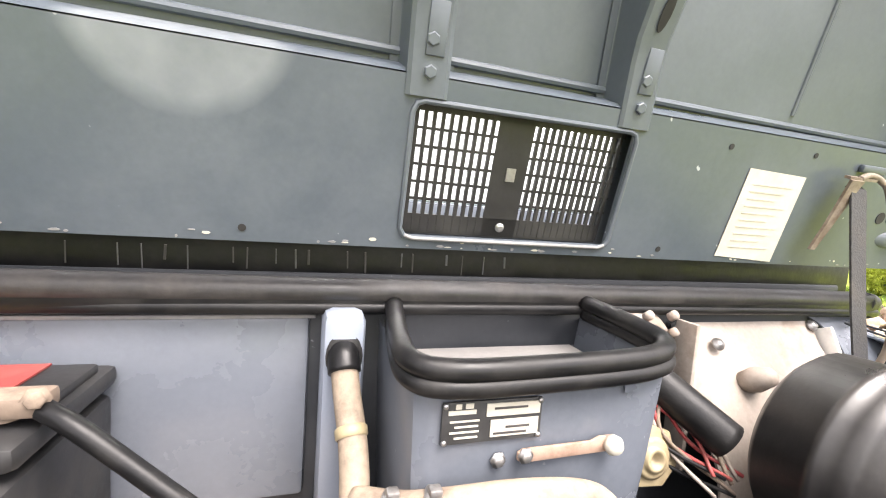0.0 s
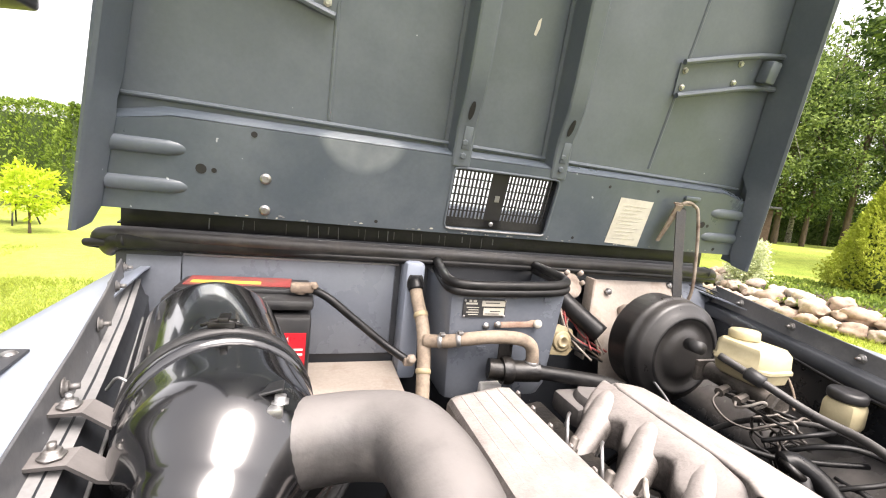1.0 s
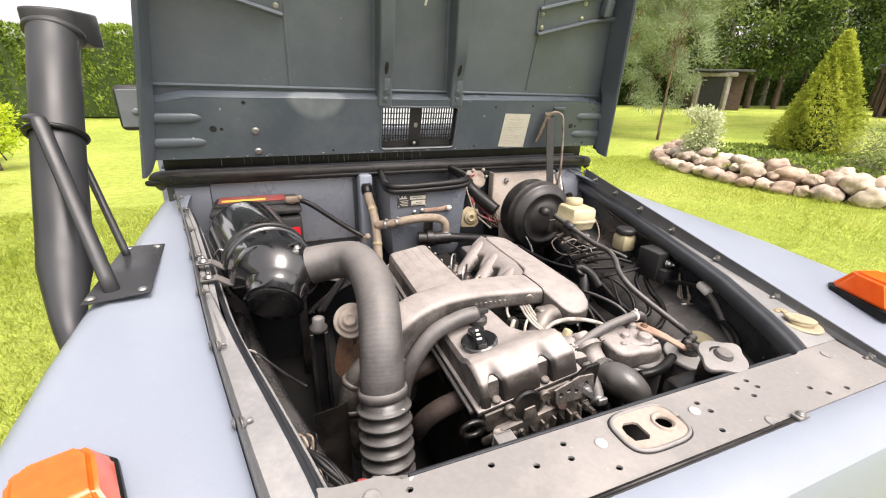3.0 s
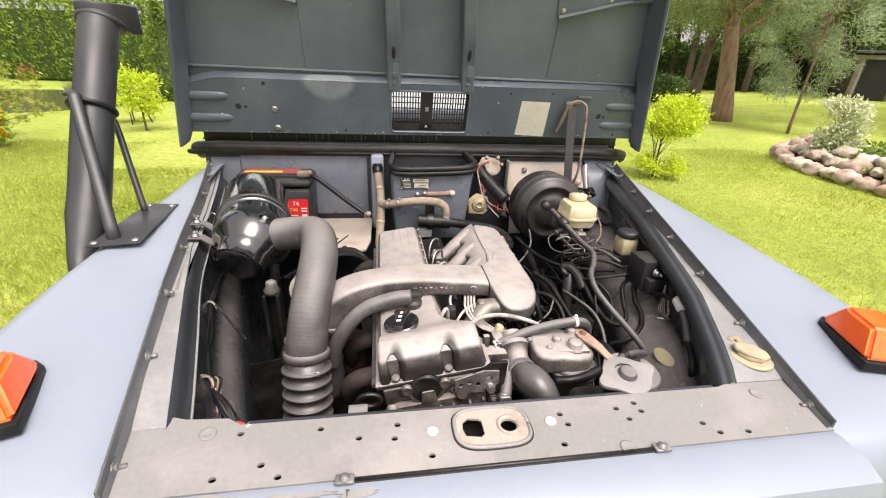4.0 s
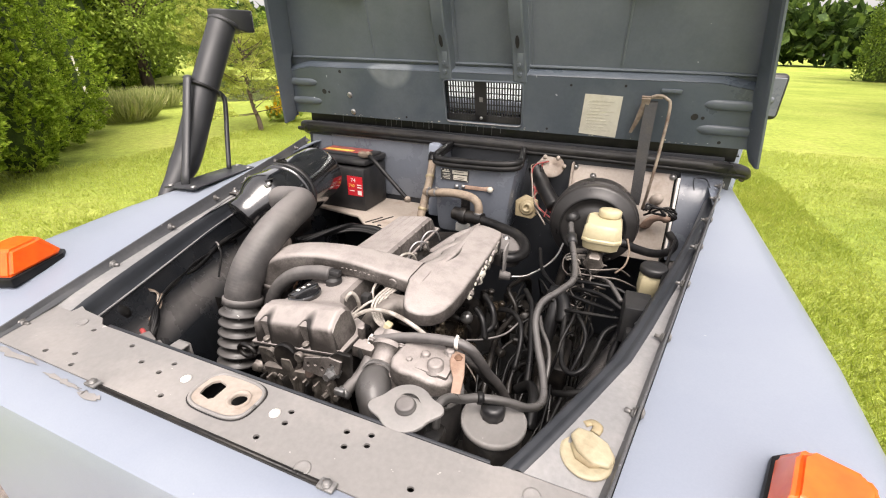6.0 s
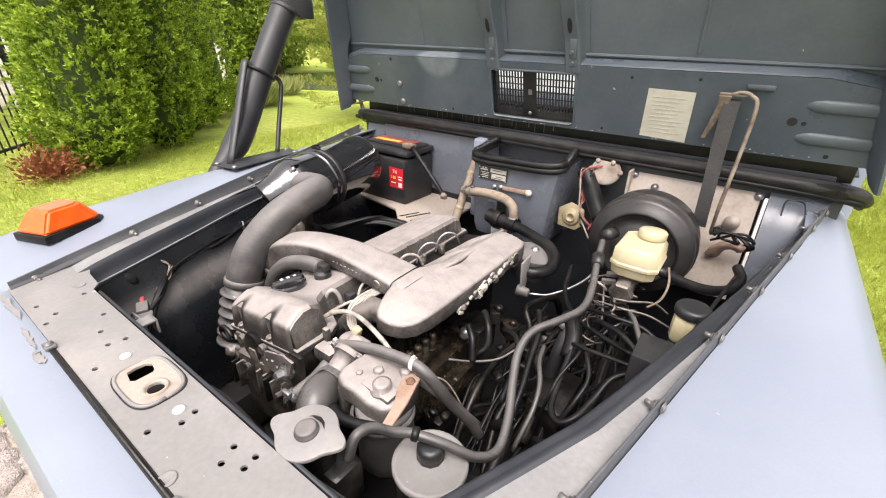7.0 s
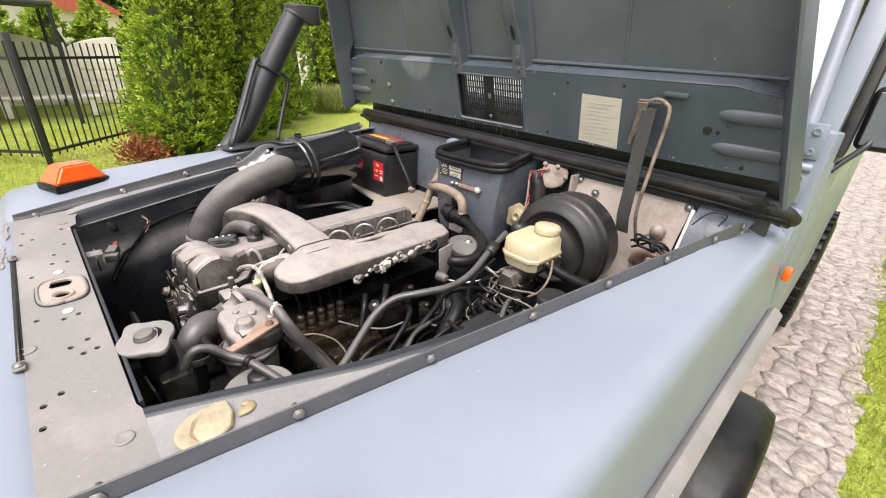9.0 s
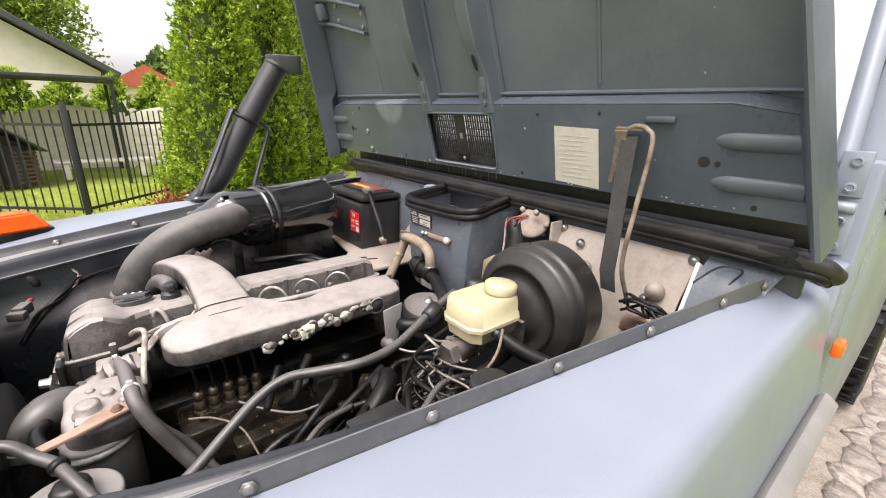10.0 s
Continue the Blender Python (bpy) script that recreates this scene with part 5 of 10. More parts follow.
# cylinder head, block and timing case
bm = bmesh.new()
box(bm, (-0.083, 0.562, 0.935), (0.216, 0.69, 0.078), 0.008)
cant(bm)
part("cylinder_head", bm, M["oily"], engine, "oily cylinder head")
bm = bmesh.new()
box(bm, (-0.06, 0.59, 0.74), (0.25, 0.64, 0.30), 0.015)
part("engine_block", bm, M["oily"], engine, "oily black engine block")
for k in range(5):
    y = 0.30 + 0.135 * k
    bm = bmesh.new()
    tube(bm, [(-0.19, y, 0.935), (-0.235, y, 0.925), (-0.262, y + 0.02, 0.885), (-0.265, y + 0.06, 0.82)], 0.021, 12, 5)
    part("exhaust_runner", bm, M["rust_dark"], engine, "dark rusty exhaust runner")
bm = bmesh.new()
box(bm, (-0.08, 0.212, 0.952), (0.215, 0.022, 0.044), 0.005)
box(bm, (-0.08, 0.205, 0.86), (0.19, 0.04, 0.16), 0.01)
prism(bm, [(-0.03, -0.06), (0.03, -0.06), (0.012, 0.035), (-0.012, 0.035)], 0, 0.012, Matrix.Translation((-0.10, 0.199, 0.93)) @ Matrix.Rotation(radians(90), 4, "X"), 0.003)
cant(bm)
timing = part("timing_cover", bm, M["alu_dirty"], engine, "dirty cast timing cover")
bm = bmesh.new()
lathe(bm, [(0.031, -0.005), (0.032, 0.006), (0.028, 0.009), (0.010, 0.0095)], (-0.102, 0.200, 0.966), (0, -1, 0.1), 28)
cant(bm)
part("cam_end_plug", bm, M["oily"], timing, "round black cam end plug")
bm = bmesh.new()
for cx in (-0.140, -0.064, -0.102):
    lathe(bm, [(0.011, 0), (0.012, 0.007), (0.009, 0.010)], (cx, 0.199, 0.938 if cx < -0.08 and cx > -0.12 else 0.972), (0, -1, 0.1), 14)
tube(bm, [(-0.140, 0.196, 0.972), (-0.128, 0.196, 0.946), (-0.102, 0.196, 0.938), (-0.076, 0.196, 0.946), (-0.064, 0.196, 0.972)], 0.0055, 8, 5)
cant(bm)
part("plug_retainer", bm, M["alu_dirty"], timing, "cast retainer with lugs")
bm = bmesh.new()
prism(bm, [(-0.02, -0.075), (0.03, -0.085), (0.045, -0.01), (0.052, 0.022), (0.020, 0.026), (-0.028, -0.004)], 0, 0.010, Matrix.Translation((0.015, 0.204, 0.972)) @ Matrix.Rotation(radians(90), 4, "X"), 0.003)
cant(bm)
brk = part("pump_bracket", bm, M["oily"], engine, "dark triangular bracket plate")
bm = bmesh.new()
lathe(bm, [(0.011, 0), (0.011, 0.004), (0.0065, 0.0045)], (-0.002, 0.195, 0.973), (0, -1, 0), 16)
cant(bm)
part("bracket_hole", bm, M["dark"], brk)
for x, z, r in ((0.022, 0.955, 0.013), (-0.002, 0.900, 0.009), (0.030, 0.905, 0.010)):
    bm = bmesh.new()
    lathe(bm, [(r * 1.3, 0), (r * 1.3, 0.004), (r, 0.005), (r, 0.016), (r * 0.7, 0.017), (r * 0.6, 0.030)], (x, 0.194, z), (0, -1, 0.15), 6)
    cant(bm)
    part("bracket_bolt", bm, M["steel"] if r > 0.012 else M["alu_dirty"], brk, "dull steel bolt")
bm = bmesh.new()
lathe(bm, [(0.0145, 0), (0.0145, 0.006), (0.0115, 0.007), (0.0125, 0.008), (0.0125, 0.020), (0.0105, 0.023), (0.0045, 0.0235)], (-0.034, 0.200, 0.940), (0.0, -1, 0.5), 20)
cant(bm)
part("brass_sender", bm, M["rust_dark"], engine, "rusty temperature sender")
bm = bmesh.new()
lathe(bm, [(0.0215, -0.004), (0.0225, 0.0), (0.0215, 0.004), (0.0165, 0.005), (0.016, -0.002)], (-0.034, 0.200, 0.941), (0.0, -1, 0.5), 26)
cant(bm)
part("sender_boss", bm, M["alu_dirty"], timing, "dirty cast boss ring")
rt = random.Random(17)
for k in range(9):
    x = -0.165 + 0.021 * k + rt.uniform(-0.004, 0.004)
    bm = bmesh.new()
    prism(bm, [(-0.0035, -0.05), (0.0035, -0.05), (0.0025, 0.012), (-0.0025, 0.012)], 0, rt.uniform(0.010, 0.026), Matrix.Translation((x, 0.190, 0.915)) @ Matrix.Rotation(rt.uniform(-0.3, 0.3), 4, "Y") @ Matrix.Rotation(radians(90), 4, "X"), 0.001)
    cant(bm)
    part("cast_rib", bm, M["alu_dirty" if k % 3 else "oily"], timing)
bm = bmesh.new()
plate(bm, [(-0.044, -0.016), (0.014, -0.024), (0.044, -0.012), (0.050, 0.012), (0.020, 0.018), (-0.040, 0.010)], [ring_pts(-0.030, -0.002, 0.0045, 0.0045, 10), ring_pts(-0.012, 0.000, 0.0050, 0.0035, 10), ring_pts(0.004, -0.006, 0.0045, 0.0045, 10), ring_pts(0.028, 0.001, 0.0065, 0.0055, 10)], 0.0, 0.006, Matrix.Translation((-0.004, 0.190, 0.968)) @ Matrix.Rotation(radians(72), 4, "X"))
cant(bm)
part("slotted_bracket", bm, M["alu"], timing, "pale cast bracket with drilled holes")
bm = bmesh.new()
tube(bm, [(-0.185, 0.20, 0.915), (-0.17, 0.185, 0.938), (-0.150, 0.195, 0.918)], 0.008, 8, 5)
bolt(bm, (-0.168, 0.180, 0.945), (0, -1, 0.5), 0.010, 0.010)
part("horn_bracket", bm, M["alu_dirty"], engine, "dirty V-shaped bracket")
bm = bmesh.new()
ring_p = [(-0.212 + 0.022 * math.cos(a), 0.196, 0.960 + 0.015 * math.sin(a)) for a in [2 * math.pi * i / 14 for i in range(15)]]
tube(bm, ring_p, 0.0055, 8, 2)
part("lifting_eye", bm, M["oily"], engine, "black lifting eye")
random.seed(5)
for k in range(12):
    bm = bmesh.new()
    x, z = -0.17 + 0.19 * random.random(), 0.88 + 0.05 * random.random()
    lathe(bm, [(0.010, 0), (0.010, 0.008), (0.006, 0.011)], (x, 0.192, z), (random.uniform(-0.3, 0.3), -1, random.uniform(0, 0.5)), 6)
    part("cover_bolt", bm, M["alu_dirty"], timing)
# thermostat housing beside the cover
bm = bmesh.new()
box(bm, (0.052, 0.262, 1.000), (0.052, 0.034, 0.030), 0.006)
box(bm, (0.036, 0.276, 1.022), (0.014, 0.012, 0.040), 0.003)
lathe(bm, [(0.026, -0.035), (0.030, -0.012), (0.036, -0.008), (0.037, 0.002), (0.031, 0.008), (0.0275, 0.020), (0.0275, 0.060)], (0.100, 0.276, 1.002), (0.04, -0.90, -0.42), 24)
box(bm, (0.09, 0.300, 0.995), (0.075, 0.04, 0.066), 0.014)
for a_ in range(3):
    bolt(bm, (0.100 + 0.040 * math.cos(0.6 + 2.1 * a_), 0.272, 1.004 + 0.036 * math.sin(0.6 + 2.1 * a_)), (0, -1, 0), 0.007, 0.006)
part("thermostat_housing", bm, M["alu"], engine, "pale corroded thermostat housing", 30)
bm = bmesh.new()
lathe(bm, [(0.014, 0), (0.012, 0.001)], (0.050, 0.2445, 1.0), (0, -1, 0), 12, 0.5, 1.0)
part("housing_hole", bm, M["dark"], engine)
bm = bmesh.new()
lathe(bm, [(0.074, -0.02), (0.08, -0.016), (0.08, 0.016), (0.07, 0.02)], (-0.07, 0.13, 0.76), (0, 1, 0), 32)
part("pulley", bm, M["oily"], engine)
bm = bmesh.new()
lathe(bm, [(0.045, -0.02), (0.05, 0), (0.045, 0.02)], (0.10, 0.135, 0.83), (0, 1, 0), 28)
part("pulley", bm, M["oily"], engine)
bm = bmesh.new()
lathe(bm, [(0.21, 0), (0.21, 0.006)], (-0.02, 0.092, 0.76), (0, 1, 0), 40)
part("cooling_fan", bm, M["dark"], engine)

# intake manifold: crossover pipe, plenum and runners
bm = bmesh.new()
duct_loft(bm, [(-0.306, 0.408, 0.992, 0.037, 0.037), (-0.299, 0.411, 1.034, 0.038, 0.036), (-0.274, 0.420, 1.064, 0.040, 0.031), (-0.228, 0.440, 1.077, 0.042, 0.027), (-0.17, 0.458, 1.079, 0.044, 0.025), (-0.09, 0.468, 1.078, 0.047, 0.0245), (0.0, 0.470, 1.0730, 0.050, 0.0230), (0.06, 0.469, 1.0685, 0.051, 0.0225), (0.098, 0.469, 1.0610, 0.050, 0.0215)], 32, 4.5)
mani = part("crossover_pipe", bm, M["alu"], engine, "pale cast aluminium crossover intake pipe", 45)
for k in range(9):
    bm = bmesh.new()
    box(bm, (-0.105 + 0.0125 * k, 0.4212 + 0.0001 * k, 1.077 - 0.0005 * k + 0.001 * (k % 2)), (0.008 - 0.003 * (k % 3 == 1), 0.0035, 0.009), 0.0012, 1)
    part("cast_mark", bm, M["alu"], mani)
for x, y, z in ((-0.240, 0.401, 1.068), (0.035, 0.4205, 1.070)):
    bm = bmesh.new()
    lathe(bm, [(0.012, 0), (0.012, 0.004), (0.009, 0.006)], (x, y + 0.002, z), (-0.15, -1, 0), 16)
    part("cast_boss", bm, M["alu"], mani)
bm = bmesh.new()
lathe(bm, [(0.043, -0.006), (0.046, -0.004), (0.046, 0.004), (0.043, 0.007)], (-0.305, 0.408, 1.006), (0.1, 0.05, 1), 30, caps=False)
part("pipe_collar", bm, M["alu"], mani)
bm = bmesh.new()
poly = [(0.074, 0.424), (0.079, 0.400), (0.085, 0.376), (0.093, 0.356), (0.106, 0.345), (0.132, 0.346), (0.160, 0.356), (0.180, 0.377), (0.191, 0.408), (0.197, 0.45), (0.199, 0.60), (0.199, 0.79), (0.192, 0.818), (0.165, 0.826), (0.124, 0.826), (0.112, 0.80), (0.109, 0.70), (0.108, 0.60), (0.100, 0.548), (0.074, 0.516)]
prism(bm, poly, 1.030, 1.091, None, 0.0085, 3)
for v in bm.verts:
    top = (v.co.z - 1.030) / 0.061
    v.co.z -= 0.165 * max(0, v.co.x - 0.072) * top
    if v.co.y < 0.45:
        k = (0.45 - v.co.y) / 0.105
        v.co.z -= 0.026 * k ** 1.6 * top + 0.008 * k * (1 - top)
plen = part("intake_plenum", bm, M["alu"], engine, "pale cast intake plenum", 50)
bm = bmesh.new()
tube(bm, [(0.0745, 0.416, 1.055), (0.0745, 0.4190, 1.078), (0.0745, 0.428, 1.0885), (0.0745, 0.47, 1.0902), (0.0745, 0.510, 1.0886), (0.0745, 0.519, 1.078)], 0.0012, 6, 6)
part("joint_line", bm, M["oily"], plen)
for k in range(3):
    y = 0.800 - 0.104 * k
    bm = bmesh.new()
    tube(bm, [(0.150, y + 0.024, 1.046), (0.108, y + 0.002, 1.048), (0.066, y - 0.022, 1.035), (0.028, y - 0.042, 1.010), (-0.008, y - 0.058, 0.985), (-0.030, y - 0.066, 0.965)], 0.027, 18, 7, True, lambda t: 1.22 - 0.42 * min(1.0, 1.4 * t), (1.0, 0.88))
    part("intake_runner", bm, M["alu"], engine, "cast intake runner", 50)
bm = bmesh.new()
prism(bm, [(0.118, 0.845), (0.082, 0.832), (0.046, 0.806), (0.040, 0.775), (0.070, 0.748), (0.072, 0.730), (0.044, 0.704), (0.038, 0.672), (0.068, 0.645), (0.070, 0.628), (0.044, 0.602), (0.040, 0.560), (0.030, 0.515), (0.10, 0.49), (0.13, 0.60)], 1.026, 1.087, None, 0.014, 4)
for v in bm.verts:
    v.co.z -= 0.60 * max(0.0, 0.118 - v.co.x) + 0.02 * max(0.0, v.co.y - 0.60)
part("manifold_web", bm, M["alu"], engine, "cast web between the runners", 50)
bm = bmesh.new()
tube(bm, [(0.105, 0.385, 1.036), (0.066, 0.384, 1.036), (0.036, 0.365, 1.022), (0.012, 0.350, 0.996), (0.0, 0.345, 0.97)], 0.024, 16, 6, True, lambda t: 1.1 - 0.2 * t)
box(bm, (0.058, 0.388, 1.048), (0.036, 0.026, 0.022), 0.006)
part("intake_runner", bm, M["alu_dirty"], engine, "dirty first intake runner", 50)
# fittings on the plenum's outer face
for y, z, r in ((0.560, 1.046, 0.008), (0.598, 1.052, 0.011), (0.632, 1.058, 0.010), (0.652, 1.040, 0.009), (0.680, 1.048, 0.010)):
    bm = bmesh.new()
    lathe(bm, [(r * 1.25, -0.006), (r, 0.003), (r, 0.007), (r * 0.75, 0.009), (r * 0.3, 0.0085)], (0.196, y, z - 0.004), (1, -0.1, 0.1), 14)
    part("plenum_boss", bm, M["alu"], plen)
rd = random.Random(23)
for k in range(40):
    y = 0.50 + 0.235 * rd.random() ** 0.9
    z = 1.030 + 0.020 * (y - 0.5) / 0.2 + rd.uniform(-0.007, 0.008)
    q = rd.uniform(0.004, 0.0125)
    bm = bmesh.new()
    bmesh.ops.create_icosphere(bm, subdivisions=2, radius=q)
    for v in bm.verts:
        v.co *= 1 + 0.55 * noise.noise(v.co * 220 + Vector((k * 3.1, k, 0)))
    bmesh.ops.transform(bm, matrix=Matrix.Translation((0.198 + rd.uniform(-0.004, 0.003), y, z)) @ Matrix.Diagonal((0.7, rd.uniform(0.8, 1.6), rd.uniform(0.7, 1.2), 1)), verts=bm.verts[:])
    part("corrosion_crust", bm, M["paper" if k % 3 else "alu"], plen, "white crust of corrosion")
bm = bmesh.new()
lathe(bm, [(0.018, -0.002), (0.020, 0.002), (0.0175, 0.004), (0.0165, 0.002)], (0.1985, 0.750, 1.048), (1, 0, 0.0), 22)
port = part("plenum_port", bm, M["alu"], plen)
bm = bmesh.new()
lathe(bm, [(0.0145, 0), (0.0145, 0.002)], (0.1997, 0.750, 1.048), (1, 0, 0.0), 20)
part("port_hole", bm, M["dark"], port)
bm = bmesh.new()
prism(bm, [(-0.02, 0.02), (0.03, 0.028), (0.02, -0.05), (0.005, -0.08), (-0.012, -0.075)], 0, 0.005, Matrix.Translation((0.215, 0.775, 1.02)) @ Matrix.Rotation(radians(90), 4, "Z") @ Matrix.Rotation(radians(90), 4, "X"), 0.001)
brc = part("throttle_bracket", bm, M["dusty"], engine, "grey sheet bracket behind the plenum")
bm = bmesh.new()
cyl(bm, (0.206, 0.765, 0.955), (0.240, 0.770, 0.952), 0.016, 0.012, bevel=0.003)
part("cable_grommet", bm, M["hose"], brc, "grey rubber cable grommet")
bm = bmesh.new()
tube(bm, [(0.24, 0.770, 0.952), (0.29, 0.80, 0.955), (0.35, 0.88, 0.985), (0.37, 1.0, 1.03)], 0.0032, 8, 6)
solid("throttle_cable", bm, M["steel"], "thin steel throttle cable to the firewall", "cable")

# injection pump with its delivery valves, below the plenum
pump = thing("injection_pump", (0.12, 0.47, 0.80), "oily inline injection pump with brass delivery valves", "pump")
bm = bmesh.new()
box(bm, (0.115, 0.47, 0.825), (0.115, 0.25, 0.11), 0.012)
box(bm, (0.12, 0.465, 0.885), (0.05, 0.17, 0.02), 0.005)
part("pump_body", bm, M["pump"], pump)
bm = bmesh.new()
box(bm, (0.182, 0.50, 0.80), (0.05, 0.15, 0.075), 0.010)
part("side_cover", bm, M["pump"], pump, "oily side cover")
bm = bmesh.new()
cyl(bm, (0.125, 0.59, 0.83), (0.125, 0.68, 0.83), 0.065, bevel=0.006)
box(bm, (0.165, 0.64, 0.865), (0.07, 0.09, 0.09), 0.012)
part("governor", bm, M["oily"], pump, "oily governor housing")
bm = bmesh.new()
lathe(bm, [(0.017, 0), (0.017, 0.01), (0.012, 0.014), (0.012, 0.02)], (0.17, 0.575, 0.905), (0.2, -0.2, 1), 14)
part("governor_screw", bm, M["steel"], pump)
for k in range(5):
    y = 0.387 + 0.0268 * k
    bm = bmesh.new()
    lathe(bm, [(0.012, 0), (0.012, 0.012), (0.009, 0.013), (0.0105, 0.014), (0.0105, 0.034), (0.007, 0.036), (0.0095, 0.037), (0.0095, 0.050), (0.004, 0.054)], (0.128, y, 0.888), (0.05, 0, 1), 8)
    dv = part("delivery_valve", bm, M["brass"], pump, "dirty brass delivery valve")
    bm = bmesh.new()
    tube(bm, [(0.131, y, 0.935), (0.132, y, 0.965), (0.124, y - 0.004, 0.995), (0.08, y - 0.01, 0.995), (0.02, y + 0.02, 1.0), (-0.012, 0.45 + 0.09 * k, 1.0)], 0.0032, 8, 6)
    part("injection_pipe", bm, M["oily"], pump, "thin dark injection pipe")
for k, (x, y, z, s) in enumerate(((0.205, 0.43, 0.76, 0.05), (0.215, 0.565, 0.765, 0.06), (0.20, 0.66, 0.93, 0.045), (0.225, 0.70, 0.87, 0.05), (0.21, 0.38, 0.83, 0.03))):
    bm = bmesh.new()
    box(bm, (x, y, z), (s * 0.6, s, s * 0.8), 0.006, 2, Matrix.Rotation(0.3 * k, 4, "Z"))
    lathe(bm, [(0.010, 0), (0.010, 0.012), (0.006, 0.014)], (x + 0.01, y, z + s * 0.4), (0.3, 0, 1), 6)
    part("pump_fitting", bm, M["pump"] if k % 2 else M["oily"], pump)
bm = bmesh.new()
tube(bm, [(0.19, 0.36, 0.93), (0.195, 0.40, 0.915), (0.21, 0.44, 0.88), (0.235, 0.46, 0.82), (0.24, 0.47, 0.78)], 0.002, 6, 6)
part("thin_pipe", bm, M["beige_plate"], pump)

# leak-off loops and pale plastic lines
for k in range(3):
    y = 0.585 + 0.085 * k
    bm = bmesh.new()
    tube(bm, [(-0.036, y - 0.03, 1.005), (-0.034, y - 0.02, 1.040), (-0.022, y, 1.058), (-0.004, y + 0.02, 1.052), (0.002, y + 0.035, 1.02)], 0.0028 + 0.0008 * (k == 0), 8, 7)
    part("leak_off_pipe", bm, M["pale_line"] if k == 0 else M["steel"], engine, "thin leak-off pipe loop")
    bm = bmesh.new()
    lathe(bm, [(0.010, 0), (0.010, 0.016), (0.007, 0.018), (0.007, 0.034), (0.004, 0.036)], (-0.024, y - 0.02, 1.0), (0.2, 0, 1), 6)
    part("injector", bm, M["alu_dirty"], engine, "dirty injector")
for pts, r in (([(-0.060, 0.35, 1.02), (-0.050, 0.352, 1.048), (-0.040, 0.36, 1.058), (-0.034, 0.37, 1.04), (-0.032, 0.375, 1.01)], 0.0046), ([(-0.01, 0.40, 1.01), (-0.02, 0.42, 1.04), (-0.012, 0.44, 1.055), (0.0, 0.45, 1.03)], 0.0034), ([(-0.03, 0.33, 1.015), (0.0, 0.37, 1.038), (0.035, 0.395, 1.045), (0.05, 0.41, 1.03)], 0.0032)):
    bm = bmesh.new()
    tube(bm, pts, r, 8, 7)
    part("leak_off_pipe", bm, M["pale_line"], engine, "pale leak-off hose loop")
bm = bmesh.new()
box(bm, (-0.022, 0.392, 1.020), (0.022, 0.022, 0.045), 0.004)
part("glow_plug_connector", bm, M["black_plastic"], engine, "black plug connector")
for k in range(4):
    bm = bmesh.new()
    d = 0.0075 * k
    tube(bm, [(0.022 + d, 0.47, 1.040), (0.018 + d, 0.43, 1.050), (0.010 + d, 0.385, 1.046), (0.016 + d, 0.352, 1.036), (0.038 + d, 0.330, 1.024), (0.068 + d, 0.318 - d * 0.4, 1.014), (0.09 + d, 0.31, 0.99)], 0.0030, 8, 7)
    part("injection_pipe", bm, M["pale_line"], engine, "pale thin line")
bm = bmesh.new()
tube(bm, [(-0.012, 0.300, 1.026), (0.005, 0.312, 1.042), (0.035, 0.325, 1.054), (0.076, 0.326, 1.058), (0.12, 0.320, 1.052), (0.165, 0.313, 1.036), (0.18, 0.31, 1.02)], 0.0048, 10, 8)
solid("pale_fuel_hose", bm, M["pale_line"], "thin pale fuel hose across the engine", "hose")
bm = bmesh.new()
box(bm, (0.074, 0.318, 1.022), (0.016, 0.016, 0.030), 0.003, 2, Matrix.Rotation(radians(20), 4, "Y"))
solid("yellow_clip", bm, M["cream"], "small yellowed plastic hose clip", "clip")

# ---------------------------------------------------------------- air cleaner and hoses
cleaner = thing("air_cleaner", (-0.54, 0.75, 1.0), "gloss black drum air cleaner with clamp band", "air cleaner")
lip_at, axd = Vector((-0.534, 0.717, 1.114)), Vector((-0.222, 0.975, 0.012)).normalized()
bm = bmesh.new()
lathe(bm, [(0.0985, -0.014), (0.103, -0.010), (0.1045, -0.004), (0.1045, 0.000), (0.102, 0.004), (0.102, 0.008), (0.102, 0.036), (0.1025, 0.14), (0.103, 0.236), (0.103, 0.246), (0.1025, 0.252), (0.099, 0.262), (0.085, 0.270)], lip_at, axd, 48)
drum = part("drum", bm, M["gloss_black"], cleaner, "", 40)
for r, h in ((0.060, 0.268), ):
    bm = bmesh.new()
    lathe(bm, [(r, h - 0.004), (r, h + 0.006), (r - 0.008, h + 0.008)], lip_at, axd, 32)
    part("drum_boss", bm, M["gloss_black"], drum)
# tapering front that turns into the inlet neck, with a rolled lip
n1, nd = Vector((-0.527, 0.532, 1.100)), Vector((-0.25, -0.85, -0.45)).normalized()
n0 = lip_at - axd * 0.012
c1, c2 = n0 - axd * 0.085, n1 - nd * 0.075
bm = bmesh.new()
rings = []
for i in range(25):
    t = i / 24
    c = n0 * (1 - t) ** 3 + c1 * (3 * t * (1 - t) ** 2) + c2 * (3 * t * t * (1 - t)) + n1 * t ** 3
    d = ((-axd) * (1 - t) + nd * t).normalized()
    w = min(1.0, max(0.0, (t - 0.30) / 0.62))
    r = 0.0985 - 0.0395 * w * w * (3 - 2 * w) + (0.002 if 0.80 < t < 0.87 else 0.0) + (0.0025 if t > 0.97 else 0.0)
    x_ = (Vector((1, 0, 0)) - d * d.x).normalized()
    y_ = d.cross(x_)
    rings.append([bm.verts.new(c + (x_ * math.cos(2 * math.pi * k / 40) + y_ * math.sin(2 * math.pi * k / 40)) * r) for k in range(40)])
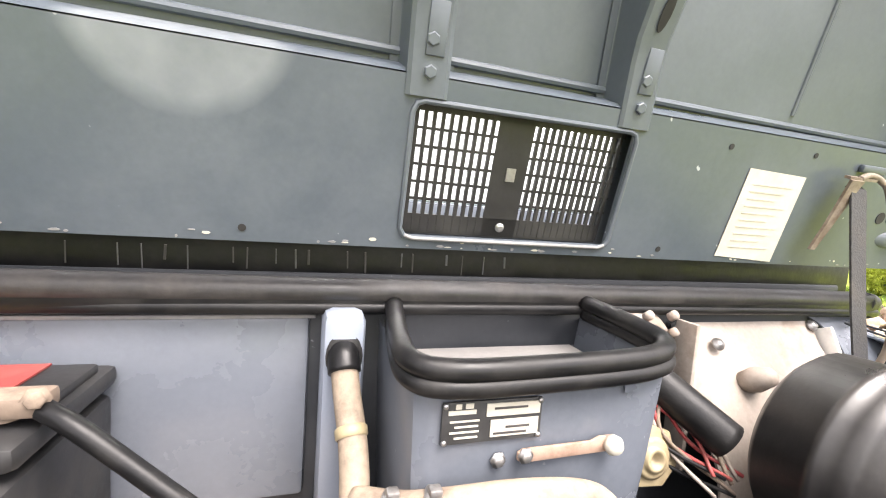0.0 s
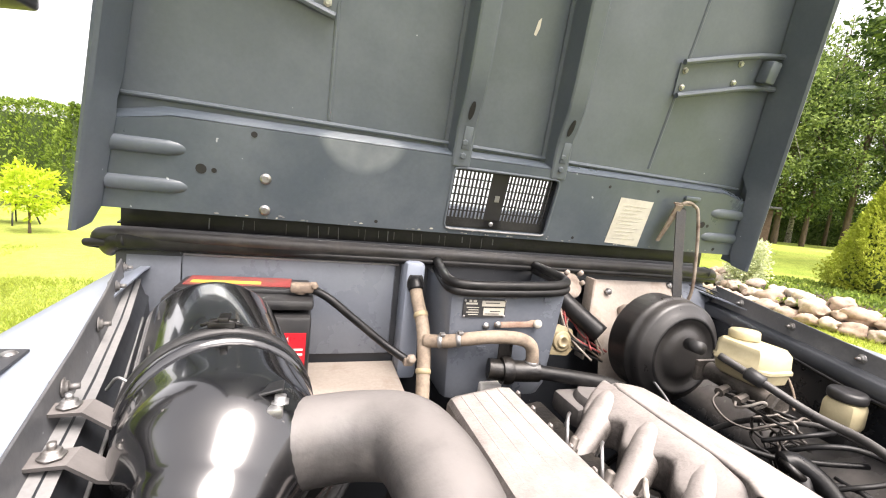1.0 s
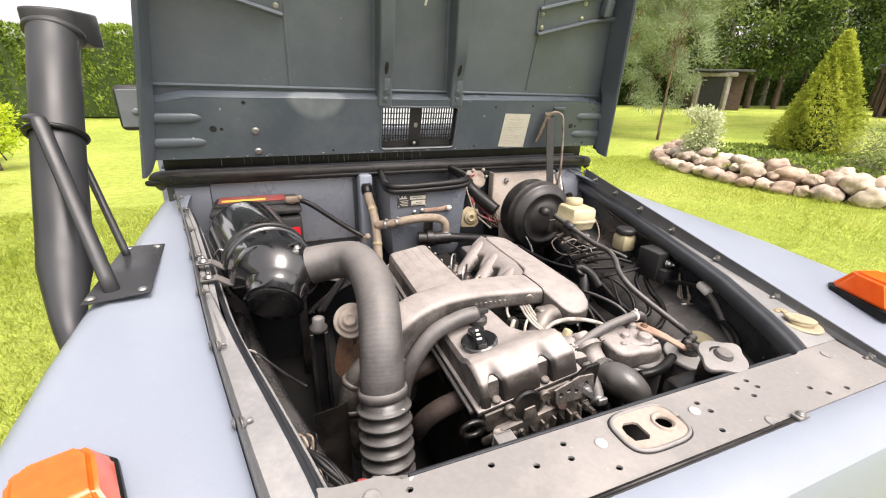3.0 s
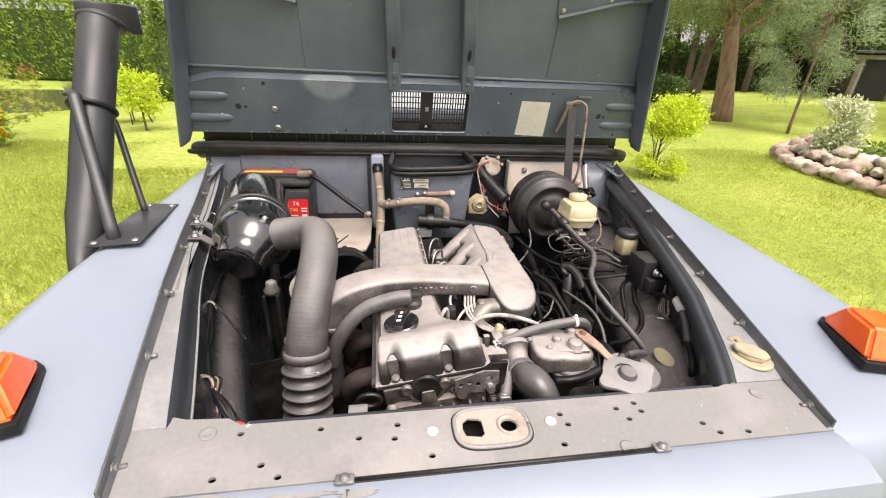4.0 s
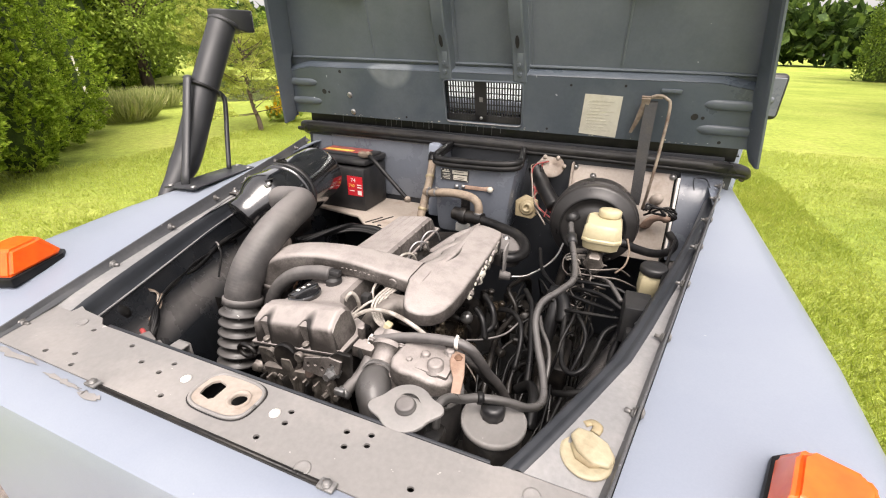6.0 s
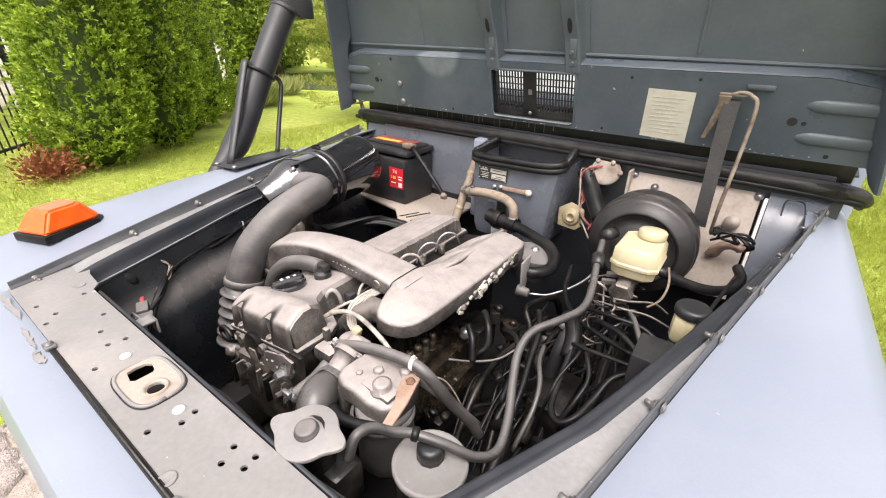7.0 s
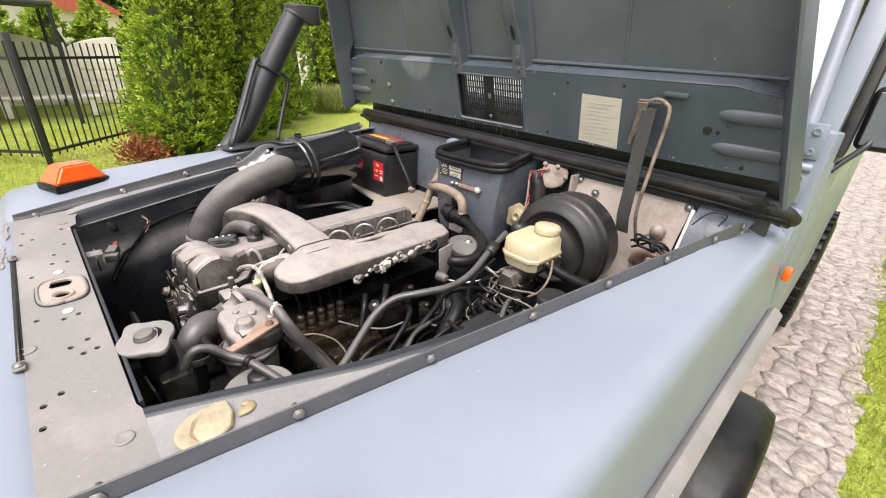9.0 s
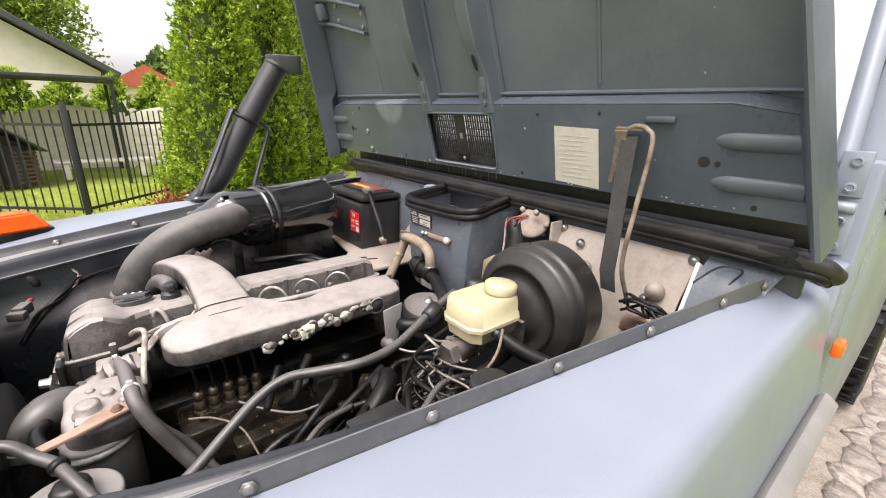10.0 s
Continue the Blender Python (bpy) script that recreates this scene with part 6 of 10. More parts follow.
for depth, r in ((0.0015, 0.0565), (-0.03, 0.0545), (-0.06, 0.052)):
    rings.append([bm.verts.new(n1 + nd * depth + (x_ * math.cos(2 * math.pi * k / 40) + y_ * math.sin(2 * math.pi * k / 40)) * r) for k in range(40)])
for a, b in zip(rings, rings[1:]):
    for k in range(40):
        bm.faces.new((a[k], a[(k + 1) % 40], b[(k + 1) % 40], b[k]))
bmesh.ops.recalc_face_normals(bm, faces=bm.faces[:])
part("inlet_neck", bm, M["gloss_black"], cleaner, "tapering black front with a short inlet neck", 40)
bm = bmesh.new()
lathe(bm, [(0.0560, -0.010), (0.0560, -0.001), (0.0525, 0.0035), (0.040, 0.0045), (0.015, 0.005)], n1, nd, 36)
part("end_cap", bm, M["neck_black"], cleaner, "dull black end cap")
bm = bmesh.new()
lathe(bm, [(0.102, 0.012), (0.1055, 0.014), (0.1055, 0.027), (0.102, 0.029)], lip_at, axd, 48, caps=False)
part("clamp_band", bm, M["black_plastic"], cleaner, "black clamp band")
bm = bmesh.new()
top = lip_at + axd * 0.022 + Vector((-0.002, 0, 0.109))
box(bm, top, (0.030, 0.016, 0.008), 0.002, 2)
box(bm, top + Vector((0.002, 0.0, 0.007)), (0.012, 0.022, 0.006), 0.002, 2)
tube(bm, [top + Vector((-0.022, -0.002, -0.002)), top + Vector((0.0, -0.006, 0.006)), top + Vector((0.022, -0.002, -0.002))], 0.0022, 8, 4)
part("band_catch", bm, M["oily"], cleaner, "over-centre catch")
bm = bmesh.new()
tube(bm, [(-0.530, 0.650, 1.125), (-0.500, 0.625, 1.136), (-0.455, 0.609, 1.142)], 0.043, 22, 4)
part("outlet", bm, M["gloss_black"], cleaner, "outlet stub")
bm = bmesh.new()
lathe(bm, [(0.0435, -0.006), (0.0465, -0.005), (0.0465, 0.005), (0.0435, 0.006)], (-0.470, 0.608, 1.141), (1, 0.05, 0.08), 30, caps=False)
box(bm, (-0.472, 0.595, 1.190), (0.014, 0.024, 0.012), 0.003)
bolt(bm, (-0.468, 0.595, 1.196), (0, 0, 1), 0.006, 0.006)
part("hose_clip", bm, M["steel"], cleaner, "steel worm-drive hose clip")
bm = bmesh.new()
box(bm, (-0.496, 0.606, 1.200), (0.062, 0.020, 0.003), 0.001, 1, Matrix.Rotation(radians(-14), 4, "Y"))
part("clip_tab", bm, M["black_plastic"], cleaner, "black sheet tab")
for k, (y, zz) in enumerate(((0.70, 1.142), (0.635, 1.128))):
    bm = bmesh.new()
    xx = -rail_x(y) + 0.03
    strip(bm, [[(xx - 0.040, y - 0.012, zz + 0.004), (xx - 0.040, y + 0.012, zz + 0.004)], [(xx - 0.004, y - 0.014, zz + 0.006), (xx - 0.004, y + 0.014, zz + 0.006)], [(xx + 0.020, y - 0.016, zz - 0.010), (xx + 0.020, y + 0.012, zz - 0.010)], [(xx + 0.055, y - 0.016, zz - 0.016), (xx + 0.055, y + 0.010, zz - 0.016)]])
    thicken(bm, 0.0035)
    mb = part("mount_bracket", bm, M["hose"], cleaner, "dusty grey sheet mounting bracket")
    bm = bmesh.new()
    bolt(bm, (xx - 0.020, y, zz + 0.007), (0, 0, 1), 0.0075, 0.006, 0.007)
    part("bracket_nut", bm, M["steel"], mb)
bm = bmesh.new()
rx = -rail_x(0.70) + 0.05
tube(bm, [(rx - 0.02, 0.73, 1.150), (rx - 0.005, 0.72, 1.168), (rx + 0.012, 0.715, 1.152), (rx + 0.004, 0.70, 1.128), (rx + 0.018, 0.66, 1.112), (rx + 0.05, 0.61, 1.085)], 0.0016, 6, 5)
part("wire_tie", bm, M["steel"], cleaner, "bent tie wire")
bm = bmesh.new()
box(bm, (-0.52, 0.74, 1.01), (0.05, 0.10, 0.08), 0.005)
box(bm, (-0.47, 0.62, 0.96), (0.02, 0.03, 0.22), 0.004)
part("support", bm, M["oily"], cleaner)

duct = thing("air_duct_hose", (-0.347, 0.325, 0.86), "dusty dark grey corrugated air hose arching to the turbocharger", "hose")
bm = bmesh.new()
tube(bm, [(-0.474, 0.608, 1.141), (-0.435, 0.611, 1.145), (-0.385, 0.605, 1.151), (-0.345, 0.575, 1.158), (-0.328, 0.50, 1.150), (-0.328, 0.425, 1.122), (-0.338, 0.365, 1.070), (-0.345, 0.332, 1.015), (-0.347, 0.322, 0.982)], 0.043, 24, 24, True, lambda t: 1.0 + 0.0035 * math.sin(t * 420) * max(0.0, min(1.0, (t - 0.45) * 5)))
part("arched_hose", bm, M["hose"], duct, "", 60)
bm = bmesh.new()
lathe(bm, [(0.0435, -0.010), (0.0485, -0.008), (0.0485, 0.008), (0.0435, 0.010)], (-0.347, 0.323, 0.982), (0, 0.35, 1), 30, caps=False)
part("hose_clip", bm, M["hose"], duct, "dusty hose clip")
bm = bmesh.new()
box(bm, (-0.337, 0.2775, 0.966), (0.040, 0.003, 0.012), 0.001, 1, Matrix.Rotation(radians(8), 4, "Y"))
part("clip_tag", bm, M["white_plastic"], duct, "small pale tag")
bm = bmesh.new()
prof = []
for k in range(6):
    h = -0.012 - 0.027 * k
    prof += [(0.043, h), (0.042, h - 0.012), (0.0515, h - 0.0165), (0.0535, h - 0.018), (0.0535, h - 0.021), (0.045, h - 0.0235)]
lathe(bm, prof, (-0.347, 0.322, 0.985), (0.02, 0.28, 1), 32)
part("bellows", bm, M["hose_sheen"], duct, "ribbed dusty black rubber bellows", 25)


# breather hose from the cover, charge-air sleeve, turbocharger
bm = bmesh.new()
tube(bm, [(-0.118, 0.392, 1.074), (-0.16, 0.388, 1.072), (-0.22, 0.378, 1.056), (-0.262, 0.366, 1.020), (-0.29, 0.36, 0.97), (-0.30, 0.36, 0.92)], 0.0175, 16, 8)
solid("breather_hose", bm, M["hose"], "dark grey crankcase breather hose from the valve cover", "hose")
bm = bmesh.new()
lathe(bm, [(0.020, 0), (0.020, 0.018), (0.014, 0.024), (0.014, 0.030)], (-0.112, 0.392, 1.045), (0, 0, 1), 14)
box(bm, (-0.108, 0.392, 1.080), (0.034, 0.018, 0.014), 0.004)
part("breather_fitting", bm, M["black_plastic"], engine)
bm = bmesh.new()
tube(bm, [(-0.314, 0.420, 1.0), (-0.320, 0.412, 0.97), (-0.323, 0.405, 0.90), (-0.32, 0.41, 0.80)], 0.041, 18, 6, True, lambda t: 1 + 0.05 * math.sin(t * 40))
solid("charge_air_sleeve", bm, M["hose"], "dirty ribbed sleeve under the intake crossover pipe", "hose")
turbo = thing("turbocharger", (-0.30, 0.50, 0.80), "rusty brown turbocharger housing beside the engine", "turbocharger")
bm = bmesh.new()
lathe(bm, [(0.035, -0.05), (0.06, -0.03), (0.065, 0.0), (0.06, 0.03), (0.035, 0.05)], (-0.275, 0.53, 0.82), (0.2, 1, 0), 26)
tube(bm, [(-0.30, 0.48, 0.88), (-0.27, 0.52, 0.86), (-0.25, 0.57, 0.82)], 0.036, 14, 5)
part("housing", bm, M["rust_dark"], turbo)
bm = bmesh.new()
prism(bm, [(0.045 * math.cos(a) * (1.0 + 0.12 * math.cos(3 * a)), 0.060 * math.sin(a)) for a in [2 * math.pi * i / 22 for i in range(22)]], 0, 0.008, Matrix.Translation((-0.372, 0.535, 0.93)) @ Matrix.Rotation(radians(-38), 4, "Z") @ Matrix.Rotation(radians(66), 4, "X"), 0.002)
part("wastegate_plate", bm, M["rust"], turbo, "rusty brown wastegate plate")
bm = bmesh.new()
tube(bm, [(-0.345, 0.425, 0.985), (-0.375, 0.412, 0.968), (-0.394, 0.405, 0.925), (-0.396, 0.400, 0.875), (-0.392, 0.398, 0.82), (-0.38, 0.40, 0.76)], 0.025, 16, 6, True, lambda t: 1.15 - 0.3 * abs(2 * t - 0.9))
lathe(bm, [(0.030, -0.006), (0.032, 0), (0.030, 0.006)], (-0.396, 0.402, 0.895), (0.0, 0.1, 1), 20)
lathe(bm, [(0.029, -0.006), (0.031, 0), (0.029, 0.006)], (-0.386, 0.410, 0.948), (0.5, 0.1, 1), 20)
part("oil_drain_pipe", bm, M["alu_dirty"], turbo, "pale dirty pipe elbow")
bm = bmesh.new()
lathe(bm, [(0.012, -0.05), (0.014, -0.014), (0.038, -0.012), (0.040, -0.008), (0.040, -0.003), (0.036, -0.001), (0.027, -0.0015), (0.027, 0.007), (0.024, 0.009), (0.015, 0.008), (0.015, 0.020), (0.010, 0.022), (0.009, 0.018)], (-0.374, 0.50, 1.047), (-0.25, -0.75, 0.6), 28)
cps = solid("vacuum_capsule", bm, M["beige_plate"], "pale round stepped wastegate capsule", "capsule", sharp=22)
bm = bmesh.new()
tube(bm, [(-0.366, 0.52, 1.03), (-0.36, 0.535, 1.0), (-0.362, 0.54, 0.95)], 0.006, 8, 4)
part("actuator_rod", bm, M["steel"], cps)
bm = bmesh.new()
lathe(bm, [(0.05, 0), (0.07, 0.02), (0.072, 0.06), (0.055, 0.085), (0.02, 0.095)], (-0.315, 0.66, 0.86), (0, 0.2, 1), 28)
solid("exhaust_heat_shield", bm, M["oily"], "dark domed heat shield behind the air hose", "shield")
random.seed(62)
for k in range(5):
    bm = bmesh.new()
    d = 0.012 * k
    tube(bm, [(-0.47 + d, 0.66, 0.99), (-0.40 + d, 0.74 + d, 0.985 + 0.006 * k), (-0.33, 0.80 + d, 0.99), (-0.27, 0.84 + d, 0.97), (-0.22, 0.86, 0.93)], (0.005, 0.008, 0.004, 0.010, 0.006)[k], 8, 7)
    solid("rear_loom", bm, M["rubber"], "black loom under the air hose", "loom", "rear looms")
bm = bmesh.new()
tube(bm, [(0.102, 0.226, 0.977), (0.105, 0.212, 0.981), (0.111, 0.196, 0.985), (0.121, 0.177, 0.983), (0.132, 0.161, 0.972), (0.139, 0.152, 0.955), (0.143, 0.146, 0.930), (0.145, 0.142, 0.87)], 0.0295, 22, 8, True, lambda t: 0.94 + 0.22 * math.sin(math.pi * min(1.0, 1.35 * t)) ** 2)
hose_t = solid("radiator_hose", bm, M["hose_sheen"], "dark grey top radiator hose elbow with steel clip", "hose")
for at, ax_ in (((0.1405, 0.1495, 0.947), (0.12, -0.22, -0.95)), ((0.1035, 0.221, 0.979), (0.15, -0.95, 0.25))):
    bm = bmesh.new()
    lathe(bm, [(0.0315, -0.0065), (0.0350, -0.006), (0.0355, 0.0), (0.0350, 0.006), (0.0315, 0.0065)], at, ax_, 28, caps=False)
    box(bm, Vector(at) + Vector((0.006, -0.030, 0.010)), (0.026, 0.008, 0.007), 0.002, 1, Matrix.Rotation(0.25, 4, "Y"))
    part("hose_clip", bm, M["bolt_dull"], hose_t, "dull steel hose clip")
bm = bmesh.new()
tube(bm, [(0.072, 0.245, 0.995), (0.070, 0.215, 0.980), (0.062, 0.190, 0.968), (0.052, 0.170, 0.955)], 0.0125, 12, 6)
byp = solid("bypass_hose", bm, M["hose"], "thin grey bypass hose with a pale clip", "hose")
bm = bmesh.new()
lathe(bm, [(0.013, -0.006), (0.015, -0.004), (0.015, 0.004), (0.013, 0.006)], (0.055, 0.176, 0.959), (-0.4, -0.8, -0.5), 16, caps=False)
box(bm, (0.052, 0.164, 0.970), (0.022, 0.010, 0.014), 0.003)
part("hose_clip", bm, M["steel"], byp, "bright hose clip")
# radiator top tank neck and pressure cap
rad = thing("radiator", (0.0, 0.06, 0.5), "dark radiator behind the slam panel with a dusty pressure cap", "radiator")
bm = bmesh.new()
box(bm, (0.0, 0.028, 0.80), (0.70, 0.03, 0.48), 0.006)
part("core", bm, M["dark"], rad)
bm = bmesh.new()
tube(bm, [(0.238, 0.095, 0.95), (0.238, 0.09, 1.06), (0.238, 0.084, 1.076)], 0.026, 16, 4)
box(bm, (0.225, 0.105, 0.98), (0.13, 0.055, 0.09), 0.014)
part("filler_neck", bm, M["oily"], rad)
bm = bmesh.new()
pts = []
for i in range(64):
    a = 2 * math.pi * i / 64
    r = 0.0415 + 0.017 * max(0, math.cos(2 * (a - 0.25))) ** 5
    pts.append((r * math.cos(a), r * math.sin(a)))
prism(bm, pts, 0.0, 0.0075, Matrix.Translation((0.238, 0.083, 1.080)) @ Matrix.Rotation(radians(8), 4, "X"), 0.0025)
prism(bm, [(0.86 * x, 0.86 * y) for x, y in pts], -0.008, 0.0, Matrix.Translation((0.238, 0.083, 1.080)) @ Matrix.Rotation(radians(8), 4, "X"), 0.002)
capm = part("pressure_cap", bm, M["dusty"], rad, "dusty pale pressure cap with two ears")
bm = bmesh.new()
lathe(bm, [(0.0165, 0.0), (0.0165, 0.002), (0.0145, 0.003), (0.0145, 0.007), (0.012, 0.009), (0.008, 0.0085)], (0.238, 0.082, 1.0875), (0, -0.12, 1), 24)
part("cap_rivet", bm, M["hose"], capm)

for x, dx in ((0.275, 0.0), (0.385, 0.03)):
    bm = bmesh.new()
    strip(bm, [[(x + dx * q, 0.066 + 0.05 * q, 1.04 - 0.34 * q), (x + 0.045 + dx * q, 0.07 + 0.05 * q, 1.04 - 0.34 * q)] for q in (0, 0.5, 1.0)])
    thicken(bm, 0.003)
    solid("radiator_stay", bm, M["black_plastic"], "dark sheet-metal stay beside the radiator", "bracket", "radiator stays")
# fuel filter housing, spin-on filter and coolant canister
ff = thing("fuel_filter", (0.185, 0.25, 0.86), "dusty fuel filter with cast head and rusty lever", "filter")
bm = bmesh.new()
prism(bm, [(0.128, 0.232), (0.136, 0.212), (0.160, 0.203), (0.186, 0.206), (0.214, 0.202), (0.246, 0.206), (0.264, 0.226), (0.266, 0.268), (0.252, 0.300), (0.212, 0.312), (0.158, 0.310), (0.132, 0.284)], 0.984, 1.030, None, 0.013, 3)
for v in bm.verts:
    v.co.z -= 0.10 * max(0.0, v.co.x - 0.18) * (v.co.z > 1.0) + 0.08 * max(0.0, 0.245 - v.co.y) * (v.co.z > 1.0)
box(bm, (0.140, 0.225, 0.965), (0.024, 0.030, 0.070), 0.008)
prism(bm, [(0.180, 0.224), (0.250, 0.220), (0.250, 0.285), (0.186, 0.292)], 1.018, 1.029, None, 0.005, 2)
part("filter_head", bm, M["alu"], ff, "pale dusty cast filter head", 40)
for at, r, h in (((0.221, 0.238, 1.024), 0.016, 0.016), ((0.190, 0.262, 1.024), 0.010, 0.010), ((0.165, 0.240, 1.024), 0.007, 0.006), ((0.232, 0.285, 1.024), 0.011, 0.014)):
    bm = bmesh.new()
    lathe(bm, [(r * 1.3, 0), (r * 1.3, 0.003), (r, 0.004), (r, h), (r * 0.6, h + 0.002)], at, (0, 0, 1), 6 if r < 0.015 else 16)
    part("banjo_bolt", bm, M["alu"], ff)
bm = bmesh.new()
lathe(bm, [(0.045, -0.13), (0.050, -0.12), (0.050, -0.004), (0.046, 0.0)], (0.222, 0.240, 0.990), (0, 0, 1), 32)
part("filter_can", bm, M["hose"], ff, "dark grey filter can")
bm = bmesh.new()
lathe(bm, [(0.050, -0.005), (0.0555, -0.003), (0.0555, 0.003), (0.050, 0.005)], (0.222, 0.236, 0.979), (0, 0, 1), 36, caps=False)
part("rim", bm, M["bolt_dull"], ff, "dull metal rim")
bm = bmesh.new()
tube(bm, [(0.160, 0.180, 0.992), (0.190, 0.172, 0.998), (0.225, 0.178, 1.0), (0.262, 0.192, 1.004)], 0.0095, 10, 6)
part("front_hose", bm, M["rubber"], ff)
bm = bmesh.new()
prism(bm, [(0.237, 0.292), (0.262, 0.288), (0.272, 0.258), (0.279, 0.235), (0.287, 0.190), (0.280, 0.176), (0.272, 0.182), (0.262, 0.222), (0.248, 0.244), (0.240, 0.262)], 1.030, 1.036, None, 0.002)
for v in bm.verts:
    v.co.z -= 0.09 * max(0, 0.25 - v.co.y)
lev = part("lever", bm, M["rust_pink"], ff, "pinkish-brown rusty lever")
bm = bmesh.new()
bolt(bm, (0.254, 0.272, 1.036), (0, 0, 1), 0.006, 0.005)
part("lever_bolt", bm, M["rust"], lev)
can = thing("expansion_canister", (0.345, 0.20, 0.85), "dark round canister with a pale dusty lid", "canister")
bm = bmesh.new()
lathe(bm, [(0.048, -0.16), (0.052, -0.15), (0.053, -0.012)], (0.346, 0.208, 0.980), (0, 0, 1), 36)
part("can", bm, M["oily"], can)
bm = bmesh.new()
lathe(bm, [(0.056, -0.012), (0.0585, -0.008), (0.0585, -0.001), (0.0555, 0.002), (0.052, 0.0), (0.020, 0.003)], (0.346, 0.208, 0.980), (0, 0, 1), 44)
part("lid", bm, M["dusty"], can, "pale dusty lid")
bm = bmesh.new()
lathe(bm, [(0.022, 0), (0.022, 0.020), (0.018, 0.026), (0.012, 0.027)], (0.342, 0.214, 0.981), (0, 0, 1), 10)
part("lid_knob", bm, M["black_plastic"], can, "black plastic knob")
# fuel hoses over the filter
vh = None
for k in range(2):
    bm = bmesh.new()
    e = 0.016 * k
    head = [(0.058, 0.276, 1.012), (0.10, 0.282, 1.028), (0.15, 0.287, 1.042), (0.20, 0.290, 1.051)] if k == 0 else [(0.225, 0.305, 0.985), (0.232, 0.302, 1.01)]
    tube(bm, head + [(0.247 - e * 0.3, 0.293 + e * 0.4, 1.053 - 1.6 * e), (0.272 - e * 0.5, 0.297 + e * 0.4, 1.040 - 1.6 * e), (0.287 - e * 0.5, 0.310 + e * 0.4, 1.008 - e), (0.300 - e, 0.332 + e, 0.962 - e), (0.320 - e, 0.357 + e, 0.915 - e), (0.335 - e, 0.38 + e, 0.86)], 0.0105, 14, 8)
    h_ = solid("fuel_hose", bm, M["hose"], "dark grey fuel hose with white tie over the filter" if k == 0 else "second dark grey fuel hose down into the bay", "hose", "fuel hoses")
    vh = vh or h_
for at, ax_ in (((0.243, 0.293, 1.0535), (1, 0.1, 0.1)), ((0.060, 0.276, 1.0125), (1, 0.15, 0.35))):
    bm = bmesh.new()
    lathe(bm, [(0.0108, -0.004), (0.0125, -0.002), (0.0125, 0.002), (0.0108, 0.004)], at, ax_, 14, caps=False)
    box(bm, Vector(at) + Vector((0, 0, 0.013)), (0.005, 0.008, 0.008), 0.001, 1)
    part("tie", bm, M["white_plastic"], vh, "white cable tie")
bm = bmesh.new()
tube(bm, [(0.272, 0.115, 1.020), (0.268, 0.135, 1.046), (0.275, 0.160, 1.046), (0.292, 0.182, 1.030), (0.312, 0.202, 1.022), (0.335, 0.213, 1.018), (0.365, 0.228, 1.008), (0.40, 0.25, 0.988), (0.418, 0.285, 0.980), (0.408, 0.335, 0.995), (0.385, 0.39, 1.02), (0.368, 0.44, 1.045), (0.372, 0.485, 1.065), (0.40, 0.53, 1.075), (0.425, 0.59, 1.08), (0.42, 0.66, 1.085), (0.40, 0.745, 1.110), (0.385, 0.82, 1.130)], 0.0080, 14, 8)
vc_h = solid("vacuum_hose", bm, M["hose_sheen"], "long black vacuum hose winding to the brake booster", "hose")
bm = bmesh.new()
lathe(bm, [(0.008, -0.006), (0.0115, -0.004), (0.0115, 0.004), (0.008, 0.006)], (0.319, 0.206, 1.021), (1, 0.5, -0.2), 14, caps=False)
part("hose_clip", bm, M["rubber"], vc_h)
bm = bmesh.new()
lathe(bm, [(0.0085, -0.02), (0.013, -0.018), (0.014, 0.012), (0.0085, 0.016)], (0.398, 0.755, 1.113), (-0.25, 0.9, 0.3), 14)
part("check_valve", bm, M["black_plastic"], vc_h)

# ---------------------------------------------------------------- firewall side: heater box, booster, battery
heater = thing("heater_air_box", (0.01, 1.13, 0.95), "grey-blue heater air box with black rubber rim", "air box")
bm = bmesh.new()
secs = []
for z, xl, xr, yf in ((0.93, -0.125, 0.135, 1.075), (0.96, -0.13, 0.145, 1.065), (1.10, -0.138, 0.158, 1.060), (1.205, -0.140, 0.172, 1.062)):
    c = 0.025
    secs.append([(xl, 1.25, z), (xl, yf + c, z), (xl + c * 0.3, yf + c * 0.3, z), (xl + c, yf, z), (xr - c, yf, z), (xr - c * 0.3, yf + c * 0.3, z), (xr, yf + c, z), (xr, 1.25, z)])
loft_sections(bm, secs)
bmesh.ops.delete(bm, geom=[f for f in bm.faces if f.calc_center_median().z > 1.204], context="FACES_ONLY")
part("box_shell", bm, M["paint_mid"], heater, "grey-blue shell", 40)
bm = bmesh.new()
box(bm, (0.015, 1.16, 1.165), (0.27, 0.15, 0.004))
part("inner_tray", bm, M["dusty"], heater)
bm = bmesh.new()
loop = [(-0.128, 1.215, 1.232), (-0.138, 1.13, 1.220), (-0.136, 1.075, 1.212), (-0.10, 1.052, 1.209), (0.0, 1.050, 1.210), (0.12, 1.054, 1.214), (0.168, 1.078, 1.220), (0.168, 1.13, 1.228), (0.155, 1.215, 1.236)]
tube(bm, loop, 0.0115, 12, 7)
tube(bm, [(p[0] * 1.01, p[1] - 0.002 if p[1] < 1.1 else p[1], p[2] - 0.016) for p in loop], 0.010, 12, 7)
part("rubber_rim", bm, M["rubber"], heater, "black rubber rim seal")
bm = bmesh.new()
box(bm, (-0.054, 1.0575, 1.155), (0.106, 0.003, 0.042), 0.001)
plt = part("type_plate", bm, M["ink"], heater, "black and white riveted type plate")
bm = bmesh.new()
box(bm, (-0.033, 1.0556, 1.1665), (0.058, 0.0015, 0.013))
box(bm, (-0.031, 1.0556, 1.1475), (0.052, 0.0015, 0.017))
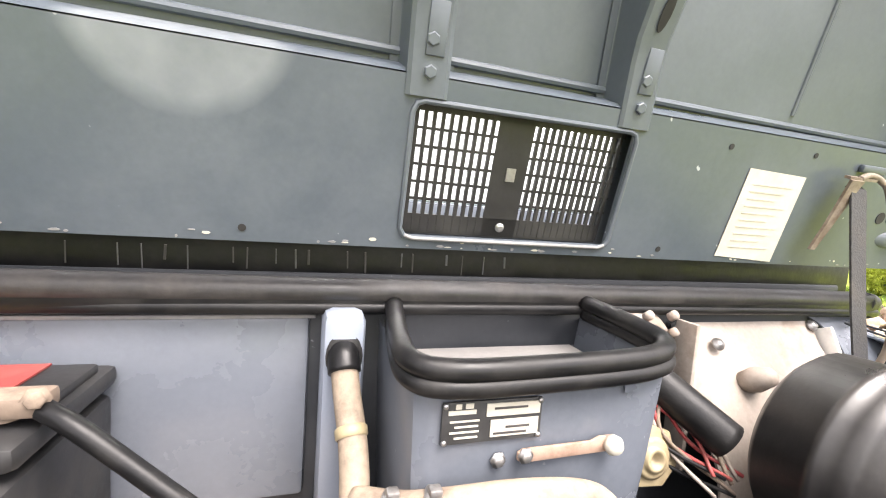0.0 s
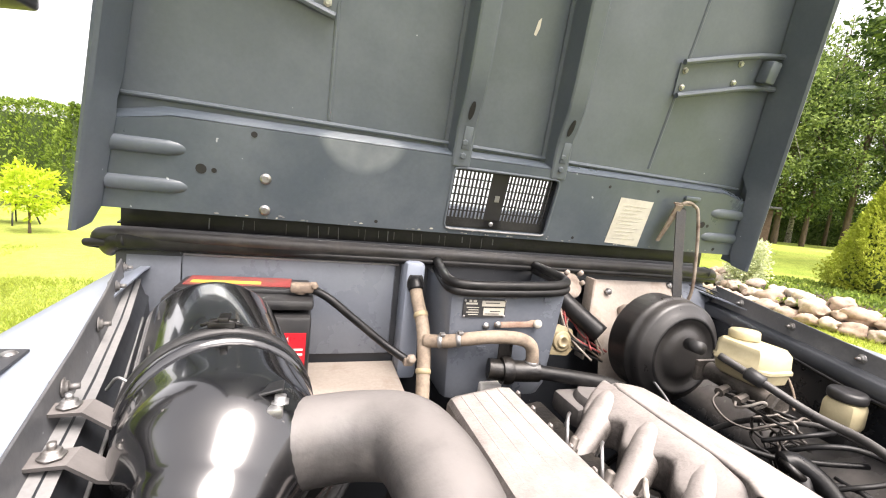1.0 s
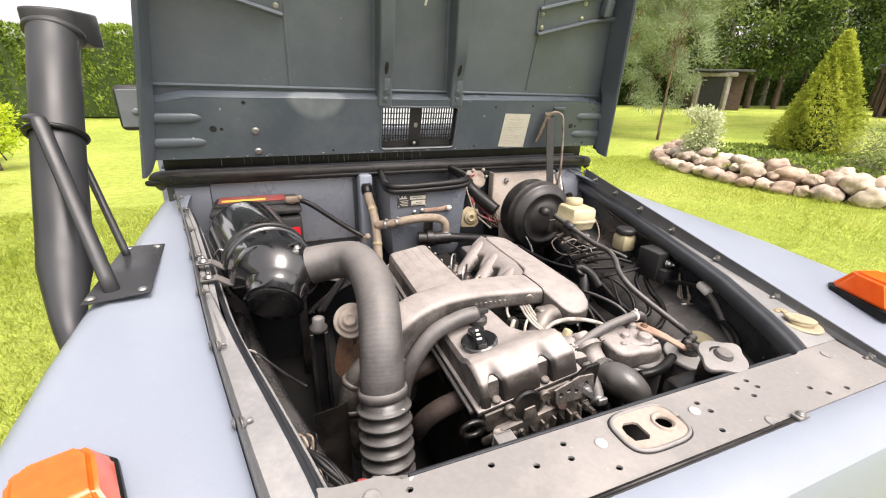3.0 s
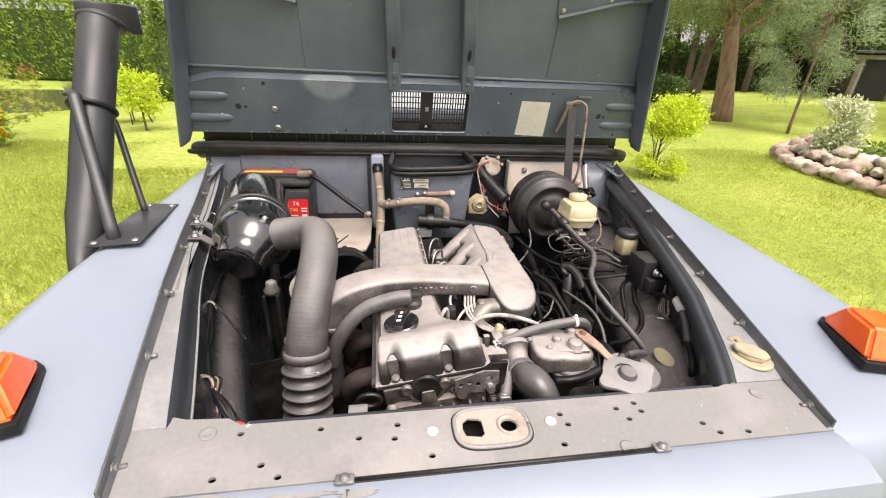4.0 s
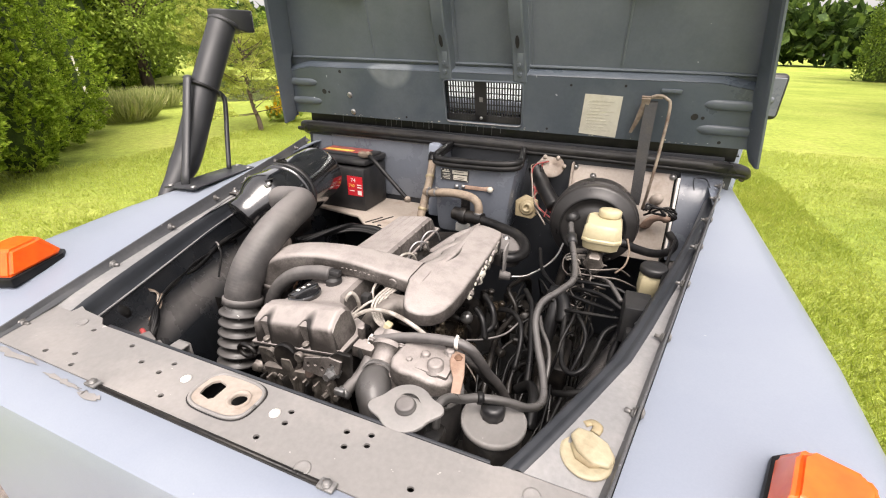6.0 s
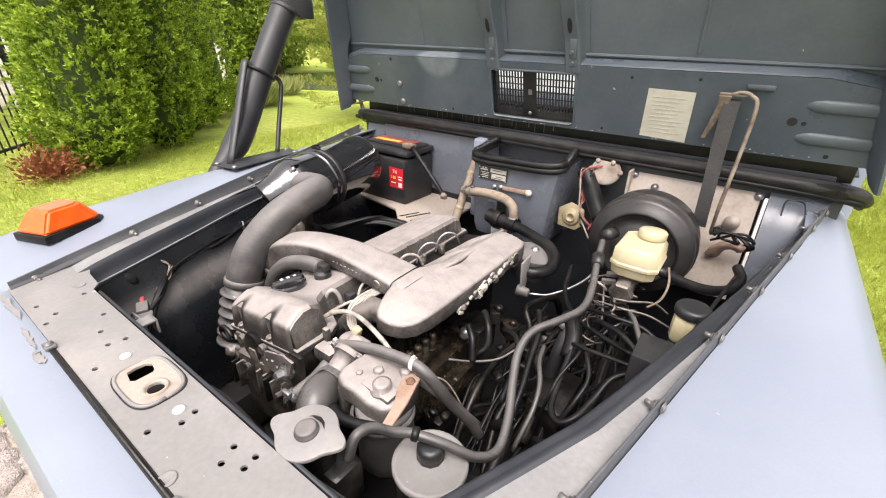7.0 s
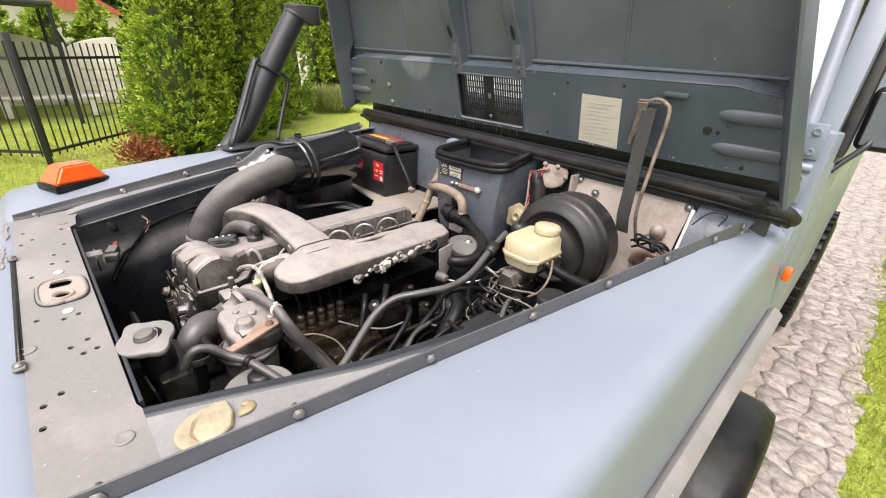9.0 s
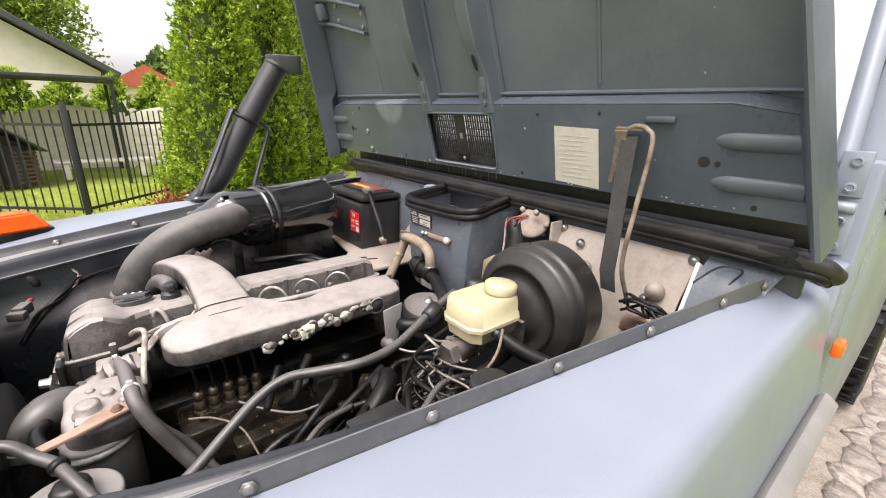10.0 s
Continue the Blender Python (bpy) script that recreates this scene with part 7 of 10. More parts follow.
box(bm, (-0.087, 1.0556, 1.166), (0.028, 0.0015, 0.004))
box(bm, (-0.091, 1.0556, 1.172), (0.006, 0.0015, 0.005))
box(bm, (-0.080, 1.0556, 1.172), (0.008, 0.0015, 0.005))
for k in range(4):
    box(bm, (-0.084 + 0.002 * (k % 2), 1.0556, 1.157 - 0.0055 * k), (0.030 - 0.006 * (k % 2), 0.0012, 0.0016))
part("plate_print", bm, M["paper"], plt)
bm = bmesh.new()
for k in range(3):
    box(bm, (-0.036 + 0.008 * (k == 1), 1.0546, 1.1680 - 0.0195 * (k > 0) - 0.006 * (k > 1)), (0.036 - 0.010 * (k == 1), 0.0006, 0.0022))
part("plate_ink", bm, M["hose"], plt)
for rx, rz in ((-0.104, 1.173), (-0.104, 1.137), (-0.004, 1.173), (-0.004, 1.137)):
    bm = bmesh.new()
    lathe(bm, [(0.003, 0), (0.0025, 0.002)], (rx, 1.0556, rz), (0, -1, 0), 10)
    part("plate_rivet", bm, M["steel"], plt)
bm = bmesh.new()
prism(bm, [(-0.026, -0.006), (-0.020, -0.009), (0.080, -0.007), (0.092, -0.004), (0.095, 0.004), (0.088, 0.010), (0.070, 0.010), (0.060, 0.006), (-0.020, 0.005), (-0.026, 0.002)], 0.0, 0.004, Matrix.Translation((0.0, 1.0555, 1.119)) @ Matrix.Rotation(radians(90), 4, "X"), 0.001)
lever = part("bracket", bm, M["rust_pink"], heater, "flat pinkish beige lever bar")
bm = bmesh.new()
lathe(bm, [(0.010, 0), (0.011, 0.006), (0.007, 0.012)], (0.084, 1.0515, 1.121), (0, -1, 0), 14)
part("knob", bm, M["paper"], lever, "off-white plastic knob")
for bx, bz in ((-0.045, 1.113), (-0.018, 1.118)):
    bm = bmesh.new()
    bolt(bm, (bx, 1.0575 if bx < -0.03 else 1.0515, bz), (0, -1, 0), 0.006, 0.005)
    part("lever_bolt", bm, M["steel"], lever)
bm = bmesh.new()
lathe(bm, [(0.006, 0), (0.005, 0.006)], (0.02, 1.060, 1.185), (0, -1, 0), 8)
part("rivet", bm, M["dusty"], heater)
for at, sz in (((0.11, 1.0585, 1.182), (0.02, 0.002, 0.018)), ((-0.05, 1.0585, 1.060), (0.02, 0.002, 0.006))):
    bm = bmesh.new()
    box(bm, at, sz)
    part("small_tag", bm, M["paint_mid"], heater)
# heater hoses and valve
bm = bmesh.new()
tube(bm, [(-0.190, 1.175, 1.178), (-0.187, 1.160, 1.15), (-0.180, 1.12, 1.10), (-0.180, 1.085, 1.05), (-0.185, 1.05, 0.98), (-0.19, 1.02, 0.92)], 0.0155, 14, 8)
hh = solid("heater_hose", bm, M["tan_hose"], "tan cloth-covered heater hose down the firewall", "hose")
for at, ax_ in (((-0.182, 1.130, 1.114), (0.1, -0.7, -0.8)), ((-0.1835, 1.062, 1.005), (-0.1, -0.45, -0.9))):
    bm = bmesh.new()
    lathe(bm, [(0.0158, -0.006), (0.0176, -0.004), (0.0176, 0.004), (0.0158, 0.006)], at, ax_, 18, caps=False)
    part("hose_sleeve", bm, M["cream_dirty"], hh, "frayed pale sleeve edge")
bm = bmesh.new()
tube(bm, [(-0.190, 1.186, 1.182), (-0.190, 1.178, 1.178), (-0.189, 1.168, 1.165)], 0.0185, 14, 4)
part("rubber_sleeve", bm, M["rubber"], hh, "black rubber sleeve in the hole")
bm = bmesh.new()
tube(bm, [(-0.180, 1.085, 1.068), (-0.14, 1.055, 1.078), (-0.10, 1.035, 1.090), (-0.04, 1.02, 1.100), (0.02, 1.012, 1.098), (0.05, 1.010, 1.082), (0.058, 1.010, 1.055), (0.058, 1.010, 1.035)], 0.0148, 14, 8)
h2 = solid("heater_hose", bm, M["tan_hose"], "tan cloth-covered heater hose bending to the valve", "hose")
for at, ax_ in (((-0.115, 1.042, 1.086), (1, -0.4, 0.2)), ((0.058, 1.010, 1.042), (0, 0, 1)), ((-0.15, 1.06, 1.076), (1, -0.6, 0.2))):
    bm = bmesh.new()
    lathe(bm, [(0.0160, -0.005), (0.0172, -0.003), (0.0172, 0.003), (0.0160, 0.005)], at, ax_, 18, caps=False)
    box(bm, Vector(at) + Vector((0, -0.006, 0.018)), (0.012, 0.012, 0.008), 0.002)
    part("hose_clip", bm, M["steel"], h2)
bm = bmesh.new()
tube(bm, [(-0.04, 1.03, 1.022), (0.0, 1.02, 1.020), (0.075, 1.005, 1.022)], 0.024, 18, 4)
lathe(bm, [(0.030, -0.012), (0.032, 0), (0.030, 0.012)], (0.0, 1.02, 1.02), (1, -0.1, 0), 20)
box(bm, (0.0, 1.035, 1.06), (0.035, 0.006, 0.05), 0.002)
solid("heater_valve", bm, M["oily"], "dark heater control valve strapped to the air box", "valve")
bm = bmesh.new()
tube(bm, [(0.07, 1.003, 1.022), (0.11, 0.99, 1.020), (0.16, 0.965, 1.020), (0.215, 0.935, 1.018), (0.250, 0.895, 1.010), (0.258, 0.85, 0.998), (0.235, 0.81, 0.995), (0.20, 0.80, 0.995)], 0.0165, 16, 8)
solid("coolant_hose", bm, M["rubber"], "black coolant hose curving behind the intake plenum", "hose")
bm = bmesh.new()
box(bm, (-0.015, 1.06, 0.958), (0.055, 0.02, 0.032), 0.004)
solid("white_relay", bm, M["white_plastic"], "small white relay block behind the engine", "relay")
# thermostat ring, motor disc, black duct, right plate
bm = bmesh.new()
prism(bm, [(-0.04, -0.035), (0.02, -0.04), (0.045, -0.015), (0.035, 0.03), (-0.01, 0.045), (-0.045, 0.02)], 0, 0.012, Matrix.Translation((0.207, 1.128, 1.050)) @ Matrix.Rotation(radians(80), 4, "X"), 0.003)
lathe(bm, [(0.026, 0), (0.028, 0.006), (0.022, 0.010), (0.016, 0.008), (0.016, 0.014), (0.010, 0.014), (0.008, 0.004)], (0.207, 1.118, 1.052), (0, -1, 0.15), 24)
solid("heater_flange", bm, M["cream_dirty"], "yellowed plastic heater pipe flange with a ring", "flange")
bm = bmesh.new()
lathe(bm, [(0.044, 0), (0.046, 0.004), (0.044, 0.010), (0.030, 0.013), (0.012, 0.016), (0.006, 0.018)], (0.262, 1.205, 1.188), (0.15, -0.75, 0.6), 30)
for k in range(6):
    a = k * math.pi / 3
    lathe(bm, [(0.007, 0), (0.007, 0.012)], (0.262 + 0.045 * math.cos(a), 1.203 - 0.02 * math.sin(a), 1.190 + 0.036 * math.sin(a)), (0.15, -0.75, 0.6), 8)
solid("blower_motor_cover", bm, M["beige_plate"], "pale round blower motor cover", "motor")
bm = bmesh.new()
tube(bm, [(0.205, 1.19, 1.185), (0.232, 1.170, 1.150), (0.270, 1.125, 1.112), (0.305, 1.088, 1.080)], 0.026, 16, 6)
solid("black_wiring_boot", bm, M["rubber"], "black rubber wiring boot on the firewall", "boot")
random.seed(11)
for k in range(9):
    bm = bmesh.new()
    o = lambda s: random.uniform(-s, s)
    tube(bm, [(0.235 + o(.02), 1.19, 1.20 + o(.015)), (0.215 + o(.02), 1.165, 1.175 + o(.02)), (0.225 + o(.02), 1.15, 1.13 + o(.02)), (0.255 + o(.03), 1.12, 1.07 + o(.03)), (0.30 + o(.03), 1.08, 1.02 + o(.02))], 0.0028, 6, 6)
    solid("loose_wire", bm, (M["red_wire"], M["brown_wire"], M["rubber"], M["beige_plate"])[k % 4], ("thin red wire by the firewall", "brown cloth wire by the firewall", "thin black wire by the firewall", "dusty pale wire by the firewall")[k % 4], "wire", "firewall wires")
bm = bmesh.new()
strip(bm, [[(x, 1.236, 1.198), (x, 1.215, 1.16), (x, 1.175, 1.10 + 0.01 * math.sin(x * 30)), (x, 1.125, 1.01), (x, 1.11, 0.93)] for x in (0.34, 0.42, 0.50, 0.58, 0.665)])
thicken(bm, 0.004)
sp = part("brake_bulkhead_plate", bm, M["beige_plate"], vehicle, "dusty beige sheet plate behind the brake booster", 50)
for x, y, z in ((0.345, 1.226, 1.192), (0.66, 1.226, 1.192), (0.41, 1.205, 1.17), (0.60, 1.17, 1.10)):
    bm = bmesh.new()
    lathe(bm, [(0.011, 0), (0.011, 0.003), (0.007, 0.004), (0.007, 0.008)], (x, y, z), (0, -0.7, 0.6), 12)
    part("plate_bolt", bm, M["steel"], sp)
for x in (0.45, 0.62):
    bm = bmesh.new()
    lathe(bm, [(0.016, -0.02), (0.02, 0.0), (0.014, 0.025), (0.004, 0.032)], (x, 1.165, 1.125), (0.2, -0.75, 0.5), 14)
    part("boss", bm, M["beige_plate"], sp)
bm = bmesh.new()
box(bm, (0.338, 1.20, 1.09), (0.008, 0.04, 0.24), 0.002)
part("plate_edge", bm, M["beige_plate"], sp)
bm = bmesh.new()
box(bm, (0.676, 1.17, 1.08), (0.008, 0.04, 0.24), 0.002, 2, Matrix.Rotation(radians(-25), 4, "X"))
part("plate_edge", bm, M["white_plastic"], sp)

booster = thing("brake_booster", (0.445, 1.0, 0.95), "black brake servo drum with master cylinder and reservoir", "brake servo")
bm = bmesh.new()
lathe(bm, [(0.030, -0.080), (0.056, -0.079), (0.062, -0.072), (0.084, -0.070), (0.088, -0.076), (0.100, -0.076), (0.106, -0.066), (0.122, -0.062), (0.128, -0.056), (0.130, -0.044), (0.130, -0.030), (0.134, -0.028), (0.134, -0.018), (0.130, -0.016), (0.129, 0.040), (0.118, 0.052), (0.07, 0.055)], (0.440, 1.022, 1.076), (0.0, 1, 0.0), 52)
part("drum", bm, M["servo"], booster, "", 30)
bm = bmesh.new()
lathe(bm, [(0.090, -0.0755), (0.092, -0.0778), (0.097, -0.0778), (0.099, -0.0755)], (0.440, 1.022, 1.076), (0, 1, 0), 48, caps=False)
part("drum_bead", bm, M["rubber"], booster)
bm = bmesh.new()
cyl(bm, (0.463, 0.90, 1.062), (0.463, 0.745, 1.055), 0.021, bevel=0.004)
cyl(bm, (0.463, 0.755, 1.055), (0.463, 0.735, 1.054), 0.027, bevel=0.004, seg=6)
cyl(bm, (0.44, 0.79, 1.05), (0.41, 0.785, 1.045), 0.010, seg=8)
cyl(bm, (0.44, 0.83, 1.05), (0.41, 0.825, 1.045), 0.010, seg=8)
box(bm, (0.463, 0.90, 1.062), (0.075, 0.012, 0.05), 0.005)
part("master_cylinder", bm, M["alu_dirty"], booster, "dirty cast master cylinder")
bm = bmesh.new()
def res_sec(z, s):
    base = [(-0.050, -0.052), (-0.030, -0.066), (0.034, -0.066), (0.052, -0.050), (0.052, 0.045), (0.036, 0.062), (-0.034, 0.062), (-0.050, 0.045)]
    return [(0.470 + p[0] * s, 0.815 + p[1] * s, z) for p in base]
loft_sections(bm, [res_sec(1.082, 0.70), res_sec(1.090, 0.86), res_sec(1.110, 0.92), res_sec(1.113, 0.98), res_sec(1.119, 0.98), res_sec(1.122, 0.93), res_sec(1.150, 0.90), res_sec(1.158, 0.80)])
resv = part("fluid_reservoir", bm, M["cream"], booster, "yellowed translucent brake fluid reservoir", 40)
bm = bmesh.new()
lathe(bm, [(0.028, 0), (0.030, 0.003), (0.030, 0.017), (0.026, 0.021), (0.010, 0.022)], (0.482, 0.845, 1.157), (0, 0.1, 1), 26)
part("reservoir_cap", bm, M["cream"], resv, "cream screw cap")
bm = bmesh.new()
cyl(bm, (0.505, 0.80, 1.107), (0.535, 0.80, 1.105), 0.009)
part("hose_stub", bm, M["black_plastic"], booster)
bm = bmesh.new()
cyl(bm, (0.39, 0.90, 1.125), (0.38, 0.86, 1.13), 0.014)
part("hose_stub", bm, M["black_plastic"], booster)
bm = bmesh.new()
tube(bm, [(0.525, 0.80, 1.106), (0.57, 0.82, 1.085), (0.62, 0.86, 1.065), (0.66, 0.92, 1.055), (0.672, 0.96, 1.065), (0.66, 1.0, 1.075)], 0.0115, 12, 8)
solid("clutch_feed_hose", bm, M["rubber"], "black rubber hose from the brake fluid reservoir", "hose")
random.seed(21)
for k in range(8):
    bm = bmesh.new()
    r, cx = 0.022 + 0.004 * (k % 3), 0.43 + 0.017 * (k % 4)
    pts = [(0.415, 0.79 + 0.04 * (k % 2), 1.045)]
    for j in range(7):
        a = j * 1.1 + k
        pts.append((cx + r * math.cos(a) + random.uniform(-0.006, 0.006), 0.68 + 0.012 * k + r * math.sin(a), 1.02 - 0.012 * j + 0.006 * k))
    pts += [(0.40 + 0.012 * k, 0.66 + 0.01 * k, 0.90), (0.41 + 0.01 * k, 0.66, 0.70)]
    tube(bm, pts, 0.0028, 6, 6)
    solid("brake_pipe", bm, M["alu_dirty"] if k % 3 == 0 else M["oily"], "thin coiled brake pipe below the master cylinder", "pipe", "brake pipes")
# small reservoir and relay box on the inner wing
wres = thing("fluid_bottle", (0.59, 0.68, 1.03), "small cream fluid bottle with black screw cap", "bottle")
bm = bmesh.new()
box(bm, (0.603, 0.706, 1.050), (0.058, 0.06, 0.062), 0.014)
part("bottle", bm, M["cream"], wres)
bm = bmesh.new()
lathe(bm, [(0.031, 0), (0.0325, 0.004), (0.0325, 0.014), (0.029, 0.019), (0.02, 0.018), (0.012, 0.0195)], (0.603, 0.706, 1.080), (0, 0, 1), 24)
part("cap", bm, M["black_plastic"], wres, "black ribbed cap")
bm = bmesh.new()
box(bm, (0.603, 0.706, 1.005), (0.05, 0.05, 0.04), 0.006)
part("bracket", bm, M["black_plastic"], wres)
rel = thing("relay_box", (0.59, 0.55, 1.02), "black plastic relay box on the inner wing", "relay box")
bm = bmesh.new()
box(bm, (0.566, 0.542, 1.042), (0.054, 0.078, 0.090), 0.004)
box(bm, (0.572, 0.497, 1.018), (0.046, 0.034, 0.044), 0.005)
part("housing", bm, M["black_plastic"], rel)
bm = bmesh.new()
for k in range(6):
    box(bm, (0.5405, 0.545 - 0.004 * (k % 3), 1.074 - 0.009 * k), (0.0008, 0.048 - 0.010 * (k % 3), 0.0035))
part("print", bm, M["dusty"], rel)
bm = bmesh.new()
bolt(bm, (0.576, 0.500, 1.054), (0.1, -1, 0.1), 0.009, 0.012, 0.012)
part("stud", bm, M["steel"], rel)

battery = thing("battery", (-0.52, 1.14, 0.96), "black car battery with red label and red-and-yellow top", "battery")
bm = bmesh.new()
box(bm, (-0.562, 1.137, 1.045), (0.262, 0.176, 0.175), 0.008)
part("case", bm, M["black_plastic"], battery, "black battery case")
bm = bmesh.new()
box(bm, (-0.562, 1.145, 1.152), (0.268, 0.172, 0.022), 0.008)
box(bm, (-0.562, 1.158, 1.166), (0.25, 0.10, 0.012), 0.004)
part("lid", bm, M["black_plastic"], battery)
bm = bmesh.new()
box(bm, (-0.575, 1.165, 1.1735), (0.20, 0.075, 0.002))
part("top_label", bm, M["red_dull"], battery, "red and yellow top label")
bm = bmesh.new()
box(bm, (-0.60, 1.148, 1.1752), (0.13, 0.022, 0.0008))
part("top_print", bm, M["yellow"], battery)
bm = bmesh.new()
box(bm, (-0.474, 1.0485, 1.060), (0.070, 0.0016, 0.080))
lab = part("front_label", bm, M["red_label"], battery, "red front label with white print")
def text_on(name, body, size, m, material, parent):
    cu = bpy.data.curves.new(name, "FONT")
    cu.body, cu.size, cu.extrude = body, size, 0.0004
    tmp = bpy.data.objects.new(name, cu)
    me = bpy.data.meshes.new_from_object(tmp)
    bpy.data.objects.remove(tmp)
    me.transform(m)
    me.materials.append(material)
    ob = new(name, me)
    ob.parent = parent
    ob.matrix_parent_inverse = parent.matrix_basis.inverted() @ Matrix.Identity(4)
    return ob
FACE = Matrix.Rotation(radians(90), 4, "X")
text_on("label_number", "74", 0.022, Matrix.Translation((-0.492, 1.0472, 1.077)) @ FACE, M["white_plastic"], lab)
text_on("label_number", "740", 0.018, Matrix.Translation((-0.503, 1.0472, 1.055)) @ FACE, M["yellow"], lab)
bm = bmesh.new()
box(bm, (-0.454, 1.0473, 1.066), (0.020, 0.0006, 0.004))
box(bm, (-0.454, 1.0473, 1.056), (0.020, 0.0006, 0.004))
box(bm, (-0.454, 1.0473, 1.034), (0.018, 0.0006, 0.018))
box(bm, (-0.489, 1.0473, 1.040), (0.024, 0.0006, 0.003))
part("label_print", bm, M["white_plastic"], lab)
bm = bmesh.new()
lathe(bm, [(0.012, 0), (0.010, 0.018)], (-0.455, 1.10, 1.168), (0, 0, 1), 12)
box(bm, (-0.45, 1.10, 1.180), (0.05, 0.03, 0.018), 0.005)
bolt(bm, (-0.43, 1.09, 1.186), (0.3, -1, 0.2), 0.007, 0.008)
part("terminal_clamp", bm, M["brown_wire"], battery, "corroded terminal clamp")
bm = bmesh.new()
tube(bm, [(-0.44, 1.10, 1.180), (-0.40, 1.08, 1.165), (-0.34, 1.065, 1.12), (-0.28, 1.05, 1.075), (-0.232, 1.03, 1.046)], 0.0085, 12, 8)
eb = solid("earth_cable", bm, M["rubber"], "braided dark battery earth cable to the firewall", "cable")
bm = bmesh.new()
box(bm, (-0.230, 1.028, 1.045), (0.022, 0.018, 0.018), 0.004)
bolt(bm, (-0.226, 1.02, 1.052), (0, -1, 0.4), 0.008, 0.008)
part("cable_lug", bm, M["bracket_tan"], eb, "pale corroded lug")
bm = bmesh.new()
prism(bm, [(-0.70, 1.04), (-0.44, 1.0), (-0.36, 0.925), (-0.30, 0.90), (-0.235, 0.925), (-0.22, 1.0), (-0.215, 1.24), (-0.70, 1.24)], 0.945, 0.957, None, 0.004)
tray = solid("battery_tray", bm, M["beige_plate"], "dusty beige sheet-metal battery tray", "tray")
bm = bmesh.new()
box(bm, (-0.325, 1.00, 0.958), (0.004, 0.10, 0.004), 0.0, 2, Matrix.Rotation(radians(-25), 4, "Z"))
box(bm, (-0.355, 0.985, 0.958), (0.004, 0.08, 0.004), 0.0, 2, Matrix.Rotation(radians(-25), 4, "Z"))
lathe(bm, [(0.008, 0), (0.008, 0.0012)], (-0.31, 0.945, 0.957), (0, 0, 1), 10)
part("slot", bm, M["dark"], tray)

# washer filler on the ledge
fil = thing("washer_filler_cap", (0.497, 0.105, 1.09), "yellowed cream washer filler cap on the drip ledge", "filler cap")
bm = bmesh.new()
lathe(bm, [(0.0375, 0), (0.0385, 0.002), (0.0375, 0.004), (0.032, 0.005), (0.029, 0.004)], (0.496, 0.100, 1.0885), (0, 0, 1), 32, 1.0, 0.92)
part("neck_flange", bm, M["cream_old"], fil)
bm = bmesh.new()
prism(bm, [(0.036, -0.010), (0.033, 0.012), (0.012, 0.026), (-0.016, 0.024), (-0.036, 0.012), (-0.036, -0.008), (-0.014, -0.024), (0.014, -0.026)], 0.0, 0.008, Matrix.Translation((0.501, 0.106, 1.0945)) @ Matrix.Diagonal((0.84, 0.84, 1, 1)) @ Matrix.Rotation(radians(-28), 4, "Z") @ Matrix.Rotation(radians(5), 4, "Y"), 0.004, 3)
part("cap", bm, M["cream_old"], fil, "faceted yellowed cap")
bm = bmesh.new()
lathe(bm, [(0.026, 0), (0.026, 0.008)], (0.500, 0.104, 1.0895), (0, 0, 1), 8)
part("cap_skirt", bm, M["cream_dirty"], fil, "dirty skirt under the cap")
bm = bmesh.new()
tube(bm, [(0.503, 0.134, 1.096), (0.506, 0.145, 1.098), (0.498, 0.152, 1.096), (0.488, 0.146, 1.095)], 0.005, 8, 5, True, None, (1.4, 0.6))
part("retainer", bm, M["cream_dirty"], fil)

# ---------------------------------------------------------------- wiring looms and lower clutter
def cable(name, pts, r, mat, label, cat="cable", group="", seg=8, n=7):
    b = bmesh.new()
    tube(b, pts, r, seg, n)
    return solid(name, b, mat, label, cat, group)


random.seed(52)
for k in range(9):
    o = lambda q=0.008: random.uniform(-q, q)
    cable("wiring_loom", [(-0.602 + o(0.004), 0.62, 1.03), (-0.592 + o(0.004), 0.53 + o(), 1.024 + o()), (-0.582 + o(0.003), 0.466, 1.021 + o(0.004)), (-0.555 + o(0.004), 0.36 + o(), 1.015 + o()), (-0.530 + o(0.005), 0.28, 1.012 + o()), (-0.506 + o(0.005), 0.224, 1.006 + o(0.006)), (-0.466 + o(0.012), 0.178, 0.985 + o()), (-0.428 + o(), 0.13, 0.955 + o()), (-0.40 + o(), 0.09, 0.90)], random.choice((0.0034, 0.0045, 0.006)), M["rubber"], "thin black wire in the loom along the inner wing", "wire", "left wing looms", 7, 6)
cable("wire_tail", [(-0.582, 0.468, 1.030), (-0.566, 0.462, 1.028), (-0.545, 0.445, 1.012), (-0.515, 0.410, 1.0), (-0.483, 0.375, 0.992)], 0.0030, M["rubber"], "loose black wire tail on the loom", "wire")
cable("wire_tail", [(-0.600, 0.462, 1.030), (-0.588, 0.470, 1.036), (-0.574, 0.466, 1.034), (-0.566, 0.460, 1.022)], 0.0024, M["dusty"], "pale tie on the loom", "tie")
for k, m_ in enumerate(("beige_plate", "brown_wire", "brown_wire")):
    cable("lamp_wire", [(-0.528, 0.196, 1.046), (-0.522, 0.198, 1.038 + 0.003 * k), (-0.512, 0.208, 1.034 + 0.002 * k), (-0.503, 0.219, 1.025), (-0.494 + 0.004 * k, 0.212, 1.010 - 0.004 * k), (-0.478, 0.185, 0.985), (-0.47, 0.165, 0.965)], 0.0021, M[m_], "thin cloth-covered lamp wire at the inner wing", "wire", "lamp wires")
bm = bmesh.new()
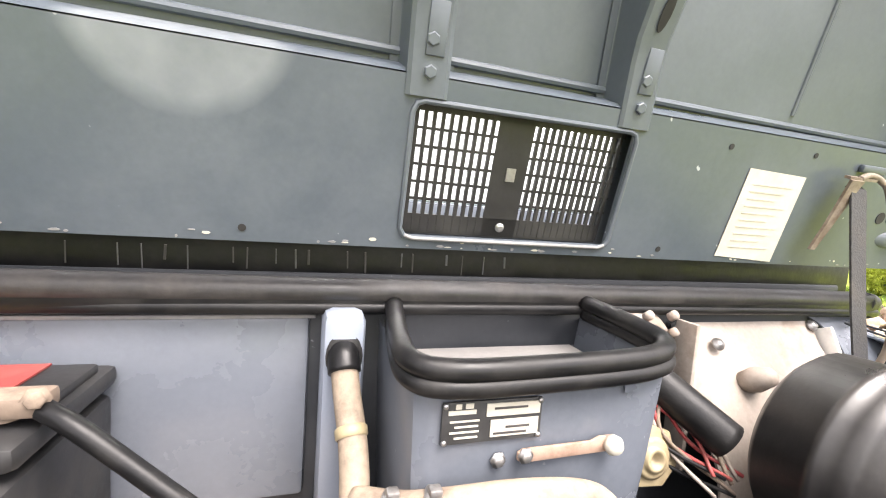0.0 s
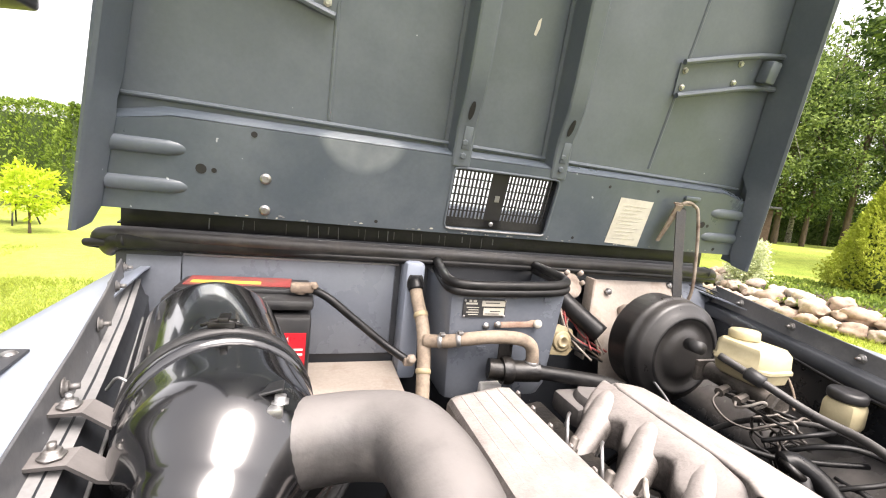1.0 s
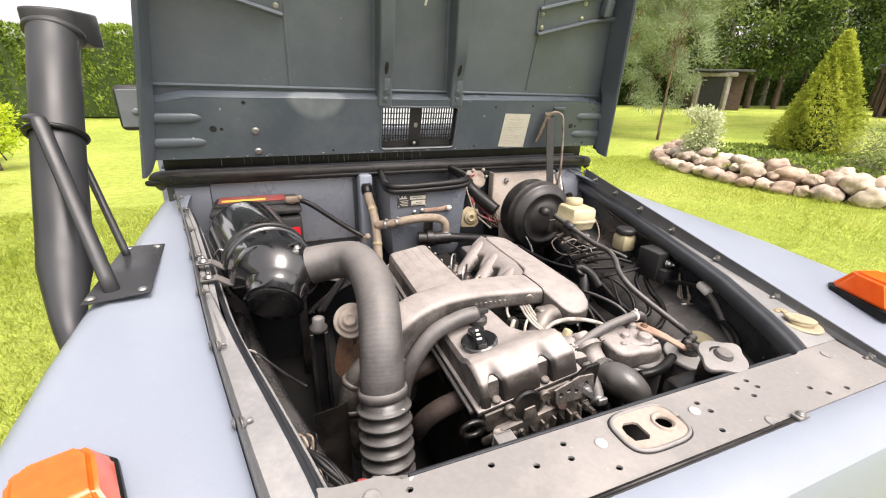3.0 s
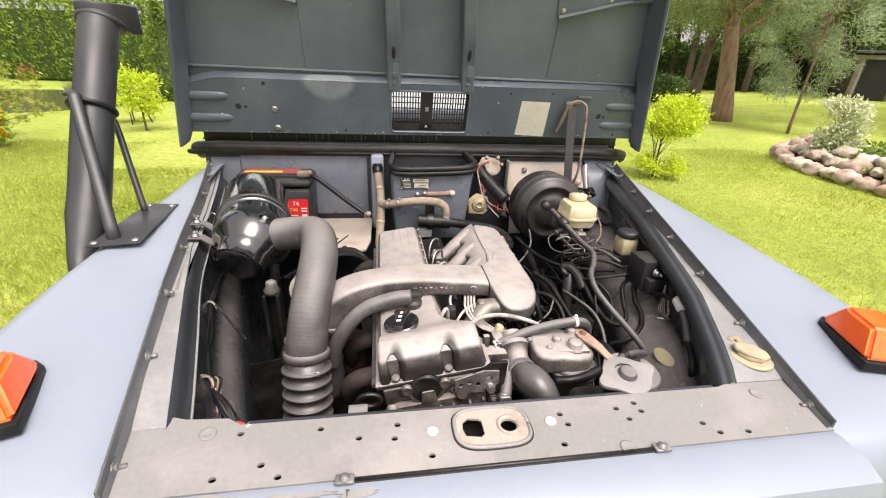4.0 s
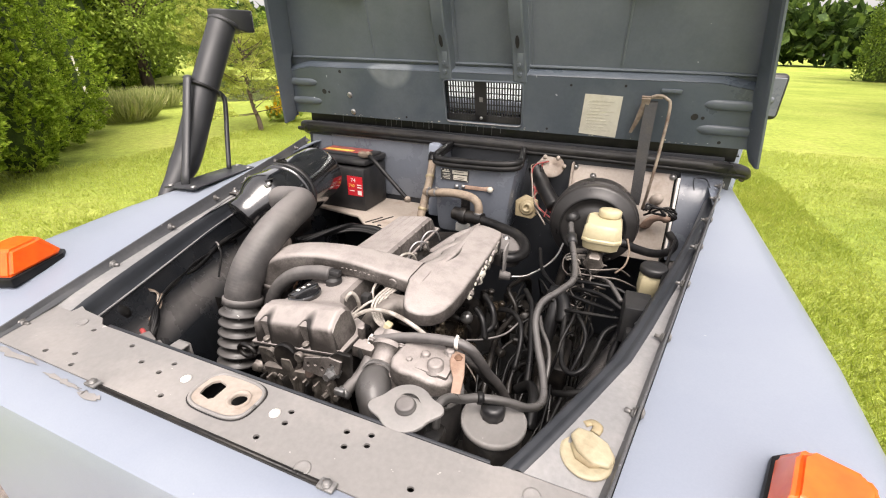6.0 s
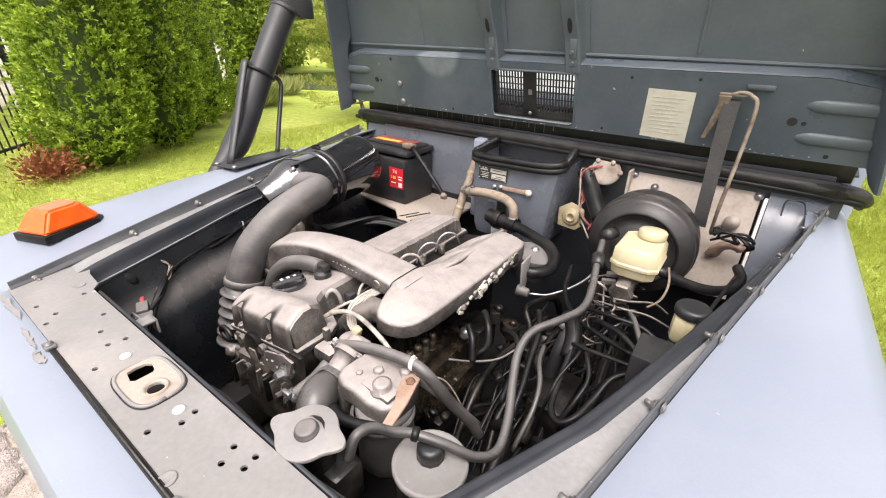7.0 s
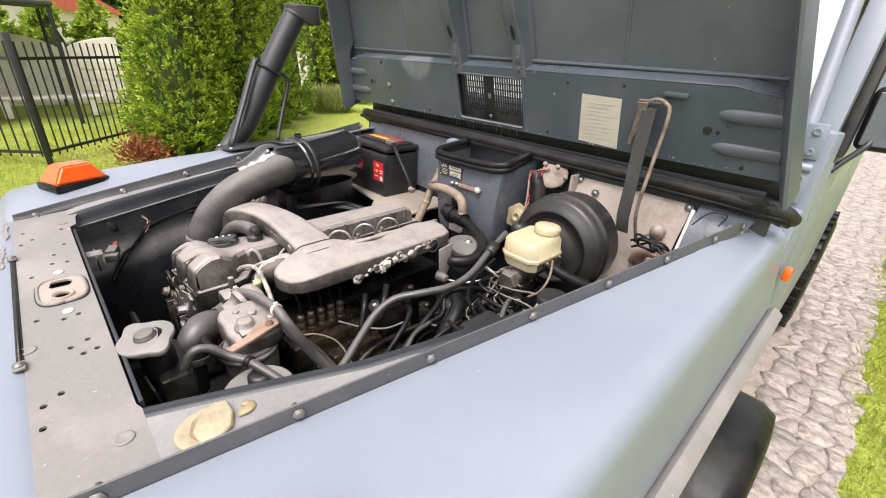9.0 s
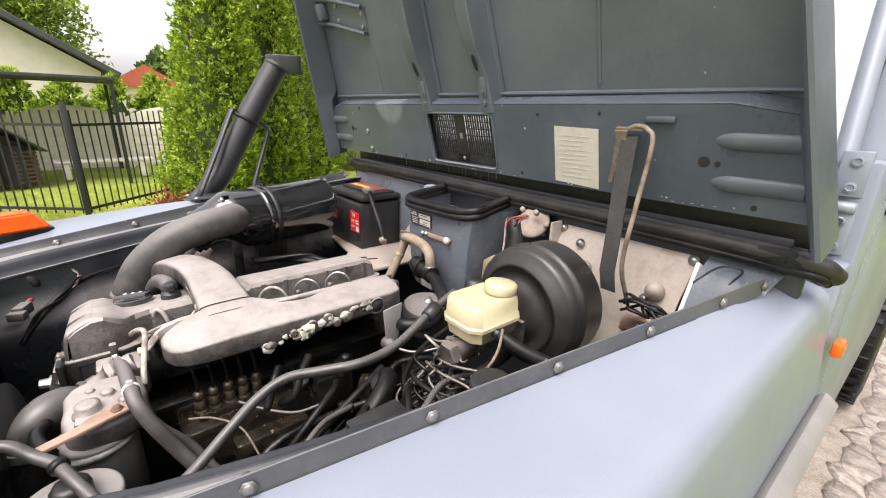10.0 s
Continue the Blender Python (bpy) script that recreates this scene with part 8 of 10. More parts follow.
box(bm, (-0.395, 0.110, 0.990), (0.046, 0.024, 0.026), 0.004, 2, Matrix.Rotation(radians(-20), 4, "Z"))
box(bm, (-0.368, 0.102, 0.986), (0.022, 0.034, 0.020), 0.003, 2, Matrix.Rotation(radians(-20), 4, "Z"))
solid("connector", bm, M["hose"], "grey cable connector with a red wire by the headlamp", "connector")
cable("red_wire", [(-0.414, 0.117, 0.996), (-0.424, 0.122, 1.000), (-0.432, 0.125, 0.999)], 0.0055, M["red_wire"], "short red wire at the connector", "wire")
for k in range(5):
    d = 0.006 * k
    cable("cloth_wire", [(-0.512 + d, 0.224, 1.020), (-0.504 + d, 0.214, 1.008 + d * 0.5), (-0.500 + d * 0.6, 0.198, 0.995), (-0.500 + d, 0.180, 0.982 + d * 0.4), (-0.496 + d, 0.160, 0.975)], 0.0018, M["brown_wire" if k % 2 else "rubber"], "brown cloth wire gathered at the inner wing", "wire", "cloth wires")
cable("steel_hook", [(-0.335, 0.072, 1.02), (-0.30, 0.07, 1.045), (-0.255, 0.07, 1.042), (-0.262, 0.07, 1.005), (-0.30, 0.07, 0.99)], 0.0024, M["steel"], "bent steel wire hook by the radiator", "hook")
bm = bmesh.new()
lathe(bm, [(0.026, 0), (0.028, 0.006), (0.02, 0.012), (0.008, 0.014)], (-0.497, 0.118, 1.022), (1, -0.3, 0.1), 18)
solid("rubber_grommet", bm, M["rubber"], "round black rubber grommet in the inner wing", "grommet")
bm = bmesh.new()
box(bm, (-0.225, 0.066, 1.063), (0.03, 0.03, 0.004), 0.001)
box(bm, (-0.225, 0.08, 1.05), (0.03, 0.004, 0.03), 0.001)
solid("radiator_bracket", bm, M["dusty"], "small grey radiator bracket behind the slam panel", "bracket")

# splash sheet and upright bracket in the bay below the air cleaner
bm = bmesh.new()
strip(bm, [[(-0.412, 0.365, z), (-0.434, 0.355, z), (-0.478, 0.348, z)] for z in (0.945, 0.938, 0.90, 0.86, 0.72)])
thicken(bm, 0.003)
solid("splash_sheet", bm, M["oily"], "dark dusty splash sheet below the air cleaner", "splash guard")
brkt = thing("air_cleaner_bracket", (-0.45, 0.50, 0.8), "dark upright bracket under the air cleaner", "bracket")
bm = bmesh.new()
for x in (-0.462, -0.432):
    prism(bm, [(x - 0.004, 0.47), (x + 0.004, 0.47), (x + 0.004, 0.50), (x - 0.004, 0.50)], 0.70, 1.045, None, 0.001, 1)
box(bm, (-0.447, 0.500, 0.87), (0.036, 0.006, 0.34), 0.001, 1)
part("channel", bm, M["rubber"], brkt)
bm = bmesh.new()
lathe(bm, [(0.017, 0), (0.019, 0.010), (0.013, 0.016), (0.013, 0.030), (0.007, 0.034)], (-0.446, 0.484, 1.045), (0.05, 0, 1), 14)
part("rubber_mount", bm, M["hose"], brkt, "dusty rubber mount")

# right-hand looms
cable("taped_loom", [(0.560, 0.495, 1.000), (0.560, 0.46, 1.012), (0.553, 0.42, 1.030), (0.545, 0.37, 1.044), (0.540, 0.345, 1.050)], 0.0065, M["rubber"], "black loom with pale tape along the inner wing", "loom", "right wing looms")
for k in range(3):
    d = 0.007 * k
    cable("taped_loom", [(0.542 + d, 0.350, 1.045), (0.532 + d, 0.315, 1.035 - d), (0.520 + d, 0.28, 1.015 - d), (0.508 + d, 0.25, 0.995 - d), (0.490 + d, 0.20, 0.96), (0.47, 0.14, 0.90)], 0.0085, M["hose"] if k != 1 else M["rubber"], "thick dusty taped loom behind the headlamp", "loom", "right wing looms")
cable("lamp_cable_loop", [(0.515, 0.27, 1.0), (0.500, 0.235, 1.002), (0.486, 0.205, 0.995), (0.480, 0.19, 0.975), (0.492, 0.20, 0.958), (0.510, 0.225, 0.962), (0.520, 0.25, 0.98), (0.512, 0.275, 0.998)], 0.0085, M["rubber"], "black rubber cable loop by the headlamp", "cable")
bm = bmesh.new()
lathe(bm, [(0.010, -0.02), (0.013, -0.015), (0.014, 0.015), (0.010, 0.022)], (0.541, 0.347, 1.049), (-0.2, -1, -0.2), 12)
solid("tape_wrap", bm, M["white_plastic"], "frayed whitish tape wrap on the loom", "tape")
for k in range(4):
    d = 0.006 * k
    cable("cloth_wire_loop", [(0.578, 0.455, 1.040), (0.574 - d * 0.4, 0.44, 1.01), (0.570 - d, 0.425, 0.985), (0.562 - d * 0.5, 0.404, 0.966 + d), (0.556, 0.390, 0.980 + d), (0.556, 0.40, 1.01), (0.562, 0.415, 1.03)], 0.0022, M["brown_wire"] if k % 2 else M["pale_line"], "brown cloth wire loop hanging on the inner wing", "wire", "cloth wire loops")
cable("bonnet_cable", [(0.655, 0.86, 1.112), (0.632, 0.74, 1.096), (0.612, 0.62, 1.088), (0.592, 0.50, 1.075), (0.572, 0.38, 1.055), (0.548, 0.25, 1.03), (0.50, 0.14, 1.01), (0.43, 0.08, 1.03), (0.36, 0.05, 1.05)], 0.0038, M["rubber"], "thin black bonnet release cable along the inner wing", "cable")
cable("groove_bead", [(0.708, 1.10, 1.191), (0.712, 1.17, 1.199), (0.720, 1.205, 1.201), (0.738, 1.212, 1.201), (0.752, 1.198, 1.201), (0.754, 1.13, 1.195)], 0.002, M["paint_in"], "dark rounded groove in the corner panel", "groove")
bm = bmesh.new()
prism(bm, ring_pts(0, 0, 0.017, 0.034, 14), 0, 0.008, Matrix.Translation((0.480, 0.275, 0.946)) @ Matrix.Rotation(radians(-32), 4, "Y"), 0.003)
solid("cream_grommet", bm, M["cream"], "cream plastic grommet on the inner wing", "grommet")
bm = bmesh.new()
lathe(bm, [(0.007, 0), (0.007, 0.002)], (0.523, 0.395, 0.931), (-0.8, 0, 0.6), 12)
solid("wing_hole_plug", bm, M["dark"], "small dark hole plug in the inner wing", "plug")
bm = bmesh.new()
cyl(bm, (0.552, 0.375, 0.985), (0.520, 0.385, 0.985), 0.004, seg=8)
solid("loom_stud", bm, M["steel"], "small steel loom stud on the inner wing", "stud")
# steering shaft, joint and pipes in the depth of the bay
cable("steering_shaft", [(0.378, 1.05, 0.93), (0.372, 0.82, 0.875), (0.385, 0.62, 0.85), (0.395, 0.44, 0.825)], 0.0145, M["oily"], "long straight dark steering shaft", "shaft", "", 14, 3)
sj = thing("steering_box", (0.39, 0.62, 0.80), "black oily steering box with hose joint", "steering box")
bm = bmesh.new()
box(bm, (0.41, 0.57, 0.83), (0.08, 0.14, 0.10), 0.012)
part("box_body", bm, M["oily"], sj)
bm = bmesh.new()
cyl(bm, (0.395, 0.645, 0.985), (0.380, 0.60, 0.87), 0.017, seg=16, bevel=0.003)
part("damper_tube", bm, M["black_plastic"], sj)
bm = bmesh.new()
tube(bm, [(0.375, 0.665, 0.995), (0.395, 0.655, 0.998), (0.412, 0.625, 0.982), (0.418, 0.59, 0.955)], 0.018, 14, 6)
part("pipe_elbow", bm, M["rubber"], sj, "dusty grey pipe elbow")
bm = bmesh.new()
lathe(bm, [(0.022, -0.006), (0.024, 0), (0.022, 0.006)], (0.385, 0.652, 0.99), (0.4, -0.3, 0.8), 18)
part("joint_ring", bm, M["oily"], sj)
for pts, r, m_ in (([(0.30, 0.90, 1.00), (0.33, 0.78, 0.99), (0.385, 0.70, 0.985), (0.45, 0.66, 0.99), (0.53, 0.62, 1.0)], 0.0055, "rubber"),
                   ([(0.54, 0.56, 1.02), (0.46, 0.575, 1.005), (0.42, 0.60, 0.985), (0.39, 0.65, 0.93)], 0.0042, "rubber"),
                   ([(0.44, 0.62, 0.99), (0.44, 0.57, 0.985), (0.425, 0.52, 0.955), (0.42, 0.49, 0.92), (0.40, 0.47, 0.82)], 0.0035, "rubber"),
                   ([(0.215, 0.44, 0.945), (0.25, 0.48, 0.93), (0.29, 0.52, 0.93), (0.315, 0.56, 0.945)], 0.0028, "hose"),
                   ([(0.21, 0.52, 0.985), (0.235, 0.50, 0.97), (0.25, 0.48, 0.93)], 0.008, "rubber"),
                   ([(0.215, 0.58, 0.99), (0.245, 0.55, 0.975), (0.255, 0.53, 0.94), (0.235, 0.51, 0.92)], 0.0085, "rubber"),
                   ([(0.35, 0.42, 0.86), (0.38, 0.40, 0.90), (0.395, 0.36, 0.905), (0.40, 0.30, 0.88)], 0.012, "rubber")):
    cable("bay_hose", pts, r, M[m_], "black hose in the depth of the engine bay", "hose", "bay hoses")
random.seed(33)
for k in range(18):
    z = random.uniform(0.80, 0.90)
    x0 = random.uniform(0.24, 0.47)
    cable("engine_wire", [(x0, 0.97, z - 0.10), (x0, 0.88, z + 0.01)] + [(x0 + random.uniform(-.04, .05), 0.80 - 0.10 * j + random.uniform(-.03, .03), z + random.uniform(-.03, .03) - 0.018 * j) for j in range(4)] + [(x0, 0.36, z - 0.14), (x0, 0.31, 0.62)],
          random.choice((0.0035, 0.0045, 0.006, 0.008)), M[random.choice(("rubber", "oily", "rubber"))], "black cable in the depth of the engine bay", "cable", "bay cables", 8, 5)
# black cables looping over the inner wing below the relay box
for pts, r, m_ in (([(0.545, 0.60, 1.02), (0.50, 0.63, 1.03), (0.455, 0.66, 1.02), (0.43, 0.70, 0.99), (0.42, 0.76, 0.95)], 0.0055, "rubber"),
                   ([(0.545, 0.57, 1.0), (0.515, 0.545, 0.985), (0.50, 0.50, 0.96), (0.485, 0.455, 0.945), (0.46, 0.44, 0.93), (0.435, 0.47, 0.93), (0.425, 0.54, 0.95), (0.42, 0.60, 0.975)], 0.0065, "rubber"),
                   ([(0.55, 0.545, 0.99), (0.535, 0.50, 0.965), (0.53, 0.455, 0.95), (0.505, 0.415, 0.93), (0.465, 0.40, 0.91), (0.43, 0.42, 0.88)], 0.0075, "rubber"),
                   ([(0.54, 0.62, 1.03), (0.51, 0.68, 1.04), (0.485, 0.74, 1.02), (0.47, 0.80, 0.99), (0.44, 0.86, 0.93)], 0.006, "hose_sheen"),
                   ([(0.57, 0.66, 1.02), (0.53, 0.67, 1.035), (0.48, 0.665, 1.04), (0.44, 0.68, 1.03), (0.40, 0.72, 1.0)], 0.0045, "rubber"),
                   ([(0.42, 0.62, 0.98), (0.45, 0.59, 0.985), (0.475, 0.545, 0.965), (0.47, 0.50, 0.94), (0.455, 0.47, 0.90)], 0.005, "rubber"),
                   ([(0.36, 0.60, 0.95), (0.375, 0.54, 0.955), (0.40, 0.49, 0.945), (0.41, 0.44, 0.92), (0.405, 0.38, 0.87)], 0.0055, "hose_sheen"),
                   ([(0.30, 0.70, 0.96), (0.33, 0.64, 0.955), (0.345, 0.57, 0.93), (0.36, 0.50, 0.90), (0.37, 0.42, 0.86)], 0.0075, "rubber"),
                   ([(0.25, 0.62, 0.93), (0.285, 0.60, 0.945), (0.315, 0.565, 0.945), (0.33, 0.52, 0.92), (0.33, 0.47, 0.87)], 0.007, "rubber")):
    cable("wing_cable", pts, r, M[m_], "black cable looping beside the inner wing", "cable", "wing cables")
for pts, r, m_ in (([(0.56, 0.78, 1.02), (0.53, 0.77, 1.04), (0.49, 0.74, 1.045), (0.45, 0.735, 1.04), (0.41, 0.75, 1.03)], 0.0028, "alu_dirty"),
                   ([(0.58, 0.74, 1.01), (0.53, 0.73, 1.03), (0.48, 0.715, 1.035), (0.43, 0.72, 1.03), (0.40, 0.74, 1.01)], 0.0028, "alu_dirty"),
                   ([(0.535, 0.80, 1.12), (0.545, 0.78, 1.09), (0.54, 0.76, 1.06), (0.52, 0.745, 1.04)], 0.0026, "brown_wire"),
                   ([(0.415, 0.79, 1.045), (0.395, 0.775, 1.04), (0.39, 0.75, 1.055), (0.405, 0.735, 1.07), (0.425, 0.74, 1.06), (0.43, 0.76, 1.04)], 0.0026, "pale_line"),
                   ([(0.41, 0.825, 1.045), (0.385, 0.815, 1.03), (0.385, 0.78, 1.01), (0.41, 0.75, 1.005), (0.45, 0.74, 1.01), (0.50, 0.75, 1.02)], 0.0026, "alu_dirty")):
    cable("brake_line", pts, r, M[m_], "thin metal brake line below the master cylinder", "pipe", "brake lines")
random.seed(44)
for k in range(30):
    bm = bmesh.new()
    x, y, z = random.uniform(0.22, 0.42), random.uniform(0.32, 0.95), random.uniform(0.68, 0.83)
    if random.random() < 0.5:
        box(bm, (x, y, z), (random.uniform(.02, .07), random.uniform(.02, .08), random.uniform(.02, .06)), 0.004, 1, Matrix.Rotation(random.uniform(0, 1), 4, "Z"))
    else:
        d = Vector((random.uniform(-1, 1), random.uniform(-1, 1), random.uniform(-0.3, 1))).normalized()
        cyl(bm, (x, y, z), Vector((x, y, z)) + d * random.uniform(.03, .07), random.uniform(.008, .024), seg=12, bevel=0.002)
    part("accessory", bm, M["oily"], engine)
pc = thing("fuel_lift_pump", (0.19, 0.91, 0.95), "grey sheet-covered vacuum pump behind the intake plenum", "pump")
bm = bmesh.new()
lathe(bm, [(0.060, -0.05), (0.066, -0.02), (0.066, 0.0), (0.060, 0.012), (0.03, 0.022), (0.01, 0.024)], (0.185, 0.905, 0.990), (0.15, 0, 1), 30)
box(bm, (0.15, 0.93, 0.97), (0.10, 0.10, 0.05), 0.015)
part("pump_cover", bm, M["hose"], pc)
bm = bmesh.new()
bolt(bm, (0.188, 0.905, 1.013), (0.1, 0, 1), 0.009, 0.008)
part("cover_nut", bm, M["steel"], pc)
# wiring tangle and brown bracket beside the brake servo
bm = bmesh.new()
tube(bm, [(0.600, 1.12, 1.045), (0.612, 1.105, 1.075), (0.635, 1.10, 1.088), (0.66, 1.105, 1.082)], 0.020, 12, 5, True, None, (1.0, 0.5))
solid("servo_bracket", bm, M["rust_pink"], "rusty pale bracket beside the brake servo", "bracket")
random.seed(71)
for k in range(7):
    o = lambda s: random.uniform(-s, s)
    cable("servo_wire", [(0.60 + o(.02), 1.10, 1.10 + o(.015)), (0.625 + o(.03), 1.09 + o(.02), 1.115 + o(.015)), (0.65 + o(.03), 1.10 + o(.02), 1.11 + o(.015)), (0.67 + o(.02), 1.12, 1.08 + o(.02))], 0.0035, M["rubber"], "short black wire beside the brake servo", "wire", "servo wires", 6, 5)

# ---------------------------------------------------------------- garden: ground, path, water
bm = bmesh.new()
bmesh.ops.create_grid(bm, x_segments=120, y_segments=120, size=250)
for v in bm.verts:
    d = math.hypot(v.co.x, v.co.y)
    if d > 14:
        v.co.z += 0.10 * noise.noise(v.co * 0.08) * min(1, (d - 14) / 20)
for v in bm.verts:
    a_ = min(1.0, max(0.0, (v.co.x - 13) / 11)) * min(1.0, max(0.0, (33 - v.co.y) / 9)) * min(1.0, max(0.0, (v.co.y + 20) / 15))
    v.co.z += 0.55 * a_ * a_ * (3 - 2 * a_)
ground = tagged(new("ground", finish("ground", bm, M["lawn"])), "mown green lawn", "lawn", kind="structure")
ground.location.z = -0.03
rng = np.random.default_rng(7)


def quad_mesh(name, verts, material, faces=None, smooth=False):
    """A mesh of separate quads, four rows of verts each."""
    n = len(verts) // 4
    me = bpy.data.meshes.new(name)
    me.vertices.add(len(verts))
    me.vertices.foreach_set("co", np.asarray(verts, np.float32).ravel())
    me.loops.add(n * 4)
    me.loops.foreach_set("vertex_index", np.arange(n * 4, dtype=np.int32))
    me.polygons.add(n)
    me.polygons.foreach_set("loop_start", np.arange(0, n * 4, 4, dtype=np.int32))
    me.polygons.foreach_set("loop_total", np.full(n, 4, np.int32))
    me.materials.append(material)
    me.update(calc_edges=True)
    return me


def unit(a):
    return a / np.maximum(np.linalg.norm(a, axis=1, keepdims=True), 1e-9)


def leaf_quads(p, d, size, ratio=0.45, jitter=0.6):
    """Diamond leaves at p, pointing along d."""
    n = len(p)
    d = unit(d + rng.normal(0, jitter, (n, 3)))
    s = unit(np.cross(d, rng.normal(0, 1, (n, 3))))
    up = np.cross(s, d)
    L = (np.asarray(size) * rng.uniform(0.6, 1.3, n))[:, None] if np.ndim(size) == 0 else (size * rng.uniform(0.7, 1.2, n))[:, None]
    a = p
    b = p + d * L * 0.5 + s * L * ratio * 0.5
    c = p + d * L + up * L * 0.12
    e = p + d * L * 0.5 - s * L * ratio * 0.5
    return np.stack([a, b, c, e], 1).reshape(-1, 3)


def crown_part(name, parent, p, d, size, material, ratio=0.45, jitter=0.6, label=""):
    ob = new(name, quad_mesh(name, leaf_quads(p, d, size, ratio, jitter), material))
    ob.parent = parent
    ob.matrix_parent_inverse = parent.matrix_basis.inverted()
    if label:
        tagged(ob, label)
    return ob


def lump(az, h, seed, a=1.0):
    """Uneven outline: lobes round and up a crown."""
    return 1 + a * (0.10 * np.sin(3 * az + seed + 2.1 * h) + 0.08 * np.sin(7 * az - seed * 1.7 + 5 * h) + 0.06 * np.sin(13 * az + seed * 3 + 11 * h) + 0.05 * np.sin(4.3 * h + 2 * az * 2 + seed))


def thuja(x, y, h, r, n=16000, leaf=0.075, label="tall dense green thuja conifer on the lawn", group="thujas", mat="thuja", seed=0.0, name="thuja", profile=None, lean=(0.0, 0.0)):
    t = thing(name, (x, y, 0), label, "tree", group)
    b = bmesh.new()
    cyl(b, (x, y, -0.05), (x, y, h * 0.9), 0.09, 0.02, 10)
    part("trunk", b, M["bark"], t)
    per = 15 if profile is None else 7
    n = int(n * (3.1 if profile is None else 2.4))
    m = max(20, n // per)
    tufts = max(12, m // 16)
    tu, taz, tr_ = rng.uniform(0.0, 1, tufts) ** 1.05, rng.uniform(0, 2 * math.pi, tufts), rng.uniform(0.80, 1.03, tufts)
    pick = rng.integers(0, tufts, m)
    spread = 0.15 * r
    deep = rng.random(m) < 0.34
    u = np.where(deep, rng.uniform(0, 1, m), np.clip(tu[pick] + rng.normal(0, 1, m) * spread * 1.5 / h, 0, 1))
    az = np.where(deep, rng.uniform(0, 2 * math.pi, m), taz[pick] + rng.normal(0, 1, m) * spread / r)
    prof = profile(u) if profile else (np.minimum(1, (u + 0.06) / 0.16) ** 0.5) * (1 - 0.12 * u - 0.88 * u ** 2.0) ** 0.95
    rr = r * prof * lump(az, u * h, seed, 1.0) * np.where(deep, 0.76, tr_[pick]) * (0.88 + 0.12 * rng.uniform(0, 1, m) ** 0.6)
    c = np.stack([x + lean[0] * u * h + rr * np.cos(az), y + lean[1] * u * h + rr * np.sin(az), 0.04 + u * h], 1)
    # each spray is a flat fan of scale leaves in an upright plane
    d = np.stack([np.cos(az), np.sin(az), np.full(m, 0.75)], 1) + rng.normal(0, 0.38, (m, 3))
    d = unit(d)
    side = unit(np.cross(d, rng.normal(0, 1, (m, 3)) + np.stack([np.cos(az), np.sin(az), np.zeros(m)], 1) * 0.4))
    size = leaf * rng.uniform(0.75, 1.35, m)
    ang = np.tile(np.linspace(-0.95, 0.95, per), (m, 1)) + rng.normal(0, 0.12, (m, per))
    along = rng.uniform(0.0, 0.75, (m, per))
    P = c[:, None, :] + d[:, None, :] * (along * size[:, None] * 0.9)[:, :, None]
    D = d[:, None, :] * np.cos(ang)[:, :, None] + side[:, None, :] * np.sin(ang)[:, :, None]
    crown_part("crown", t, P.reshape(-1, 3), D.reshape(-1, 3), np.repeat(size * (0.52 if profile is None else 0.7), per), M[mat], 0.40, 0.22)
    # solid core, coloured dark for the shade seen between the sprays
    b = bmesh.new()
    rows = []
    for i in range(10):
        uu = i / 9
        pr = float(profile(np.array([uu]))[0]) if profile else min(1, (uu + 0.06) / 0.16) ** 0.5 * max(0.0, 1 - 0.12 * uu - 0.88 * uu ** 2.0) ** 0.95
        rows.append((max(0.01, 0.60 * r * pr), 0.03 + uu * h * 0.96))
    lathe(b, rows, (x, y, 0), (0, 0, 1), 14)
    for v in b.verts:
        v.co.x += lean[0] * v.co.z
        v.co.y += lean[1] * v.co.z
    part("shade_core", b, M["crown_shade"], t)
    return t


# leaf green darkened to stand in for shade deep in the crowns
M["crown_shade"] = surface("shaded_inner_foliage", (0.042, 0.068, 0.015), (0.085, 0.13, 0.027), 0.9, scale=25, fine=0.3, bump_s=0.6, bump_d=0.02)


